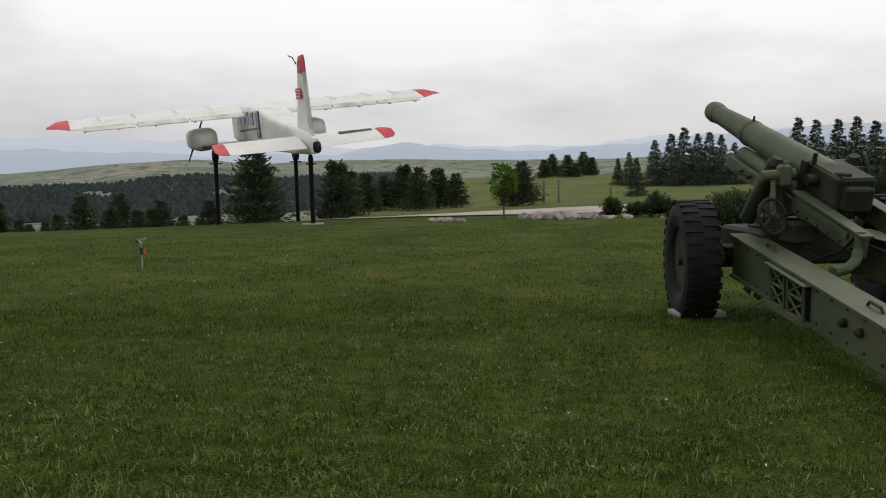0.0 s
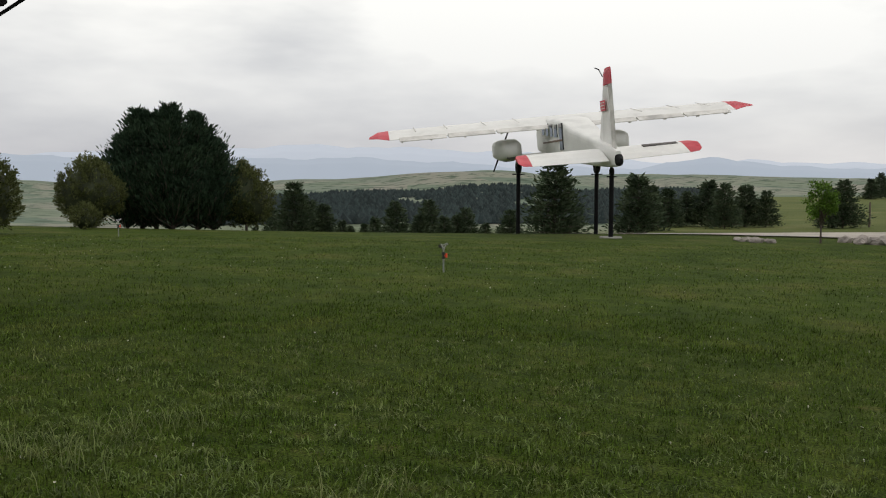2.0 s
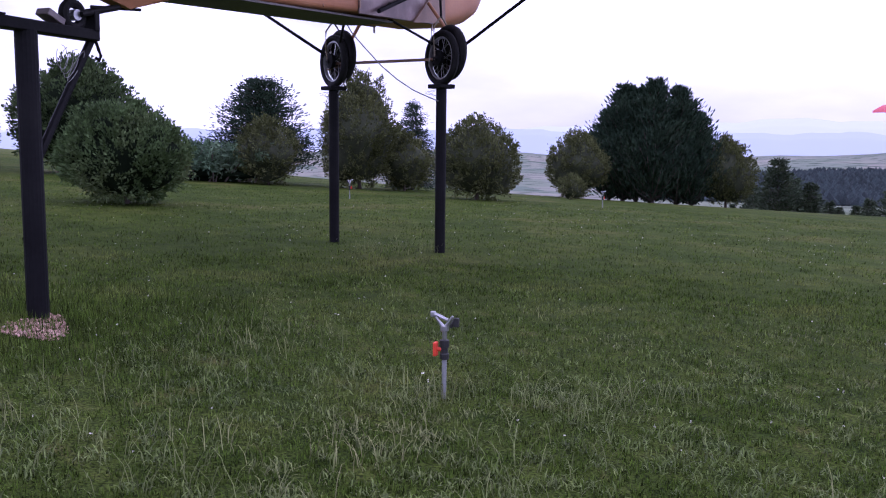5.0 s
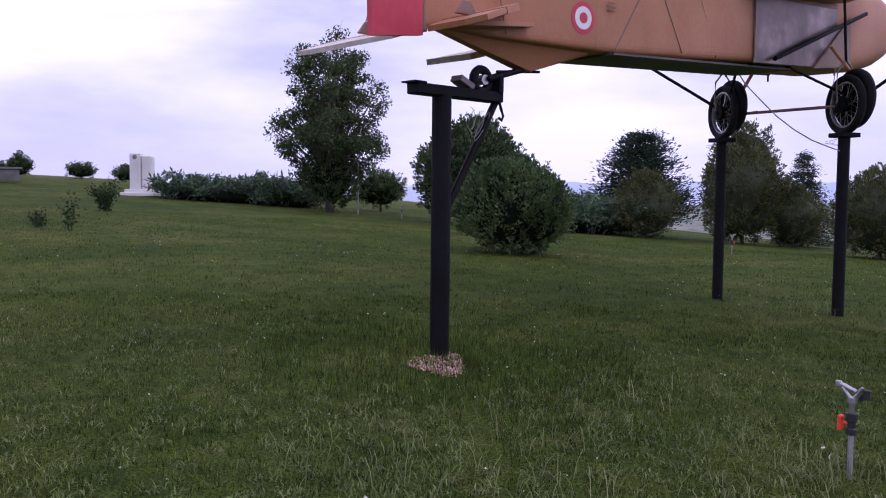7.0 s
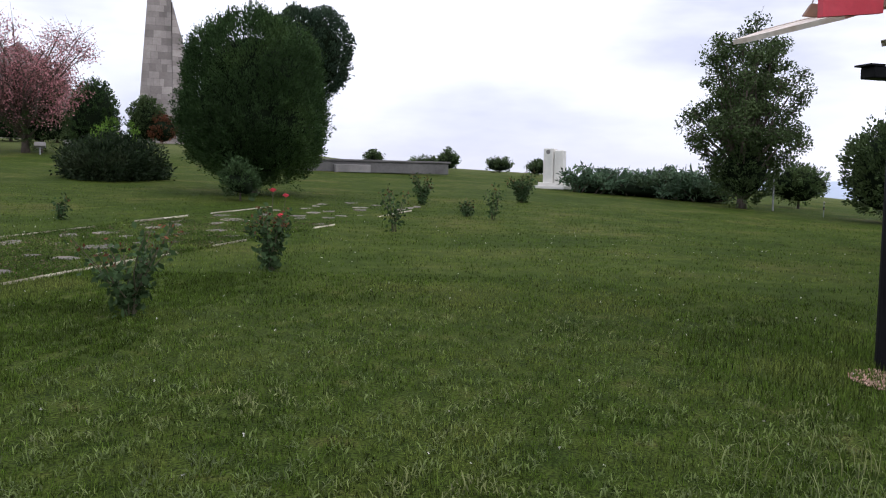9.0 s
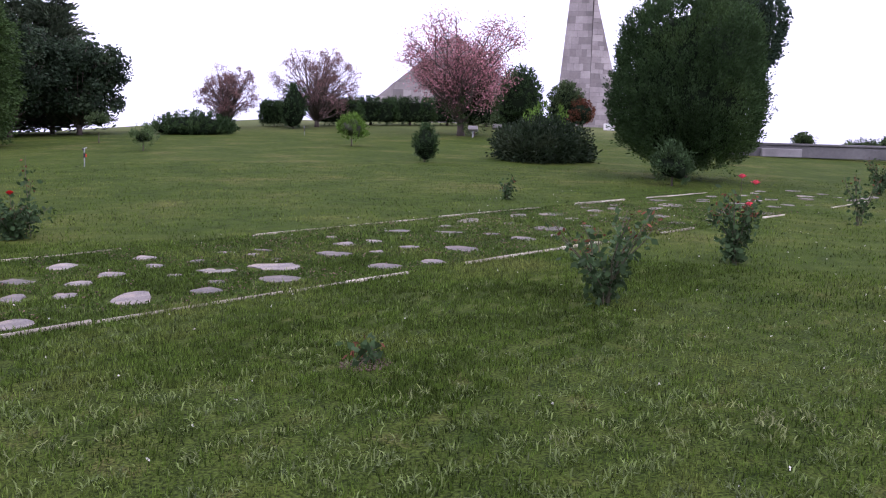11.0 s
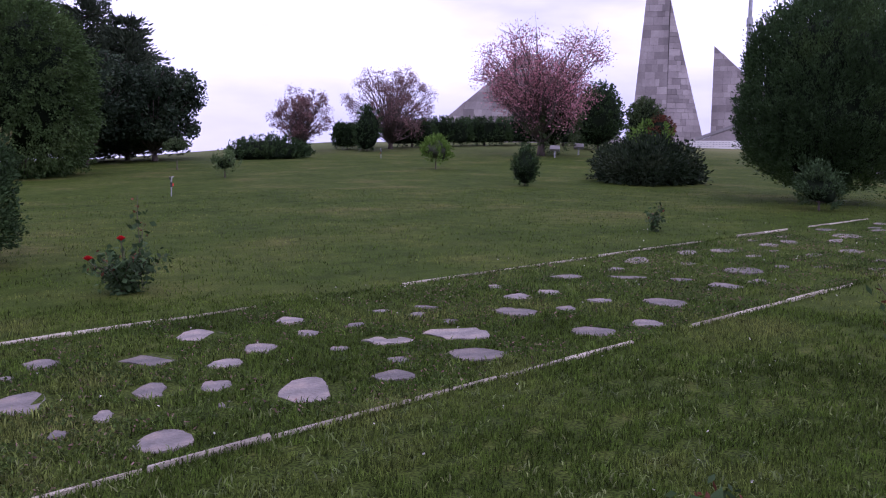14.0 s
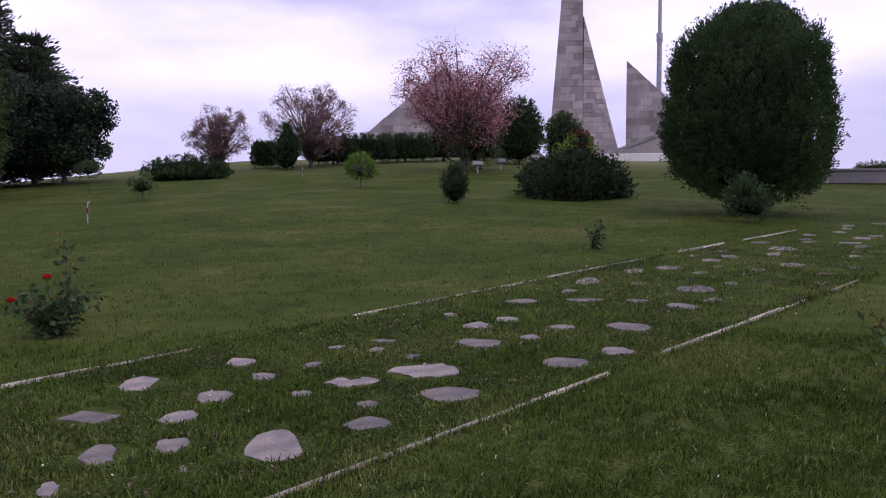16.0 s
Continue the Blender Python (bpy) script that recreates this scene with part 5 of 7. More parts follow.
# ---- the howitzer ----
def make_gun():
    gx, gy = 3.68, 9.0
    root = thing("howitzer", pose(gx, gy, land(gx, gy) , 0, 0, 96.0), "olive-green towed howitzer with big rubber tyres standing on the lawn", "howitzer")
    for s in (1, -1):
        c = (0, s * 1.06, 0.6)
        steer = Matrix.Translation(c) @ pose(0, 0, 0, 0, 0, -9)
        turn = steer @ pose(0, 0, 0, -90 * s, 0, 0)
        bm = lathe(bmesh.new(), [(0.36, -0.15), (0.47, -0.165), (0.56, -0.16), (0.6, -0.11), (0.605, 0.0), (0.6, 0.11), (0.56, 0.16), (0.47, 0.165), (0.36, 0.15), (0.33, 0.1), (0.33, -0.1), (0.36, -0.15)], turn, 40)
        wheel = part("wheel", bm, "rubber", root, "worn black rubber tyre", smooth=True)
        bm = bmesh.new()
        for k in range(30):
            for h in (-1, 1):
                a = 360 / 30 * (k + (0.5 if h > 0 else 0))
                box(bm, (0, h * 0.082, 0.6), (0.07, 0.165, 0.022), steer @ pose(0, 0, 0, 0, a, 0))
        part("tread", bm, "rubber", wheel)
        bm = lathe(bmesh.new(), [(0.345, 0.1), (0.345, 0.05), (0.27, 0.02), (0.24, -0.02), (0.12, -0.03), (0.11, 0.08), (0.06, 0.1), (0.05, 0.14)], turn, 28)
        rim = part("rim", bm, "olive_dark", wheel, "dark olive steel rim", smooth=False)
        for k in range(8):
            a = 2 * math.pi * k / 8
            bm = rod(bmesh.new(), turn @ Vector((0.17 * math.cos(a), 0.17 * math.sin(a), -0.03)), turn @ Vector((0.17 * math.cos(a), 0.17 * math.sin(a), 0.02)), 0.016, seg=6)
            part("bolt", bm, "olive", rim)
        bm = bmesh.new()
        rod(bm, (0, s * 0.45, 0.6), (0, s * 0.95, 0.6), 0.1, 0.08, 14)
        box(bm, (0, s * 0.6, 0.68), (0.3, 0.25, 0.12), bevel=0.015)
        part("axle_arm", bm, "olive_dark", root)
        # trails: tapered boxed girders with flanges, handles and a latticed step
        def girder(u, v, w):
            """A point on the trail: u metres back from its front, v outwards, w from -1 (bottom) to 1 (top)."""
            q = u / 4.3
            return Vector((-0.2 - u, s * (0.6 + 0.48 * q + v), 0.66 - 0.38 * q + w * (0.2 - 0.075 * q)))
        bm = loft(bmesh.new(), [[girder(u, -0.11, -1), girder(u, 0.11, -1), girder(u, 0.11, 1), girder(u, -0.11, 1)] for u in (0, 1.4, 2.8, 4.3)])
        trail = part("trail", bm, "olive", root, "long boxed steel trail")
        for w in (1, -1):
            bm = loft(bmesh.new(), [[girder(u, -0.145, w) + Vector((0, 0, -0.01)), girder(u, 0.145, w) + Vector((0, 0, -0.01)), girder(u, 0.145, w) + Vector((0, 0, 0.014)), girder(u, -0.145, w) + Vector((0, 0, 0.014))] for u in (0, 2.0, 4.3)])
            part("flange", bm, "olive", trail)
        for k in range(16):
            for w in (0.78, -0.78):
                bm = rod(bmesh.new(), girder(0.2 + 0.26 * k, 0.108, w), girder(0.2 + 0.26 * k, 0.122, w), 0.011, seg=6)
                part("rivet", bm, "olive_dark", trail)
        bm = bmesh.new()
        for u0, u1 in ((1.15, 1.45), (1.53, 1.85)):
            for u in (u0, u1):
                rod(bm, girder(u, 0.15, -0.95), girder(u, 0.15, 0.8), 0.016, seg=6)
            for w in (-0.95, 0.0, 0.8):
                rod(bm, girder(u0, 0.15, w), girder(u1, 0.15, w), 0.014, seg=6)
            for w in (-0.95, 0.0):
                rod(bm, girder(u0, 0.15, w), girder(u1, 0.15, w + 0.85), 0.012, seg=6)
                rod(bm, girder(u1, 0.15, w), girder(u0, 0.15, w + 0.85), 0.012, seg=6)
        part("lattice_frame", bm, "olive", trail, "welded lattice step frame")
        # black sheet on the girder's face, shade painted in behind the lattice
        bm = loft(bmesh.new(), [[girder(u, v, w) for v, w in ((0.113, -0.98), (0.118, -0.98), (0.118, 0.84), (0.113, 0.84))] for u in (1.12, 1.9)])
        part("step_backing", bm, "black_steel", trail, "black sheet behind the lattice, coloured as a hollow's shade")
        bm = loft(bmesh.new(), [[girder(u, v, w) for v, w in ((0.1, 0.84), (0.2, 0.84), (0.2, 0.9), (0.1, 0.9))] for u in (1.08, 1.95)])
        part("step_lid", bm, "olive", trail)
        bm = loft(bmesh.new(), [[girder(u, v, w) for v, w in ((0.1, -1.12), (0.2, -1.12), (0.2, -0.98), (0.1, -0.98))] for u in (1.05, 2.0)])
        part("step_sill", bm, "olive", trail)
        for u in (0.35, 0.62):
            bm = pipe(bmesh.new(), [girder(u, 0.05, -1.0), girder(u, 0.1, -1.35), girder(u + 0.1, 0.1, -1.4), girder(u + 0.12, 0.08, -1.1)], 0.018)
            part("hook", bm, "olive_dark", trail)
        for u in (0.65, 2.6):
            bm = pipe(bmesh.new(), [girder(u, 0, 1.02), girder(u + 0.04, 0, 1.3), girder(u + 0.2, 0, 1.32), girder(u + 0.24, 0, 1.04)], 0.013)
            part("grab_handle", bm, "olive_dark", trail)
        for u in (2.5, 2.75):
            bm = lathe(bmesh.new(), [(0.035, 0.0), (0.035, 0.03), (0.02, 0.05)], Matrix.Translation(girder(u, 0.112, 0.1)) @ pose(0, 0, 0, -90 * s, 0, 0), 10)
            part("boss", bm, "olive_dark", trail)
    bm = box(bmesh.new(), (0.0, 0, 0.74), (0.95, 1.1, 0.34), bevel=0.03)
    part("lower_carriage", bm, "olive_dark", root)
    bm = lathe(bmesh.new(), [(0.42, 0.86), (0.42, 0.93), (0.36, 0.95), (0.36, 1.02)], Matrix.Translation((0.0, 0, 0)), 28)
    part("traversing_ring", bm, "olive_dark", root)
    # elevating mass
    el = radians(16.2)
    fwd, upw = Vector((math.cos(el), 0, math.sin(el))), Vector((-math.sin(el), 0, math.cos(el)))
    o = Vector((-0.05, 0, 1.6))

    def gun(u, y, w):
        return o + fwd * u + Vector((0, y, 0)) + upw * w
    axis = Matrix.Translation(o) @ fwd.to_track_quat("Z", "Y").to_matrix().to_4x4()
    bm = lathe(bmesh.new(), [(0.15, -0.72), (0.165, -0.68), (0.165, -0.2), (0.142, 0.96), (0.15, 0.97), (0.15, 1.02), (0.136, 1.03), (0.108, 1.88), (0.12, 1.92), (0.128, 2.02), (0.12, 2.09), (0.1, 2.11), (0.075, 2.11), (0.07, 1.6)], axis, 36)
    part("barrel", bm, "olive", root, "thick olive-green barrel", smooth=False)
    frame_m = Matrix(((fwd.x, 0, upw.x, 0), (0, 1, 0, 0), (fwd.z, 0, upw.z, 0), (0, 0, 0, 1)))
    cm = Matrix.Translation(o) @ frame_m
    bm = bmesh.new()
    box(bm, (-0.82, -0.02, -0.02), (0.62, 0.36, 0.33), cm, bevel=0.025)
    box(bm, (-1.18, 0.0, -0.03), (0.12, 0.26, 0.22), cm, bevel=0.02)
    box(bm, (-0.55, 0.19, -0.03), (0.1, 0.04, 0.36), cm, bevel=0.01)
    rod(bm, gun(-0.75, 0.17, 0.02), gun(-0.75, 0.26, 0.02), 0.05, seg=12)
    rod(bm, gun(-0.62, 0.14, 0.1), gun(-0.62, 0.14, 0.24), 0.022, seg=8)
    rod(bm, gun(-0.95, 0.1, 0.14), gun(-1.2, 0.12, 0.2), 0.018, seg=8)
    part("breech", bm, "olive_dark", root, "blocky dark breech")
    bm = box(bmesh.new(), (0.15, 0, -0.33), (1.8, 0.44, 0.16), cm, bevel=0.015)
    cradle = part("cradle", bm, "olive", root, "long boxed cradle under the barrel")
    for y in (0.12, -0.12):
        bm = rod(bmesh.new(), gun(-0.6, y, -0.2), gun(0.88, y, -0.2), 0.085, seg=16)
        part("recoil_cylinder", bm, "olive", cradle)
    for u in (0.45, 0.62):
        bm = rod(bmesh.new(), gun(u, 0.225, -0.32), gun(u, 0.26, -0.33), 0.028, seg=10)
        part("boss", bm, "olive_dark", cradle)
    bm = rod(bmesh.new(), gun(0.4, 0.245, -0.31), gun(0.75, 0.245, -0.35), 0.016, seg=8)
    part("rod", bm, "olive_dark", cradle)
    for s in (1, -1):
        bm = box(bmesh.new(), (-1.25, s * 0.27, -0.23), (1.2, 0.05, 0.19), cm, bevel=0.008)
        rail = part("recoil_rail", bm, "olive", root)
        bm = box(bmesh.new(), (-1.25, s * 0.27, -0.125), (1.2, 0.12, 0.022), cm, bevel=0.004)
        part("flange", bm, "olive", rail)
        bm = box(bmesh.new(), (-1.2, s * 0.305, -0.2), (0.85, 0.025, 0.06), cm, bevel=0.006)
        part("stiffener", bm, "olive", rail)
        for k in range(6):
            bm = rod(bmesh.new(), gun(-0.75 - 0.19 * k, s * 0.29, -0.29), gun(-0.75 - 0.19 * k, s * 0.31, -0.29), 0.013, seg=6)
            part("rivet", bm, "olive_dark", rail)
        bm = bmesh.new()
        rod(bm, (-0.1, s * 0.52, 1.0), (-0.44, s * 0.4, 1.56), 0.078, seg=16)
        rod(bm, (-0.44, s * 0.4, 1.56), (-0.47, s * 0.39, 1.62), 0.085, 0.05, 14)
        part("equilibrator", bm, "olive_dark", root, "dark spring cylinder")
        bm = bmesh.new()
        box(bm, (-0.25, s * 0.3, 1.18), (0.5, 0.07, 0.62), bevel=0.02, taper=(0.5, 1))
        rod(bm, (-0.3, s * 0.2, 1.5), (-0.3, s * 0.4, 1.5), 0.09, seg=16)
        part("top_carriage", bm, "olive_dark", root)
    bm = bmesh.new()
    box(bm, (-0.62, 0.4, 1.45), (0.14, 0.12, 0.22), bevel=0.03)
    rod(bm, (-0.62, 0.3, 1.47), (-0.6, 0.62, 1.45), 0.05, seg=12)
    rod(bm, (-0.6, 0.5, 1.42), (-0.72, 0.55, 1.1), 0.024, seg=8)
    part("sight_mount", bm, "olive", root)

    def handwheel(c, r, m, label):
        bm = torus(bmesh.new(), r, 0.018, Matrix.Translation(c) @ m, 26, 8)
        hw = part("handwheel", bm, "olive_dark", root, label)
        bm = bmesh.new()
        for k in range(5):
            a = 2 * math.pi * k / 5
            v = m.to_3x3() @ Vector((r * math.cos(a), r * math.sin(a), 0))
            rod(bm, c, Vector(c) + v, 0.013, seg=6)
        rod(bm, Vector(c) - m.to_3x3() @ Vector((0, 0, 0.06)), Vector(c) + m.to_3x3() @ Vector((0, 0, 0.06)), 0.035, seg=10)
        part("spokes", bm, "olive_dark", hw)
        bm = rod(bmesh.new(), Vector(c) + m.to_3x3() @ Vector((r, 0, 0)), Vector(c) + m.to_3x3() @ Vector((r, 0, 0.1)), 0.015, seg=8)
        part("grip", bm, "black_steel", hw)
    handwheel((-0.8, 0.6, 1.08), 0.165, pose(0, 0, 0, 78, 0, -70), "five-spoked elevating handwheel")
    handwheel((-0.65, -0.42, 1.46), 0.19, pose(0, 0, 0, 80, 0, -30), "five-spoked traversing handwheel")
    # dark boxes added to fill in the deep shadow among the gun's mounts
    for c, s in (((-0.6, -0.32, 1.42), (0.4, 0.16, 0.2)), ((-0.75, 0.34, 0.92), (0.3, 0.2, 0.2))):
        bm = box(bmesh.new(), c, s, bevel=0.02)
        part("shade_filler_box", bm, "olive_dark", root)
    for y in (0.3, -0.3):
        bm = pipe(bmesh.new(), [(-0.6, y, 0.98), (-0.85, y * 1.1, 0.78), (-1.2, y * 1.2, 0.72), (-1.5, y * 1.1, 0.82), (-1.65, y, 0.95)], 0.012)
        part("hose", bm, "rubber", root)
    bm = bmesh.new()
    pipe(bm, [(-1.7, 0.28, 1.0), (-1.71, 0.29, 0.86), (-1.75, 0.35, 0.76), (-1.82, 0.47, 0.71), (-1.88, 0.62, 0.70)], 0.045, 10)
    part("curved_bracket", bm, "olive", root)
    bm = rod(bmesh.new(), gun(1.0, 0, 0.14), gun(1.0, 0, 0.2), 0.02, 0.01, 8)
    part("sight_post", bm, "olive_dark", root)
    for k in range(2):
        b = box(bmesh.new(), (0, 0, 0.02), (0.5, 0.32, 0.07), bevel=0.012)
        slab = part("concrete_slab", b, "concrete")
        px, py = 3.68 - 1.06 + 0.05, 9.0 + (-0.16 if k == 0 else -0.1)
        px += 0.0 if k == 0 else 2.1
        slab.matrix_basis = pose(px, py, land(px, py), 0, 0, 8)
        tagged(slab, "worn concrete slab under a gun tyre", "slab", "slabs under the gun")
    return root


make_gun()


def polar(bearing, dist, eye=(-1.16, -3.48)):
    return eye[0] - math.sin(radians(bearing)) * dist, eye[1] + math.cos(radians(bearing)) * dist


# ---- flagstone path between two kerb lines ----
def kerb_near(x):
    return -6.86 - 0.163 * x - 0.0013 * x * x


def kerb_far(x):
    return -9.87 - 0.163 * x - 0.0005 * x * x


def kerb_thing(name, fn, x0, x1, gaps, seed):
    g = np.random.default_rng(seed)
    root = thing(name, pose(0, 0, 0), "broken line of narrow pale kerb stones set flush in the grass", "kerb", kind="structure")
    x = x0
    while x > x1:
        L = g.uniform(0.55, 0.95)
        xa, xb = x, x - L
        x = xb - 0.008
        if any(a > (xa + xb) / 2 > b for a, b in gaps):
            continue
        ya, yb = fn(xa), fn(xb)
        c = ((xa + xb) / 2, (ya + yb) / 2)
        zz = land(*c)
        slope = math.degrees(math.atan2(land(xb, yb) - land(xa, ya), L))
        b = box(bmesh.new(), (0, 0, 0), (L, 0.027 * g.uniform(0.7, 1.25), 0.14), bevel=0.008)
        for v in b.verts:
            v.co += Vector((0, g.normal() * 0.004, g.normal() * 0.004))
        o = part("kerb_stone", b, "kerb", root)
        o.matrix_basis = Matrix.Translation((c[0], c[1], zz - 0.045 + g.uniform(-0.012, 0.006))) @ pose(0, 0, 0, 0, slope, math.degrees(math.atan2(ya - yb, xa - xb)))
    return root


kerb_thing("kerb_near", kerb_near, 0.5, -19.0, [(-6.9, -7.55), (-8.0, -8.25), (-10.4, -11.0), (-12.0, -14.0), (-15, -17)], 5)
kerb_thing("kerb_far", kerb_far, -1.0, -17.5, [(-4.95, -5.2), (-5.8, -7.4), (-8.7, -9.15), (-12.9, -13.5), (-15.5, -16.2)], 6)

path = thing("flagstone_path", pose(0, 0, 0), "path of irregular pinkish-grey flagstones sunk in grass", "path", kind="structure")


def flagstone(x, y, w, d, turn, seed):
    """A split slab: a few straight broken sides with chipped edges, a slightly uneven top."""
    g = np.random.default_rng(seed)
    sides = int(g.integers(5, 8))
    corner = []
    for k in range(sides):
        a = 2 * math.pi * (k + g.uniform(-0.32, 0.32)) / sides
        r = g.uniform(0.85, 1.2)
        corner.append((w / 2 * r * math.cos(a), d / 2 * r * math.sin(a)))
    pts = []
    for (ax, ay), (bx, by) in zip(corner, corner[1:] + corner[:1]):
        for q in (0.04, 0.35, 0.68):
            q += g.uniform(-0.03, 0.08)
            j = 0.035 * min(w, d)
            pts.append((ax + (bx - ax) * q + g.normal() * j, ay + (by - ay) * q + g.normal() * j))
    b = plate(bmesh.new(), pts, 0.07)
    bmesh.ops.bevel(b, geom=[e for e in b.edges if abs(e.verts[0].co.z - e.verts[1].co.z) < 1e-5 and e.verts[0].co.z > 0], offset=0.008, segments=1, affect="EDGES")
    for v in b.verts:
        v.co.z += g.normal() * 0.003
    o = part("flagstone", b, "flag", path)
    e = 0.2
    sx, sy = math.degrees(math.atan((land(x + e, y) - land(x - e, y)) / (2 * e))), math.degrees(math.atan((land(x, y + e) - land(x, y - e)) / (2 * e)))
    o.matrix_basis = Matrix.Translation((x, y, land(x, y) - 0.029 + g.uniform(-0.005, 0.008))) @ pose(0, 0, 0, sy + g.normal() * 1.2, -sx + g.normal() * 1.2, 0) @ pose(0, 0, 0, 0, 0, turn)
    return o


laid_by_the_walk = [(-3.14, -7.12, 0.11, 0.18), (-3.27, -7.8, 0.37, 0.53), (-3.34, -8.69, 0.12, 0.18), (-3.42, -6.65, 0.36, 0.41), (-3.43, -8.38, 0.17, 0.14),
        (-3.45, -7.23, 0.13, 0.29), (-3.75, -8.52, 0.28, 0.27), (-3.87, -7.43, 0.24, 0.45), (-3.98, -6.88, 0.15, 0.15), (-4.15, -7.22, 0.23, 0.31),
        (-4.24, -8.09, 0.52, 0.34), (-4.42, -6.73, 0.35, 0.57), (-4.5, -7.6, 0.27, 0.29), (-4.89, -8.42, 0.51, 0.46), (-4.92, -7.75, 0.33, 0.34),
        (-4.98, -6.55, 0.37, 0.28), (-5.25, -7.32, 0.19, 0.18), (-5.27, -6.78, 0.19, 0.18), (-5.44, -7.84, 0.21, 0.22), (-5.64, -8.27, 0.27, 0.35),
        (-5.65, -7.23, 0.48, 0.31), (-5.71, -6.48, 0.46, 0.42)]
laid_farther_on = [(-5.85, -7.76, 0.18, 0.16), (-6.11, -6.96, 0.68, 0.37), (-6.38, -7.98, 0.2, 0.14), (-6.41, -7.32, 0.23, 0.26), (-6.45, -7.65, 0.17, 0.22),
        (-6.73, -7.79, 0.27, 0.14), (-6.82, -6.22, 0.41, 0.34), (-7.07, -7.07, 0.5, 0.48), (-7.34, -6.05, 0.33, 0.3), (-7.44, -6.83, 0.22, 0.24),
        (-7.63, -7.48, 0.34, 0.33), (-7.94, -6.79, 0.3, 0.21), (-7.95, -7.95, 0.2, 0.25), (-8.01, -7.36, 0.27, 0.3), (-8.24, -6.29, 0.5, 0.33),
        (-8.89, -7.73, 0.45, 0.27), (-9.34, -7.22, 0.5, 0.3), (-9.46, -6.24, 0.42, 0.35), (-9.51, -6.73, 0.29, 0.22), (-10.51, -6.45, 0.49, 0.6)]
LAID = laid_by_the_walk + laid_farther_on
g = np.random.default_rng(21)
taken = [(x, y, max(w, d)) for x, y, w, d in LAID]
for k, (x, y, w, d) in enumerate(LAID):
    flagstone(x, y, w * 0.84, d * 0.86, math.degrees(math.atan2(y + 3.2, x + 1.1)) + 90, 50 + k)
for k in range(900):
    x = g.uniform(-21, -9.6) if k % 5 else g.uniform(-3.0, 1.0)
    y = g.uniform(kerb_far(x) + 0.25, kerb_near(x) - 0.25)
    w = g.uniform(0.22, 0.6)
    if all(math.hypot(x - a, y - b) > (w + c) * 0.5 + 0.12 for a, b, c in taken) and len(taken) < 105:
        taken.append((x, y, w))
        flagstone(x, y, w, w * g.uniform(0.45, 0.8), g.uniform(-25, 25), 500 + k)


# ---- roses ----
PK, RD = "petal_pink", "petal_red"
rose((-6.66, -3.86), 1.05, 0.82, 1, label="leafy rose bush with rusty young shoots in the lawn", rusty=0.3, stems=13, leafy=0.85)
rose((-9.42, -3.71), 0.52, 0.82, 2, [(0.02, 0.02, 0.9, PK), (-0.12, 0.12, 0.84, PK), (-0.02, 0.1, 0.62, PK)], label="rose bush with three pink blooms in the lawn", leafy=1.4)
rose((-14.5, -3.48), 0.8, 0.82, 3, leafy=0.7, stems=6)
rose((-18.17, -2.22), 0.45, 0.7, 4, leafy=0.8, stems=5)
rose((-18.75, -2.87), 0.4, 0.36, 5, leafy=0.9, stems=6)
rose((-25.2, -2.2), 1.0, 0.95, 6, leafy=2.2, stems=14)
rose((-13.5, -8.95), 0.24, 0.42, 8, leafy=0.9, stems=4)
rose((-5.5, -10.45), 0.75, 0.42, 9, [(0.42, 0.1, 0.36, RD), (0.06, 0.04, 0.52, RD)], label="sprawling rose bush with red blooms and one tall shoot", leafy=1.3, stems=11, rusty=0.1)
rose((-5.75, -10.6), 0.12, 0.98, 10, leafy=0.8, stems=2, rusty=0.6, label="single tall rose shoot in the grass")
rose((-21.5, -4.4), 0.8, 0.8, 11, leafy=1.5, stems=10)
rose((-4.23, -4.23), 0.14, 0.11, 12, leafy=0.35, stems=4, rusty=0.5, label="tiny rose stump with rusty leaves in a worn hollow")
bm = bmesh.new()
for k in range(70):
    a, q = 2.4 * k, 0.14 * math.sqrt(k / 70)
    px, py = -4.2 + q * 1.2 * math.cos(a), -4.2 + q * math.sin(a)
    box(bm, (px, py, land(px, py) + 0.002), (0.02, 0.018, 0.012), None)
hollow = part("bare_patch", bm, "soil")
tagged(hollow, "crumbly bare soil round a rose stump", "bare patch", kind="stuff")

# ---- shrubs and trees round the lawn ----
THU = "clipped shrubs on the hill"
bush("topiary_thuja", (-21.77, -8.89), 3.6, 4.5, "huge dense dark green clipped thuja on the lawn", "thuja", "thuja", "barrel", 66000, 0.11, 0.07, 11, core="core", lumps=160, wide=0.15, rise=1.1, twig=1.9, per=44, density=0.76, aspect=0.38)
bush("shrub", (-19.35, -8.25), 0.8, 0.9, "small upright leafy shrub before the big thuja", "shrub", "rose", "egg", 1500, 0.09, 0.25, 12, density=0.7)
bush("cotoneaster", (-25.6, -15.2), 4.5, 1.1, "low wide dark shrub with arching twigs", "shrub", "dark_twig", "dome", 11000, 0.17, 0.25, 13, y_scale=0.6, turn=30, density=0.76, rise=0.3, twig=1.5)
bush("cotoneaster", (-25.7, -15.2), 2.0, 1.5, "fresh green shoots in the middle of the low shrub", "shrub", "fresh", "dome", 1500, 0.13, 0.3, 14, density=0.5)
bush("shrub", (-21.14, -16.52), 0.68, 1.05, "small dark upright clipped shrub in the lawn", "shrub", "thuja", "flame", 1800, 0.09, 0.18, 15)
bush("young_shrub", (-26.34, -24.03), 1.05, 1.15, "bright green round shrub on a short stem", "shrub", "fresh", "egg", 2200, 0.1, 0.2, 16, lift=0.3, density=0.75, core="core_gold")
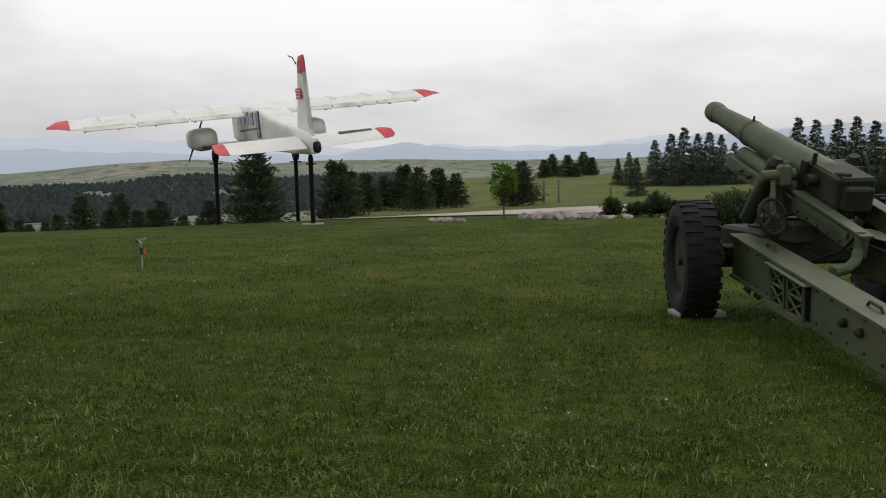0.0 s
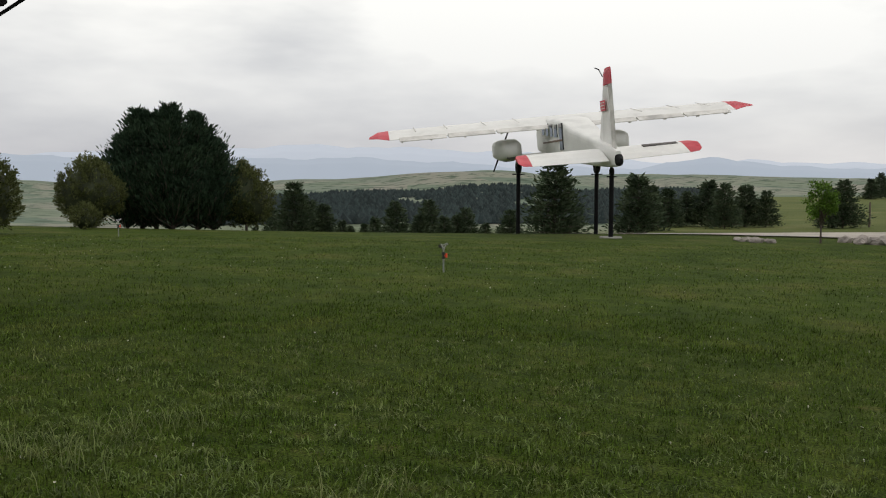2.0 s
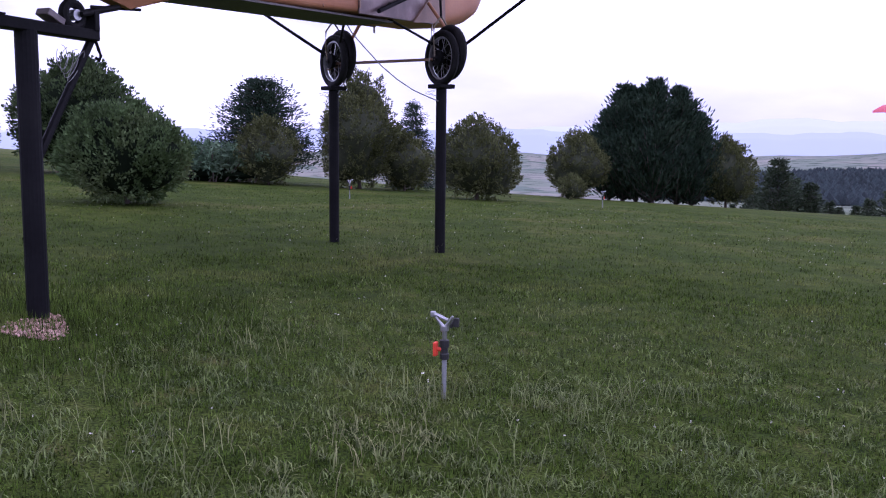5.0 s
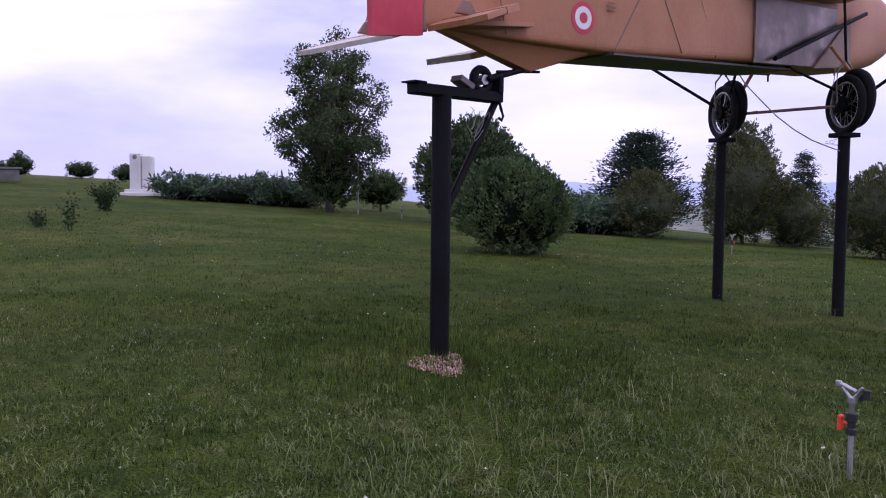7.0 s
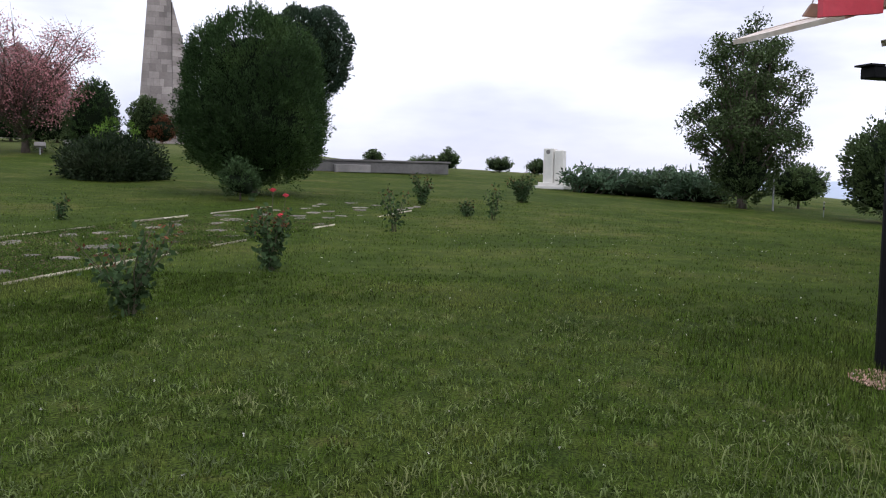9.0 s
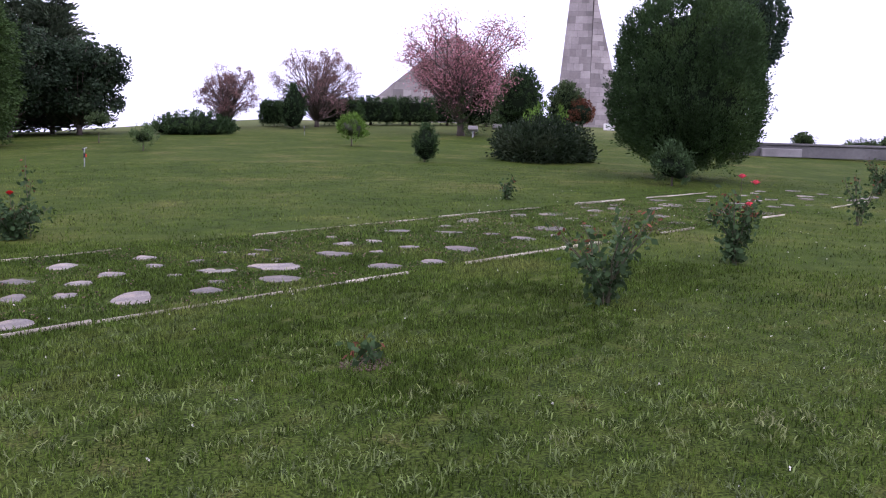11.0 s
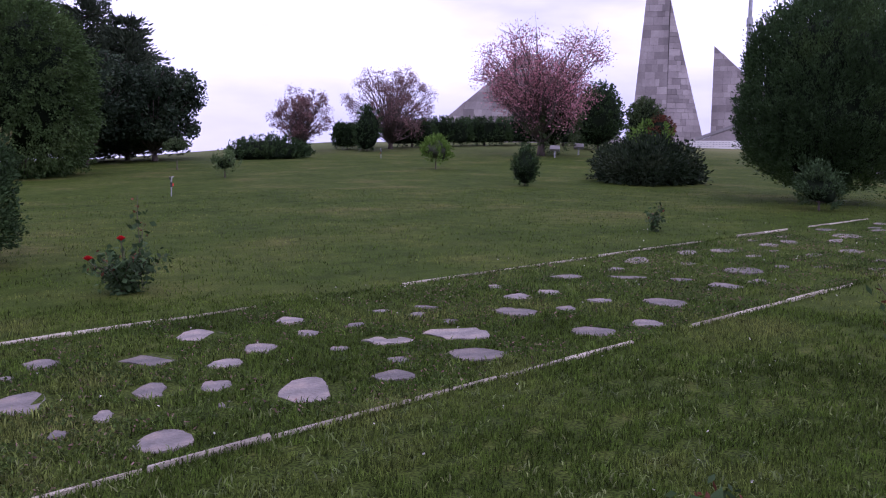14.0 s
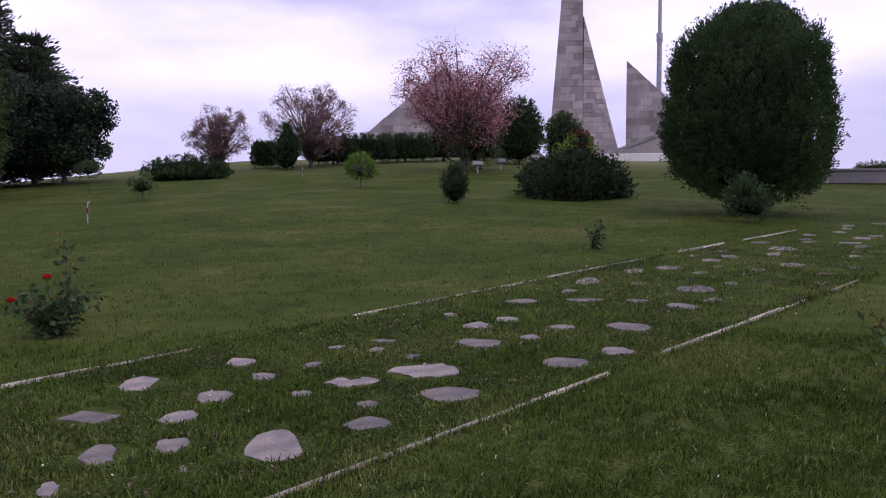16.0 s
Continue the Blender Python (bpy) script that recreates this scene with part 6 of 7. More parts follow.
bush("lollipop_tree", (-20.58, -32.06), 0.75, 1.1, "little round-headed tree on a thin stem", "tree", "broad", "egg", 900, 0.1, 0.25, 17, lift=0.65, density=0.7)
bush("shrub", (-18.47, -26.28), 0.75, 0.8, "small open pale-leaved shrub in the lawn", "shrub", "box", "egg", 900, 0.09, 0.35, 18, lift=0.12, density=0.6)
bush("thuja", (-15.3, -33.2), 4.4, 6.0, "tall broad green thuja with a rounded top", "thuja", "thuja_light", "bullet", 44000, 0.17, 0.1, 19, lumps=110, wide=0.18, rise=-0.25, twig=1.7, per=40, density=0.74, aspect=0.4)
bush("box_hedge", (-4.95, -13.65), 1.7, 1.55, "square clipped hedge block with yellowish young tips", "hedge", "thuja", "box", 18000, 0.085, 0.03, 20, lumps=60, wide=0.25, turn=25, tips="young_tip", density=0.78)
bush("hedge", (-28.64, -36.31), 4.0, 0.95, "low dark spreading hedge on the crest", "hedge", "thuja", "dome", 4000, 0.18, 0.15, 22, y_scale=0.5, turn=-40)
for k, (bear, dist, w, h) in enumerate([(131.0, 52, 3.0, 1.5), (128.9, 53, 3.6, 1.6), (126.3, 54, 3.6, 1.6), (123.8, 55, 3.6, 1.7), (135.2, 50, 1.6, 1.3), (121.2, 55, 3.2, 1.7)]):
    bx, by = polar(bear, dist)
    bush("hedge", (bx, by), w, h, "clipped dark green hedge before the monument", "hedge", "thuja", "box", 4000, 0.17, 0.08, 23 + k, y_scale=0.5, turn=bear, group="hedges before the monument")
bush("shrub", polar(118.9, 51), 2.7, 3.6, "tall dark green clipped shrub by the monument", "shrub", "thuja", "egg", 5000, 0.2, 0.12, 30)
bush("shrub", polar(116.1, 60), 2.3, 2.9, "round green shrub before the spire", "shrub", "broad", "egg", 3500, 0.2, 0.15, 31)
bush("shrub", polar(115.1, 59), 1.7, 1.9, "dark purple-leaved round shrub", "shrub", "rust", "egg", 1600, 0.16, 0.15, 32)
broadleaf("blossom_tree", polar(122.5, 44.8), 10.0, 6.5, "spreading tree in pink blossom with brown twigs", "blossom", 33, 170, 90, 0.14, 0.12, 0.2, outline="vase", second="twigleaf", share=0.35, clump_r=0.09, category="tree")
bush("shrub", polar(121.6, 45), 2.6, 3.2, "dark leafy undergrowth at the foot of the blossom tree", "shrub", "broad", "flame", 2500, 0.16, 0.3, 34, density=0.6)
broadleaf("bare_tree", polar(138.2, 48), 4.0, 3.7, "small tree with thin brownish spring leaves", "twigleaf", 35, 130, 60, 0.11, 0.08, 0.11, outline="round", clump_r=0.09)
broadleaf("bare_tree", polar(132.4, 50), 6.0, 5.0, "small branching tree with sparse brownish spring leaves", "twigleaf", 36, 170, 60, 0.11, 0.06, 0.14, outline="round", clump_r=0.08)
bush("shrub", polar(133.9, 48), 1.5, 2.4, "dark green upright shrub among bare trees", "shrub", "thuja", "flame", 1500, 0.17, 0.15, 37)
bush("pine_tree", (-39.6, -13.4), 4.0, 7.6, "tall dark dense pine behind the big thuja", "tree", "spruce", "egg", 16000, 0.17, 0.2, 38, lift=2.9, lumps=50, wide=0.3, density=0.75)
for k, (bx, by, w, h) in enumerate([(-17.5, -41.5, 6.0, 9.5), (-21.5, -47.0, 7.0, 10.0), (-12.5, -43.0, 6.5, 10.5), (-19.0, -44, 5.5, 8.2), (-23.8, -44.8, 5.0, 9.2), (-25.2, -43.2, 4.5, 7.0)]):
    conifer("pine_tree", (bx, by), w, h, "dark spreading pine at the edge of the lawn", "pine", 40 + k, 19, 10, 110, 0.3, 0.02, 0.55, 0.03, up=0.2, ragged=0.32, group="pines at the edge", top_w=0.15, budget=26000)

for bx, by, w, h, sd in ((-24.7, -40.0, 5.2, 5.0, 240), (-21.6, -40.6, 5.2, 5.9, 241), (-18.6, -40.2, 4.8, 6.4, 242)):
    broadleaf("broadleaf_tree", (bx, by), w, h, "dark leafy tree with a rounded lobed crown", "dark_broad", sd, 120, 120, 0.24, 0.07, 0.14, clump_r=0.13, group="dark trees at the edge")
for bear, dist, w, h, sh in ((99.7, 50, 1.1, 1.6, "flame"), (96.3, 52, 1.5, 1.3, "egg"), (104.5, 48, 0.9, 1.2, "flame"), (101.0, 55, 2.2, 0.9, "egg"), (93.8, 52, 1.2, 1.2, "flame")):
    x, y = -math.sin(radians(bear)) * dist, math.cos(radians(bear)) * dist
    bush("shrub", (x, y), w, h * 0.62, "small dark shrub on the far side of the crest", "shrub", "broad", sh, 1200, 0.14, 0.25, int(bear * 10), group="shrubs on the crest")
b = rod(bmesh.new(), (0, 0, -0.2), (0, 0, 1.8), 0.03, 0.025, 8)
o = part("metal_pole", b, "grey_steel")
o.matrix_basis = pose(-31.0, 5.75, land(-31.0, 5.75))
tagged(o, "thin greenish metal pole beside a tall tree", "pole")

# along the western and northern rim
broadleaf("poplar", (-31.4, 4.8), 5.2, 6.9, "tall leafy broad-leaved tree with an open uneven crown", "broad", 50, 170, 120, 0.14, 0.03, 0.16, outline="column", clump_r=0.09)
bush("undergrowth", (-31.2, 4.8), 2.0, 2.6, "dark leafy undergrowth round the foot of a tall tree", "shrub", "broad", "flame", 3500, 0.15, 0.25, 151, density=0.7)
bush("box_bush", (-34.97, 7.42), 2.0, 1.65, "bright green clipped bush on short bare stems", "shrub", "box", "egg", 3000, 0.13, 0.2, 51, lift=0.22)
juniper("spreading_juniper", (-35.4, 1.2), 5.4, 2.6, 0.88, "wide spreading dark green juniper on the crest", 52, turn=80)
juniper("spreading_juniper", (-26.2, 12.6), 4.2, 2.4, 1.05, "wide spreading dark green juniper at the rim of the lawn", 53, turn=60)
juniper("spreading_juniper", (-34.6, 3.6), 3.0, 2.2, 0.8, "spreading dark green juniper beside a tall tree", 54, turn=80)
bush("tree", (-27.57, 8.92), 3.5, 3.5, "rounded dark green tree behind a bush", "tree", "broad", "flame", 9000, 0.17, 0.16, 55)
bush("round_bush", (-15.91, 5.98), 2.1, 1.72, "round leafy green bush standing in the lawn", "shrub", "box", "egg", 9000, 0.11, 0.12, 56, lumps=80, wide=0.22)
conifer("cedar", (-27.5, 15.0), 3.0, 3.5, "ragged dark cedar at the rim of the lawn", "spruce", 57, 22, 9, 130, 0.14, 0.0, 0.5, 0.08, up=0.15, ragged=0.5, top_w=0.15)
bush("thuja", (-25.0, 13.9), 1.9, 2.0, "olive-green rounded thuja at the rim of the lawn", "thuja", "thuja_gold", "flame", 5000, 0.13, 0.16, 58, group="thujas along the rim", core="core_gold")
bush("thuja", (-24.4, 17.0), 2.5, 3.7, "tall tapering olive-green thuja at the rim", "thuja", "thuja_gold", "flame", 8000, 0.15, 0.2, 59, group="thujas along the rim", core="core_gold")
bush("thuja", (-24.0, 18.6), 1.6, 1.9, "small olive-green thuja at the rim", "thuja", "thuja_gold", "flame", 3500, 0.14, 0.2, 60, group="thujas along the rim", core="core_gold")
conifer("spruce", (-25.6, 20.2), 2.4, 3.3, "bluish young spruce behind the bushes", "spruce", 61, 17, 9, 70, 0.12, 0.1, 0.8)
bush("thuja", (-18.87, 17.3), 2.25, 2.2, "big rounded olive-green thuja on the lawn's edge", "thuja", "thuja_gold", "egg", 9000, 0.12, 0.14, 62, group="thujas along the rim", core="core_gold")
bush("thuja", (-24.6, 28.3), 2.5, 2.8, "olive-green thuja with an uneven top", "thuja", "thuja_gold", "flame", 7000, 0.15, 0.2, 63, group="thujas along the rim", core="core_gold")
bush("thuja", (-22.0, 25.0), 0.9, 0.8, "small low thuja in the gap", "thuja", "thuja_gold", "egg", 1500, 0.13, 0.2, 64, group="thujas along the rim", core="core_gold")
for k, (dx, dy, h) in enumerate(((0, 0, 5.2), (-1.3, -0.8, 5.1), (1.2, 0.8, 5.0), (0.5, -0.5, 5.3), (-0.6, -0.5, 4.9), (-1.9, -1.3, 4.0), (1.9, 1.3, 4.0))):
    conifer("spruce", (-23.8 + dx * 0.78, 32.2 + dy * 0.78), 3.2 if k < 5 else 2.6, h, "dense dark spruce with pointed leader, standing in a clump", "spruce", 65 + k, 25, 11, 60, 0.24, -0.3, 0.8, 0.01, up=0.5, ragged=0.45, group="clump of dark spruces", top_w=0.06)
bush("thuja", (-21.2, 34.1), 2.3, 2.95, "egg-shaped olive-green thuja beside dark spruces", "thuja", "thuja_gold", "flame", 7000, 0.15, 0.12, 69, group="thujas along the rim", core="core_gold")

# beyond the lawn: pines on the slope
g = np.random.default_rng(77)
base_pine = conifer("pine_tree", (-11.3, 53.0), 3.9, 5.3, "dark bushy pine on the slope below the lawn", "pine", 80, 16, 9, 34, 0.42, 0.05, 0.75, 0.05, up=0.1, ragged=0.35, group="pines beyond the lawn", top_w=0.12, budget=5000)
second_pine = conifer("pine_tree", (-6.4, 54.0), 2.9, 4.0, "dark bushy pine on the slope below the lawn", "pine", 81, 15, 9, 30, 0.38, 0.05, 0.8, 0.05, up=0.1, ragged=0.35, group="pines beyond the lawn", top_w=0.12, budget=5000)


def plant(first, bearing, dist, s, turn):
    x, y = -math.sin(radians(bearing)) * dist, math.cos(radians(bearing)) * dist
    o = copy_thing(first, pose(x, y, land(x, y), 0, 0, turn))
    o.scale = (s, s, s * g.uniform(0.92, 1.1))
    return o


for k, b in enumerate([5.9, 4.9, 3.8, 2.5, 1.5, 0.3, -0.9, -4.6, -5.2]):
    plant(second_pine if k % 2 else base_pine, b, 60 + 5 * g.random(), (0.78 if k % 2 else 0.6) * g.uniform(0.75, 1.12), 50 * k)
for k in range(20):
    b = 15.0 + k * 0.85 + g.uniform(-0.3, 0.3)
    plant(second_pine if k % 3 else base_pine, b, g.uniform(62, 80), g.uniform(0.36, 0.75), 70 * k)
plant(base_pine, 28.9, 50, 0.62, 10)
plant(second_pine, 27.0, 50, 0.55, 90)
for k in range(7):
    plant(base_pine if k % 2 else second_pine, -6.6 - 0.5 * k, 170 + 12 * g.random(), g.uniform(0.6, 1.0), 33 * k)
tall = conifer("fir_tree", (24.4, 88.7), 3.8, 6.0, "dark slender fir on the pasture", "spruce", 83, 22, 8, 44, 0.26, 0.25, 0.95, 0.03, ragged=0.18, top_w=0.01, group="firs on the pasture", budget=4500)
for b, dist, s in [(-11.3, 105, 0.42), (-12.0, 100, 0.5), (-13.6, 95, 0.68), (-14.6, 97, 0.8), (-16.2, 98, 0.72), (-16.9, 90, 0.78), (-17.6, 94, 0.65), (-18.4, 90, 0.6), (-22.0, 95, 0.85), (-23.0, 90, 0.8), (-24.2, 90, 0.8), (-25.2, 88, 0.8), (-26.2, 92, 0.85), (-27.3, 88, 0.8), (-12.5, 68, 0.4)]:
    plant(tall, b, dist, s * 1.2, 400 * s)
broadleaf("young_tree", (2.14, 29.71), 1.25, 2.1, "slender young tree with fresh green leaves", "fresh", 84, 26, 75, 0.12, 0.3, 0.035, clump_r=0.17)
for k, (bx, by, w, h) in enumerate([(5.78, 29.46, 0.6, 0.55), (6.71, 29.92, 0.55, 0.38), (7.4, 29.6, 0.95, 0.68), (6.6, 19.8, 1.2, 0.95), (8.2, 22.5, 1.5, 0.9), (9.6, 23.5, 1.6, 1.1), (10.8, 21.0, 1.8, 1.4)]):
    bush("shrub", (bx, by), w, h, "small dark green shrub by the gravel", "shrub", "broad" if k % 2 else "thuja", "egg", 1500, 0.1, 0.2, 90 + k, group="shrubs by the gravel")

# far forest on the valley side, too many to count
n = 9000
bb, rr = g.uniform(2, 36, n), 800 + 1250 * g.random(n)
keep = (np.sin(bb * 0.8) + np.sin(rr / 140.0) * 0.7 + g.normal(size=n) * 0.5) > -0.9
bb, rr = np.radians(bb[keep]), rr[keep]
cx, cy = -np.sin(bb) * rr, np.cos(bb) * rr
cz = land_height(cx, cy)
hh, ww = g.uniform(7, 13, len(cx)), g.uniform(5.0, 9.0, len(cx))
V, F = [], []
for k in range(5):
    a = 2 * math.pi * k / 5
    V.append(np.stack([cx + ww * np.cos(a), cy + ww * np.sin(a), cz + hh * 0.15 * g.random(len(cx))], 1))
V.append(np.stack([cx + g.normal(size=len(cx)), cy, cz + hh], 1))
n = len(cx)
V = np.stack(V, 1).reshape(-1, 3)
i = np.arange(n)[:, None] * 6
F = np.concatenate([np.concatenate([i + k, i + (k + 1) % 5, i + 5], 1) for k in range(5)])
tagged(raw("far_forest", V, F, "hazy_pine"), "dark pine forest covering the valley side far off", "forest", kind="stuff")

# ---- gravel track, rocks and posts beyond the lawn ----
xs = np.linspace(-9, 34, 90)
ym = 40.0 - 0.06 * np.maximum(xs - 8, 0) + 0.05 * np.maximum(-xs, 0)
wd = np.interp(xs, [-9, -2, 3, 10, 34], [0.5, 2.0, 5.5, 7.5, 8.0])
cols = np.linspace(-1, 1, 7)
V = np.stack([np.stack([xs + 0 * c, ym + c * wd + 0.15 * np.sin(xs * 1.7 + c * 3), 0 * xs], 1) for c in cols], 1).reshape(-1, 3)
V[:, 2] = land_height(V[:, 0], V[:, 1]) + 0.05
i, k = np.arange(89)[:, None] * 7, np.arange(6)[None, :]
F = np.stack([i + k, i + 7 + k, i + 8 + k, i + 1 + k], -1).reshape(-1, 4)
tagged(raw("road", V, F, "gravel", smooth=True), "pale dusty gravel track below the lawn", "road", kind="structure")
g = np.random.default_rng(9)


def make_rock(x, y, s):
    b = bmesh.new()
    bmesh.ops.create_icosphere(b, subdivisions=2, radius=s)
    for v in b.verts:
        v.co = Vector((v.co.x * 1.3, v.co.y, v.co.z * 0.7)) * (1 + 0.55 * noise.noise(v.co * (1.6 / s) + Vector((x, y, 0))))
    o = part("rock", b, "rock")
    o.matrix_basis = pose(x, y, land(x, y) + s * 0.3, 0, 0, g.uniform(0, 360))
    tagged(o, "pale rough rock lying beside the gravel", "rock", "rocks beside the gravel")


for k in range(70):
    cx = [0.2, 3.75, 4.6, 5.6, 7.8][k % 5]
    make_rock(cx + g.normal() * 0.55, 29.8 + g.normal() * 0.8, g.uniform(0.06, 0.16) if k % 5 != 1 else g.uniform(0.12, 0.28))
for x, y in ((7.2, 62.0), (8.3, 62.5)):
    b = rod(bmesh.new(), (0, 0, -0.2), (0, 0, 1.6), 0.07, 0.06, 8)
    o = part("field_post", b, "wood_post")
    o.matrix_basis = pose(x, y, land(x, y))
    tagged(o, "weathered wooden post in the pasture", "post", "posts in the pasture")
b = rod(bmesh.new(), (0, 0, -0.1), (0, 0, 1.0), 0.05, 0.04, 8)
o = part("marker_post", b, "fresh")
o.matrix_basis = pose(6.4, 33.0, land(6.4, 33.0))
tagged(o, "short yellowish marker post by the gravel", "post")


# ---- the monument ----
def stone_face(root, outline, m, rows, length, seed, proud=0.05, slant=0.0):
    """Ashlar on one flat face: courses of stones of uneven length, cut off at the outline; each stone a piece of its own."""
    g = np.random.default_rng(seed)
    zs = [p[1] for p in outline]
    z0, z1 = min(zs), max(zs)

    def span(z):
        hits = []
        k = len(outline)
        for i in range(k):
            (xa, za), (xb, zb) = outline[i], outline[(i + 1) % k]
            if (za - z) * (zb - z) < 0:
                hits.append(xa + (xb - xa) * (z - za) / (zb - za))
        return (min(hits), max(hits)) if len(hits) > 1 else None
    z = z0
    while z < z1 - 0.05:
        hgt = min(rows * g.uniform(0.7, 1.25), z1 - z)
        lo, hi = span(z + 0.01), span(z + hgt - 0.01)
        if lo and hi:
            x, end = lo[0], lo[1]
            while x < end - 0.05:
                L = min(length * g.uniform(0.5, 1.5), end - x)
                if end - x - L < 0.25:
                    L = end - x
                xa, xb = x + 0.01, x + L - 0.01
                ta, tb = max(xa, hi[0] + 0.01), min(xb, hi[1] - 0.01)
                xa, xb = max(xa, lo[0] + 0.01), min(xb, lo[1] - 0.01)
                if tb > ta - 0.3 and xb - xa > 0.06:
                    if tb < ta:
                        ta = tb = (ta + tb) / 2
                    p = proud * g.uniform(0.6, 1.3)
                    b = bmesh.new()
                    lowf = [(xa, 0, z + 0.01), (xb, 0, z + 0.01), (tb, 0, z + hgt - 0.01), (ta, 0, z + hgt - 0.01)]
                    back = [b.verts.new(q) for q in lowf]
                    front = [b.verts.new((q[0], -p, q[2])) for q in lowf]
                    b.faces.new(front)
                    for i in range(4):
                        b.faces.new((back[i], back[(i + 1) % 4], front[(i + 1) % 4], front[i]))
                    o = part("stone", b, "stone", root)
                    o.matrix_basis = m
                x += L
        z += hgt


mon = thing("monument", pose(*polar(115.95, 69), land(*polar(115.95, 69)) - 0.1, 0, 0, 115.95), "tall tapering stone-clad spire with a triangular wing wall", "monument")
# seen from the lawn x runs to the right, y away
H = 29.0
spire = [(-1.35, 0.0), (1.35, 0.0), (1.14, H), (0.95, H)]
b = bmesh.new()
sec = lambda z, xa, xb, d: [(xa, 0.06, z), (xb, 0.06, z), (xb - 0.02, d, z), (xa + 0.02, d, z)]
loft(b, [sec(0, -1.35, 1.35, 3.4), sec(H, 0.95, 1.14, 0.9)])
part("spire_core", b, "joint", mon)
stone_face(mon, spire, pose(0, 0.06, 0), 0.5, 0.65, 1, 0.025)
wing = [(0.0, 0.0), (3.1, 0.0), (0.0, 11.0)]
wm = pose(1.33, 0.07, 0, 0, 0, 16)
b = plate(bmesh.new(), wing, 0.6, wm @ Matrix.Translation((0, 0.34, 0)) @ pose(0, 0, 0, 90, 0, 0))
part("wing_wall", b, "joint", mon)
stone_face(mon, wing, wm, 0.42, 0.6, 2)

mon2 = thing("monument_wall", pose(*polar(112.13, 72), land(*polar(112.13, 72)) - 0.1, 0, 0, 112.1), "stone-clad triangular wall standing beside the spire", "monument", "triangular walls of the monument")
sail = [(0.0, 0.0), (8.5, 0.0), (0.0, 8.0)]
b = plate(bmesh.new(), sail, 0.7, Matrix.Translation((0, 0.42, 0)) @ pose(0, 0, 0, 90, 0, 0))
part("wall_core", b, "joint", mon2)
stone_face(mon2, sail, pose(0, 0.06, 0), 0.5, 0.7, 3, 0.03)

mon3 = thing("monument_wall", pose(*polar(123.6, 66), land(*polar(123.6, 66)) - 0.1, 0, 0, 124.0), "broad stone-clad triangular wall behind the blossom tree", "monument", "triangular walls of the monument")
tri = [(-8.4, 0.0), (7.6, 0.0), (-0.1, 6.9)]
b = plate(bmesh.new(), tri, 0.8, Matrix.Translation((0, 0.47, 0)) @ pose(0, 0, 0, 90, 0, 0))
part("wall_core", b, "joint", mon3)
stone_face(mon3, tri, pose(0, 0.06, 0), 0.6, 0.9, 4, 0.03)

ramp_x, ramp_y = polar(110.6, 66)
ramp = thing("sloping_parapet", pose(ramp_x, ramp_y, land(ramp_x, ramp_y), 0, 0, 111), "grey stone parapet sloping up beside steps", "parapet")
b = plate(bmesh.new(), [(-2.6, 0), (3.5, 0), (3.5, 2.6), (-2.6, 0.35)], 0.6, pose(0, 0, 0, 90, 0, 0))
part("parapet_wall", b, "stone", ramp)
b = plate(bmesh.new(), [(-2.75, 0.36), (3.5, 2.62), (3.5, 2.85), (-2.75, 0.58)], 0.8, pose(0, 0, 0, 90, 0, 0))
part("coping", b, "concrete", ramp)
sx, sy = polar(111.3, 56)
band = thing("white_plaque", pose(sx, sy, land(sx, sy), 0, 0, 111), "long low white marble plaque with rows of small marks", "plaque")
b = box(bmesh.new(), (0, 0, 0.2), (4.2, 0.4, 0.5), bevel=0.02)
part("slab", b, "marble", band)
for r in range(3):
    for k in range(22):
        if (k * 7 + r * 5) % 9:
            b = box(bmesh.new(), (-1.95 + 0.18 * k, -0.203, 0.1 + 0.13 * r), (0.08, 0.012, 0.03))
            part("mark", b, "concrete", band)
fx, fy = polar(110.13, 74)
pole = thing("flagpole", pose(fx, fy, land(fx, fy)), "tall grey metal flagpole beside the monument", "flagpole")
b = bmesh.new()
rod(b, (0, 0, -0.2), (0, 0, 10.0), 0.22, 0.2, 12)
rod(b, (0, 0, 10.0), (0, 0, 26.0), 0.16, 0.1, 12)
part("mast", b, "grey_steel", pole)
b = lathe(bmesh.new(), [(0.26, 9.6), (0.26, 10.3), (0.2, 10.35)], seg=12)
part("collar", b, "grey_steel", pole)

# marble stele, low walls, lamps
stx, sty = -36.41, -1.8
stele = thing("stele", pose(stx, sty, land(stx, sty), 0, 0, 70), "white marble stele with a folded top on a stepped base", "stele")
b = box(bmesh.new(), (0, 0, 0.06), (1.35, 1.1, 0.14), bevel=0.015)
part("base_step", b, "marble", stele)
b = box(bmesh.new(), (0, 0, 0.19), (1.1, 0.85, 0.14), bevel=0.015)
part("plinth", b, "marble", stele)
b = box(bmesh.new(), (-0.2, 0, 0.95), (0.42, 0.5, 1.4), bevel=0.02)
part("slab", b, "marble", stele)
b = box(bmesh.new(), (0.22, 0.02, 0.92), (0.4, 0.42, 1.33), bevel=0.05)
part("slab", b, "marble", stele, "rounded marble slab")
b = lathe(bmesh.new(), [(0.09, -0.004), (0.09, 0.004)], Matrix.Translation((-0.2, -0.255, 1.5)) @ pose(0, 0, 0, 90, 0, 0), 20)
part("medallion", b, "concrete", stele)
wx, wy = polar(104.2, 41, (-0.13, -0.18))
wall = thing("low_wall", pose(wx, wy, land(wx, wy), 0, 0, 118), "long low concrete wall with a coping on the crest", "wall")
b = box(bmesh.new(), (0, 0, 0.25), (7.0, 0.5, 0.5), bevel=0.02)
part("wall_body", b, "old_concrete", wall)
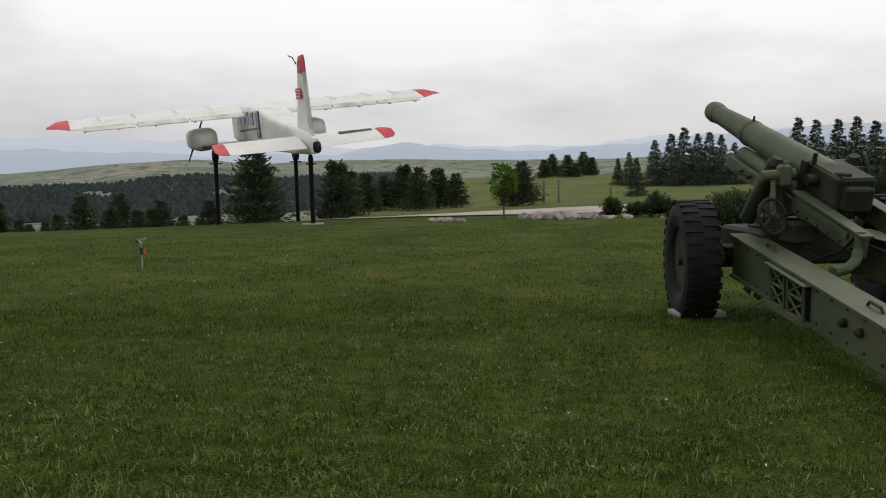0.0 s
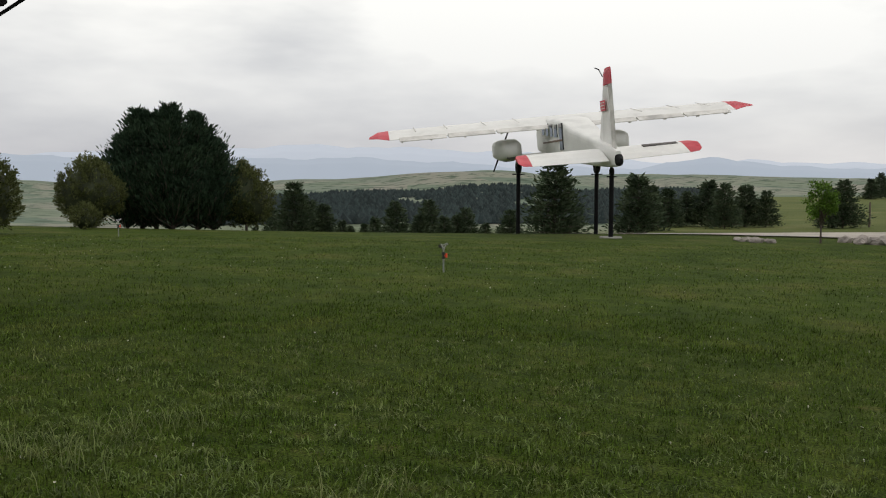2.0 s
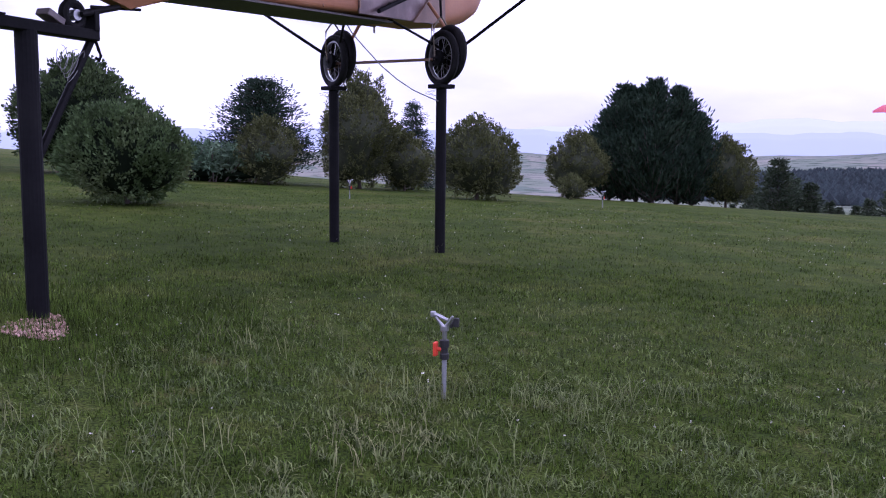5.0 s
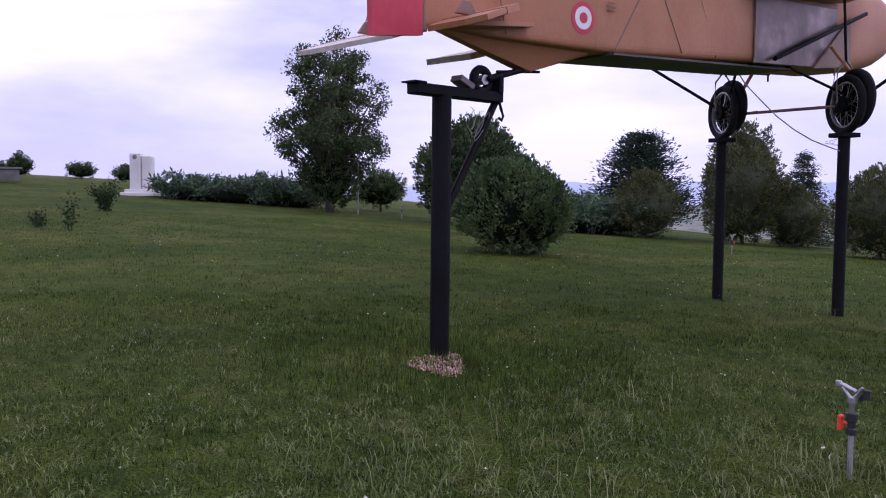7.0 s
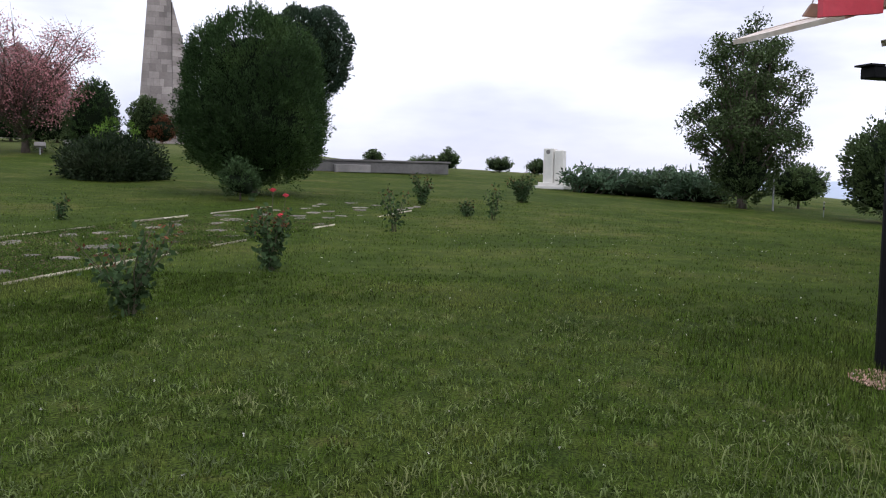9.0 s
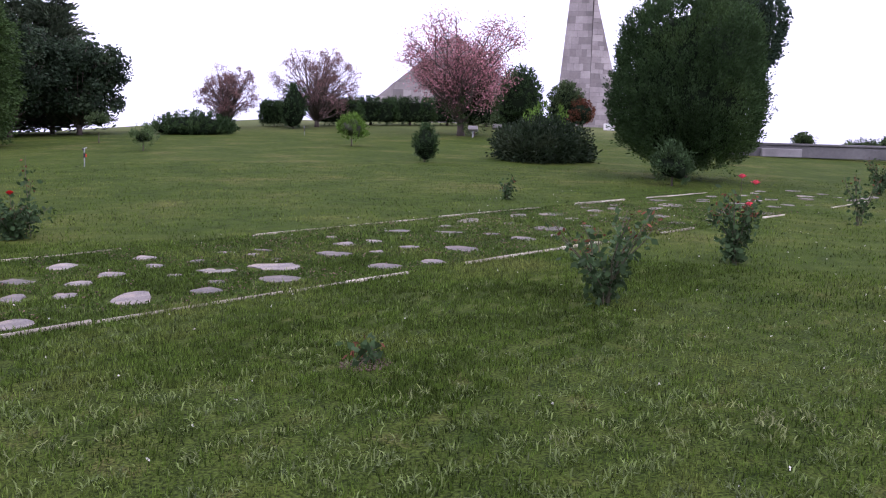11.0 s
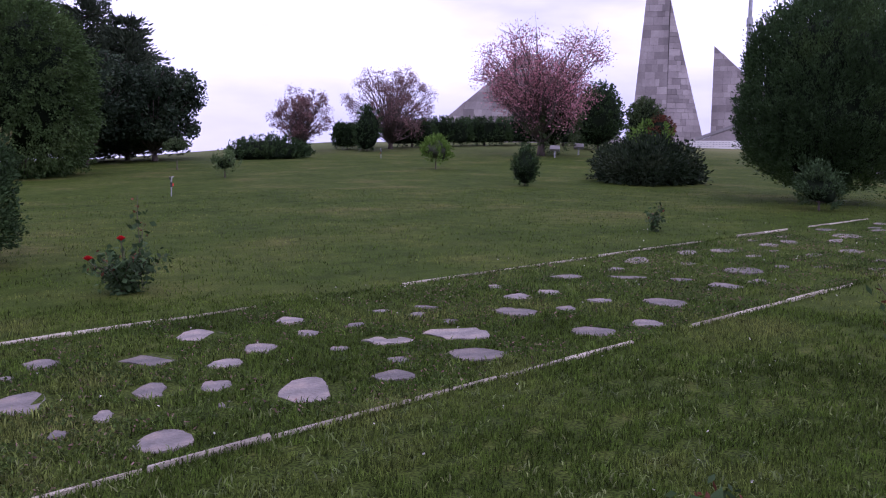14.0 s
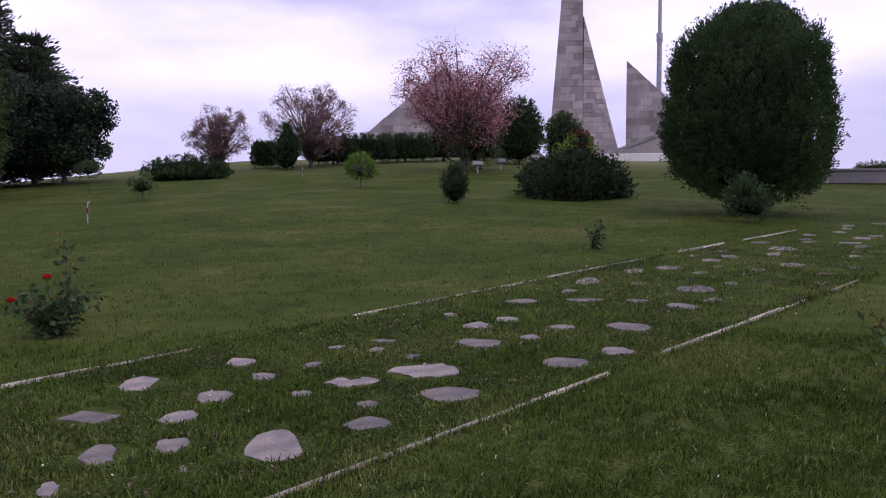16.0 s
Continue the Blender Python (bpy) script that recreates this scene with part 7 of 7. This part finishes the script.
b = box(bmesh.new(), (0, 0, 0.55), (7.2, 0.62, 0.1), bevel=0.02)
part("coping", b, "old_concrete", wall)
b = box(bmesh.new(), (-1.2, -0.5, 0.18), (1.6, 0.45, 0.36), bevel=0.02)
part("bench_block", b, "concrete", wall)
for k, (bearing, dist) in enumerate(((121.6, 43.5), (120.1, 46))):
    lx, ly = polar(bearing, dist)
    lamp = thing("flood_lamp", pose(lx, ly, land(lx, ly), 0, 0, 120), "small grey floodlight on a short post", "lamp", "floodlights before the monument")
    b = rod(bmesh.new(), (0, 0, -0.05), (0, 0, 0.35), 0.04, seg=8)
    part("post", b, "grey_steel", lamp)
    b = box(bmesh.new(), (0, 0, 0.45), (0.5, 0.25, 0.22), Matrix.Translation((0, 0, 0.45)) @ pose(0, 0, 0, -25) @ Matrix.Translation((0, 0, -0.45)), bevel=0.02)
    part("housing", b, "concrete", lamp)


# ---- grass blades near the walk, tall tufts, clover ----
def blades(name, x, y, mat, h, w, g, label, lean=0.7):
    """Tapered blades at the places x, y."""
    n = len(x)
    z = land_height(x, y)
    a, t = g.uniform(0, 2 * np.pi, n), np.abs(g.normal(size=n)) * lean
    t = np.minimum(t, 1.35)
    L, W, b = h * g.uniform(0.45, 1.35, n), w * g.uniform(0.6, 1.4, n), g.uniform(0, 2 * np.pi, n)
    s = np.stack([np.cos(b) * W / 2, np.sin(b) * W / 2, 0 * b], 1)
    p = np.stack([x, y, z - 0.006], 1)
    e = p + np.stack([np.cos(a) * np.sin(t) * L, np.sin(a) * np.sin(t) * L, L * np.cos(t) + 0.008], 1)
    v = np.stack([p - s, p + s, e], 1).reshape(-1, 3)
    tagged(raw(name, v, np.arange(3 * n).reshape(-1, 3), mat), label, "grass", kind="stuff")


def arching(name, cx, cy, r, n, mat, h, w, seed, label):
    """A loose tuft of long blades that bend over, each in three lengths."""
    g = np.random.default_rng(seed)
    q = r * np.sqrt(g.random(n)) * 0.7
    a0 = g.uniform(0, 2 * np.pi, n)
    x, y = cx + q * np.cos(a0), cy + q * np.sin(a0)
    a, L = g.uniform(0, 2 * np.pi, n), h * g.uniform(0.5, 1.4, n)
    d = np.stack([np.cos(a), np.sin(a), 0 * a], 1)
    s = np.stack([-np.sin(a), np.cos(a), 0 * a], 1) * w / 2
    p = np.stack([x, y, land_height(x, y) - 0.005], 1)
    up = np.array([0, 0, 1.0])
    m1 = p + d * (L * 0.18)[:, None] + up * (L * 0.5)[:, None]
    m2 = p + d * (L * 0.5)[:, None] + up * (L * 0.78)[:, None]
    e = p + d * (L * 0.95)[:, None] + up * (L * 0.7)[:, None]
    v = np.stack([p - s, p + s, m1 - s * 0.9, m1 + s * 0.9, m2 - s * 0.6, m2 + s * 0.6, e - s * 0.1, e + s * 0.1], 1).reshape(-1, 3)
    i = np.arange(n)[:, None] * 8
    f = np.concatenate([np.concatenate([i + k, i + k + 1, i + k + 3, i + k + 2], 1) for k in (0, 2, 4)])
    tagged(raw(name, v, f, mat), label, "grass", kind="stuff")


def clear_of_path(x, y):
    ok = np.ones(len(x), bool)
    for a, b, c in taken:
        if a > -9.8:
            ok &= np.hypot(x - a, y - b) > c * 0.40
    return ok


def sector(n, r0, r1, power, seed, cx=0.0, cy=0.0, b0=-36.0, b1=170.0):
    """Places in a wide fan round (cx, cy), thinning outwards."""
    g = np.random.default_rng(seed)
    r, b = r0 + (r1 - r0) * g.random(n) ** power, np.radians(g.uniform(b0, b1, n))
    x, y = cx - np.sin(b) * r, cy + np.cos(b) * r
    k = clear_of_path(x, y)
    return x[k], y[k], g


def patchy(x, y, size, seed):
    """A smooth uneven field, about -1 to 1, with swellings of the given size."""
    q = np.random.default_rng(seed)
    out = 0 * x
    for _ in range(9):
        a, ph, k = q.uniform(0, 2 * np.pi), q.uniform(0, 2 * np.pi), 2 * np.pi / (size * q.uniform(1.4, 4.0))
        out = out + np.sin((x * np.cos(a) + y * np.sin(a)) * k + ph)
    return out / 3.0


def curled(name, x, y, mat, h, w, g, label):
    """Broader grass leaves that rise and bend over, in two lengths each."""
    n = len(x)
    a, L = g.uniform(0, 2 * np.pi, n), h * g.uniform(0.55, 1.5, n)
    lean, bend = g.uniform(0.1, 1.0, n), g.uniform(0.2, 1.0, n)
    b = a + np.pi / 2 + g.normal(size=n) * 0.5
    s = np.stack([np.cos(b), np.sin(b), 0 * b], 1) * (w * g.uniform(0.6, 1.3, n) / 2)[:, None]
    d = np.stack([np.cos(a), np.sin(a), 0 * a], 1)
    up = np.array([0, 0, 1.0])
    p = np.stack([x, y, land_height(x, y) - 0.004], 1)
    m1 = p + d * (L * 0.55 * np.sin(lean))[:, None] + up * (L * 0.55 * np.cos(lean))[:, None]
    t = np.minimum(lean + bend, 1.75)
    e = m1 + d * (L * 0.45 * np.sin(t))[:, None] + up * (L * 0.45 * np.cos(t))[:, None]
    v = np.stack([p - s * 0.7, p + s * 0.7, m1 + s, m1 - s, e], 1).reshape(-1, 3)
    i = np.arange(n)[:, None] * 5
    f = np.concatenate([np.concatenate([i, i + 1, i + 2], 1), np.concatenate([i, i + 2, i + 3], 1), np.concatenate([i + 3, i + 2, i + 4], 1)])
    tagged(raw(name, v, f, mat), label, "grass", kind="stuff")


def thin(x, y, g, size, seed, cut):
    k = patchy(x, y, size, seed) + 0.5 * patchy(x, y, size * 3.5, seed + 1) + 0.35 * g.normal(size=len(x)) > cut
    return x[k], y[k]


x, y, g = sector(560000, 2.7, 10.0, 1.1, 1)
x, y = thin(x, y, g, 0.10, 70, -0.5)
blades("lawn_grass", x, y, "blade", 0.03, 0.0075, g, "short mown green grass blades of the lawn", 1.15)
x, y, g = sector(240000, 2.6, 8.0, 1.0, 2, -1.1, -3.2, 92, 160)
x, y = thin(x, y, g, 0.10, 70, -0.5)
blades("lawn_grass", x, y, "blade", 0.03, 0.0075, g, "short mown green grass blades beside the path", 1.15)
x, y, g = sector(330000, 2.7, 8.5, 1.15, 11)
b = np.degrees(np.arctan2(-x, y))
w = np.interp(b, [-36, 10, 35, 75, 100, 120, 170], [0.5, 0.5, 0.85, 0.75, 0.6, 0.7, 0.7]) * np.interp(np.hypot(x, y), [3, 5, 8.5], [1.0, 0.9, 0.25])
k = g.random(len(x)) < w
x, y = thin(x[k], y[k], g, 0.12, 70, 0.3)
curled("curled_grass", x, y, "pale_blade", 0.044, 0.0068, g, "pale curled grass leaves standing out of the short lawn")
# longer grass that leans over the kerbs and the slabs' edges
g = np.random.default_rng(15)
x = g.uniform(-14, 0.4, 12000)
y = np.where(g.random(len(x)) < 0.6, kerb_near(x), kerb_far(x)) + g.normal(size=len(x)) * 0.035
sx, sy = [], []
for a, b, c in taken:
    if a > -11:
        n = int(190 * c)
        t, r = g.uniform(0, 2 * np.pi, n), c * g.uniform(0.40, 0.56, n)
        sx.append(a + r * np.cos(t))
        sy.append(b + r * np.sin(t))
x, y = np.concatenate([x] + sx), np.concatenate([y] + sy)
curled("edge_grass", x, y, "blade", 0.05, 0.006, g, "longer green grass leaning over kerbs and slab edges")
x = -13 + 13.4 * g.random(52000) ** 0.75
y = kerb_far(x) + (kerb_near(x) - kerb_far(x)) * g.random(len(x))
x, y = thin(x, y, g, 0.3, 78, -0.7)
k = clear_of_path(x, y)
curled("path_grass", x[k], y[k], "blade", 0.05, 0.0062, g, "rough green grass growing between the flagstones")
# low broad weeds between the flagstones
g = np.random.default_rng(14)
x = -16 + 16.5 * g.random(110000) ** 0.8
y = kerb_far(x) + (kerb_near(x) - kerb_far(x)) * g.random(len(x))
x, y = thin(x, y, g, 0.22, 75, -0.15)
k = clear_of_path(x, y)
x, y = x[k], y[k]
P = np.stack([x, y, land_height(x, y) + 0.02 * g.random(len(x))], 1)
A = np.stack([np.cos(x * 99), np.sin(x * 99), 0.35 + 0 * x], 1)
V, Q = leaf_quads(P, 0.026, g, A, 0.36, 0.6)
k = g.random(len(x)) < 0.16
VB, QB = leaf_quads(P[k], 0.026, g, A[k], 0.4, 0.4)
tagged(raw("dead_leaves", VB, QB, "twigleaf"), "dry reddish-brown leaves among the path weeds", "dead leaves", kind="stuff")
tagged(raw("path_weeds", V, Q, "weed"), "low broad-leaved weeds growing between the flagstones", "weeds", kind="stuff")
x, y, g = sector(330000, 8.0, 26.0, 1.15, 3)
x, y = thin(x, y, g, 0.3, 72, -0.6)
blades("lawn_grass", x, y, "blade", 0.036, 0.0115, g, "short mown green grass of the lawn farther off", 1.05)
x, y, g = sector(9000, 0.1, 1.5, 0.8, 4, -6.5, 1.9, -180, 180)
blades("unmown_grass", x, y, "blade", 0.075, 0.008, g, "thicker longer grass round the foot of the post", 0.6)
for k, (cx, cy, r, n) in enumerate([(-2.3, 2.35, 0.45, 70), (-3.35, 2.35, 0.6, 80), (-2.75, 3.0, 0.5, 60), (-4.2, 0.9, 0.8, 120), (-4.7, 1.9, 0.8, 110), (-5.2, 2.9, 0.8, 110), (-3.5, 1.5, 0.6, 80), (-1.4, 3.6, 0.4, 40), (-8.8, 6.7, 0.9, 160), (-4.0, 2.9, 0.5, 60), (-2.9, 1.6, 0.5, 60), (-2.94, 3.54, 0.3, 60), (-3.25, 3.5, 0.25, 40), (-3.55, 2.95, 0.3, 60), (-3.65, 3.25, 0.3, 45), (-3.0, 3.9, 0.3, 45), (-2.85, 4.2, 0.25, 35)]):
    arching("tall_grass_tuft", cx, cy, r, n, "dry_blade", 0.13, 0.004, 30 + k, "longer pale unmown grass in a loose tuft")
g = np.random.default_rng(55)
nc = 1500
cx, cy = g.uniform(-16, 11, nc), g.uniform(-9, 17, nc)
keep = np.hypot(cx, cy) > 3.5
cx, cy = cx[keep], cy[keep]
P = np.stack([cx, cy, land_height(cx, cy) + 0.05], 1)
V, F = leaf_quads(np.repeat(P, 3, 0), 0.011, g, None, 0.9)
tagged(raw("clover_heads", V, F, "clover"), "scattered white clover heads in the lawn", "clover", kind="stuff")
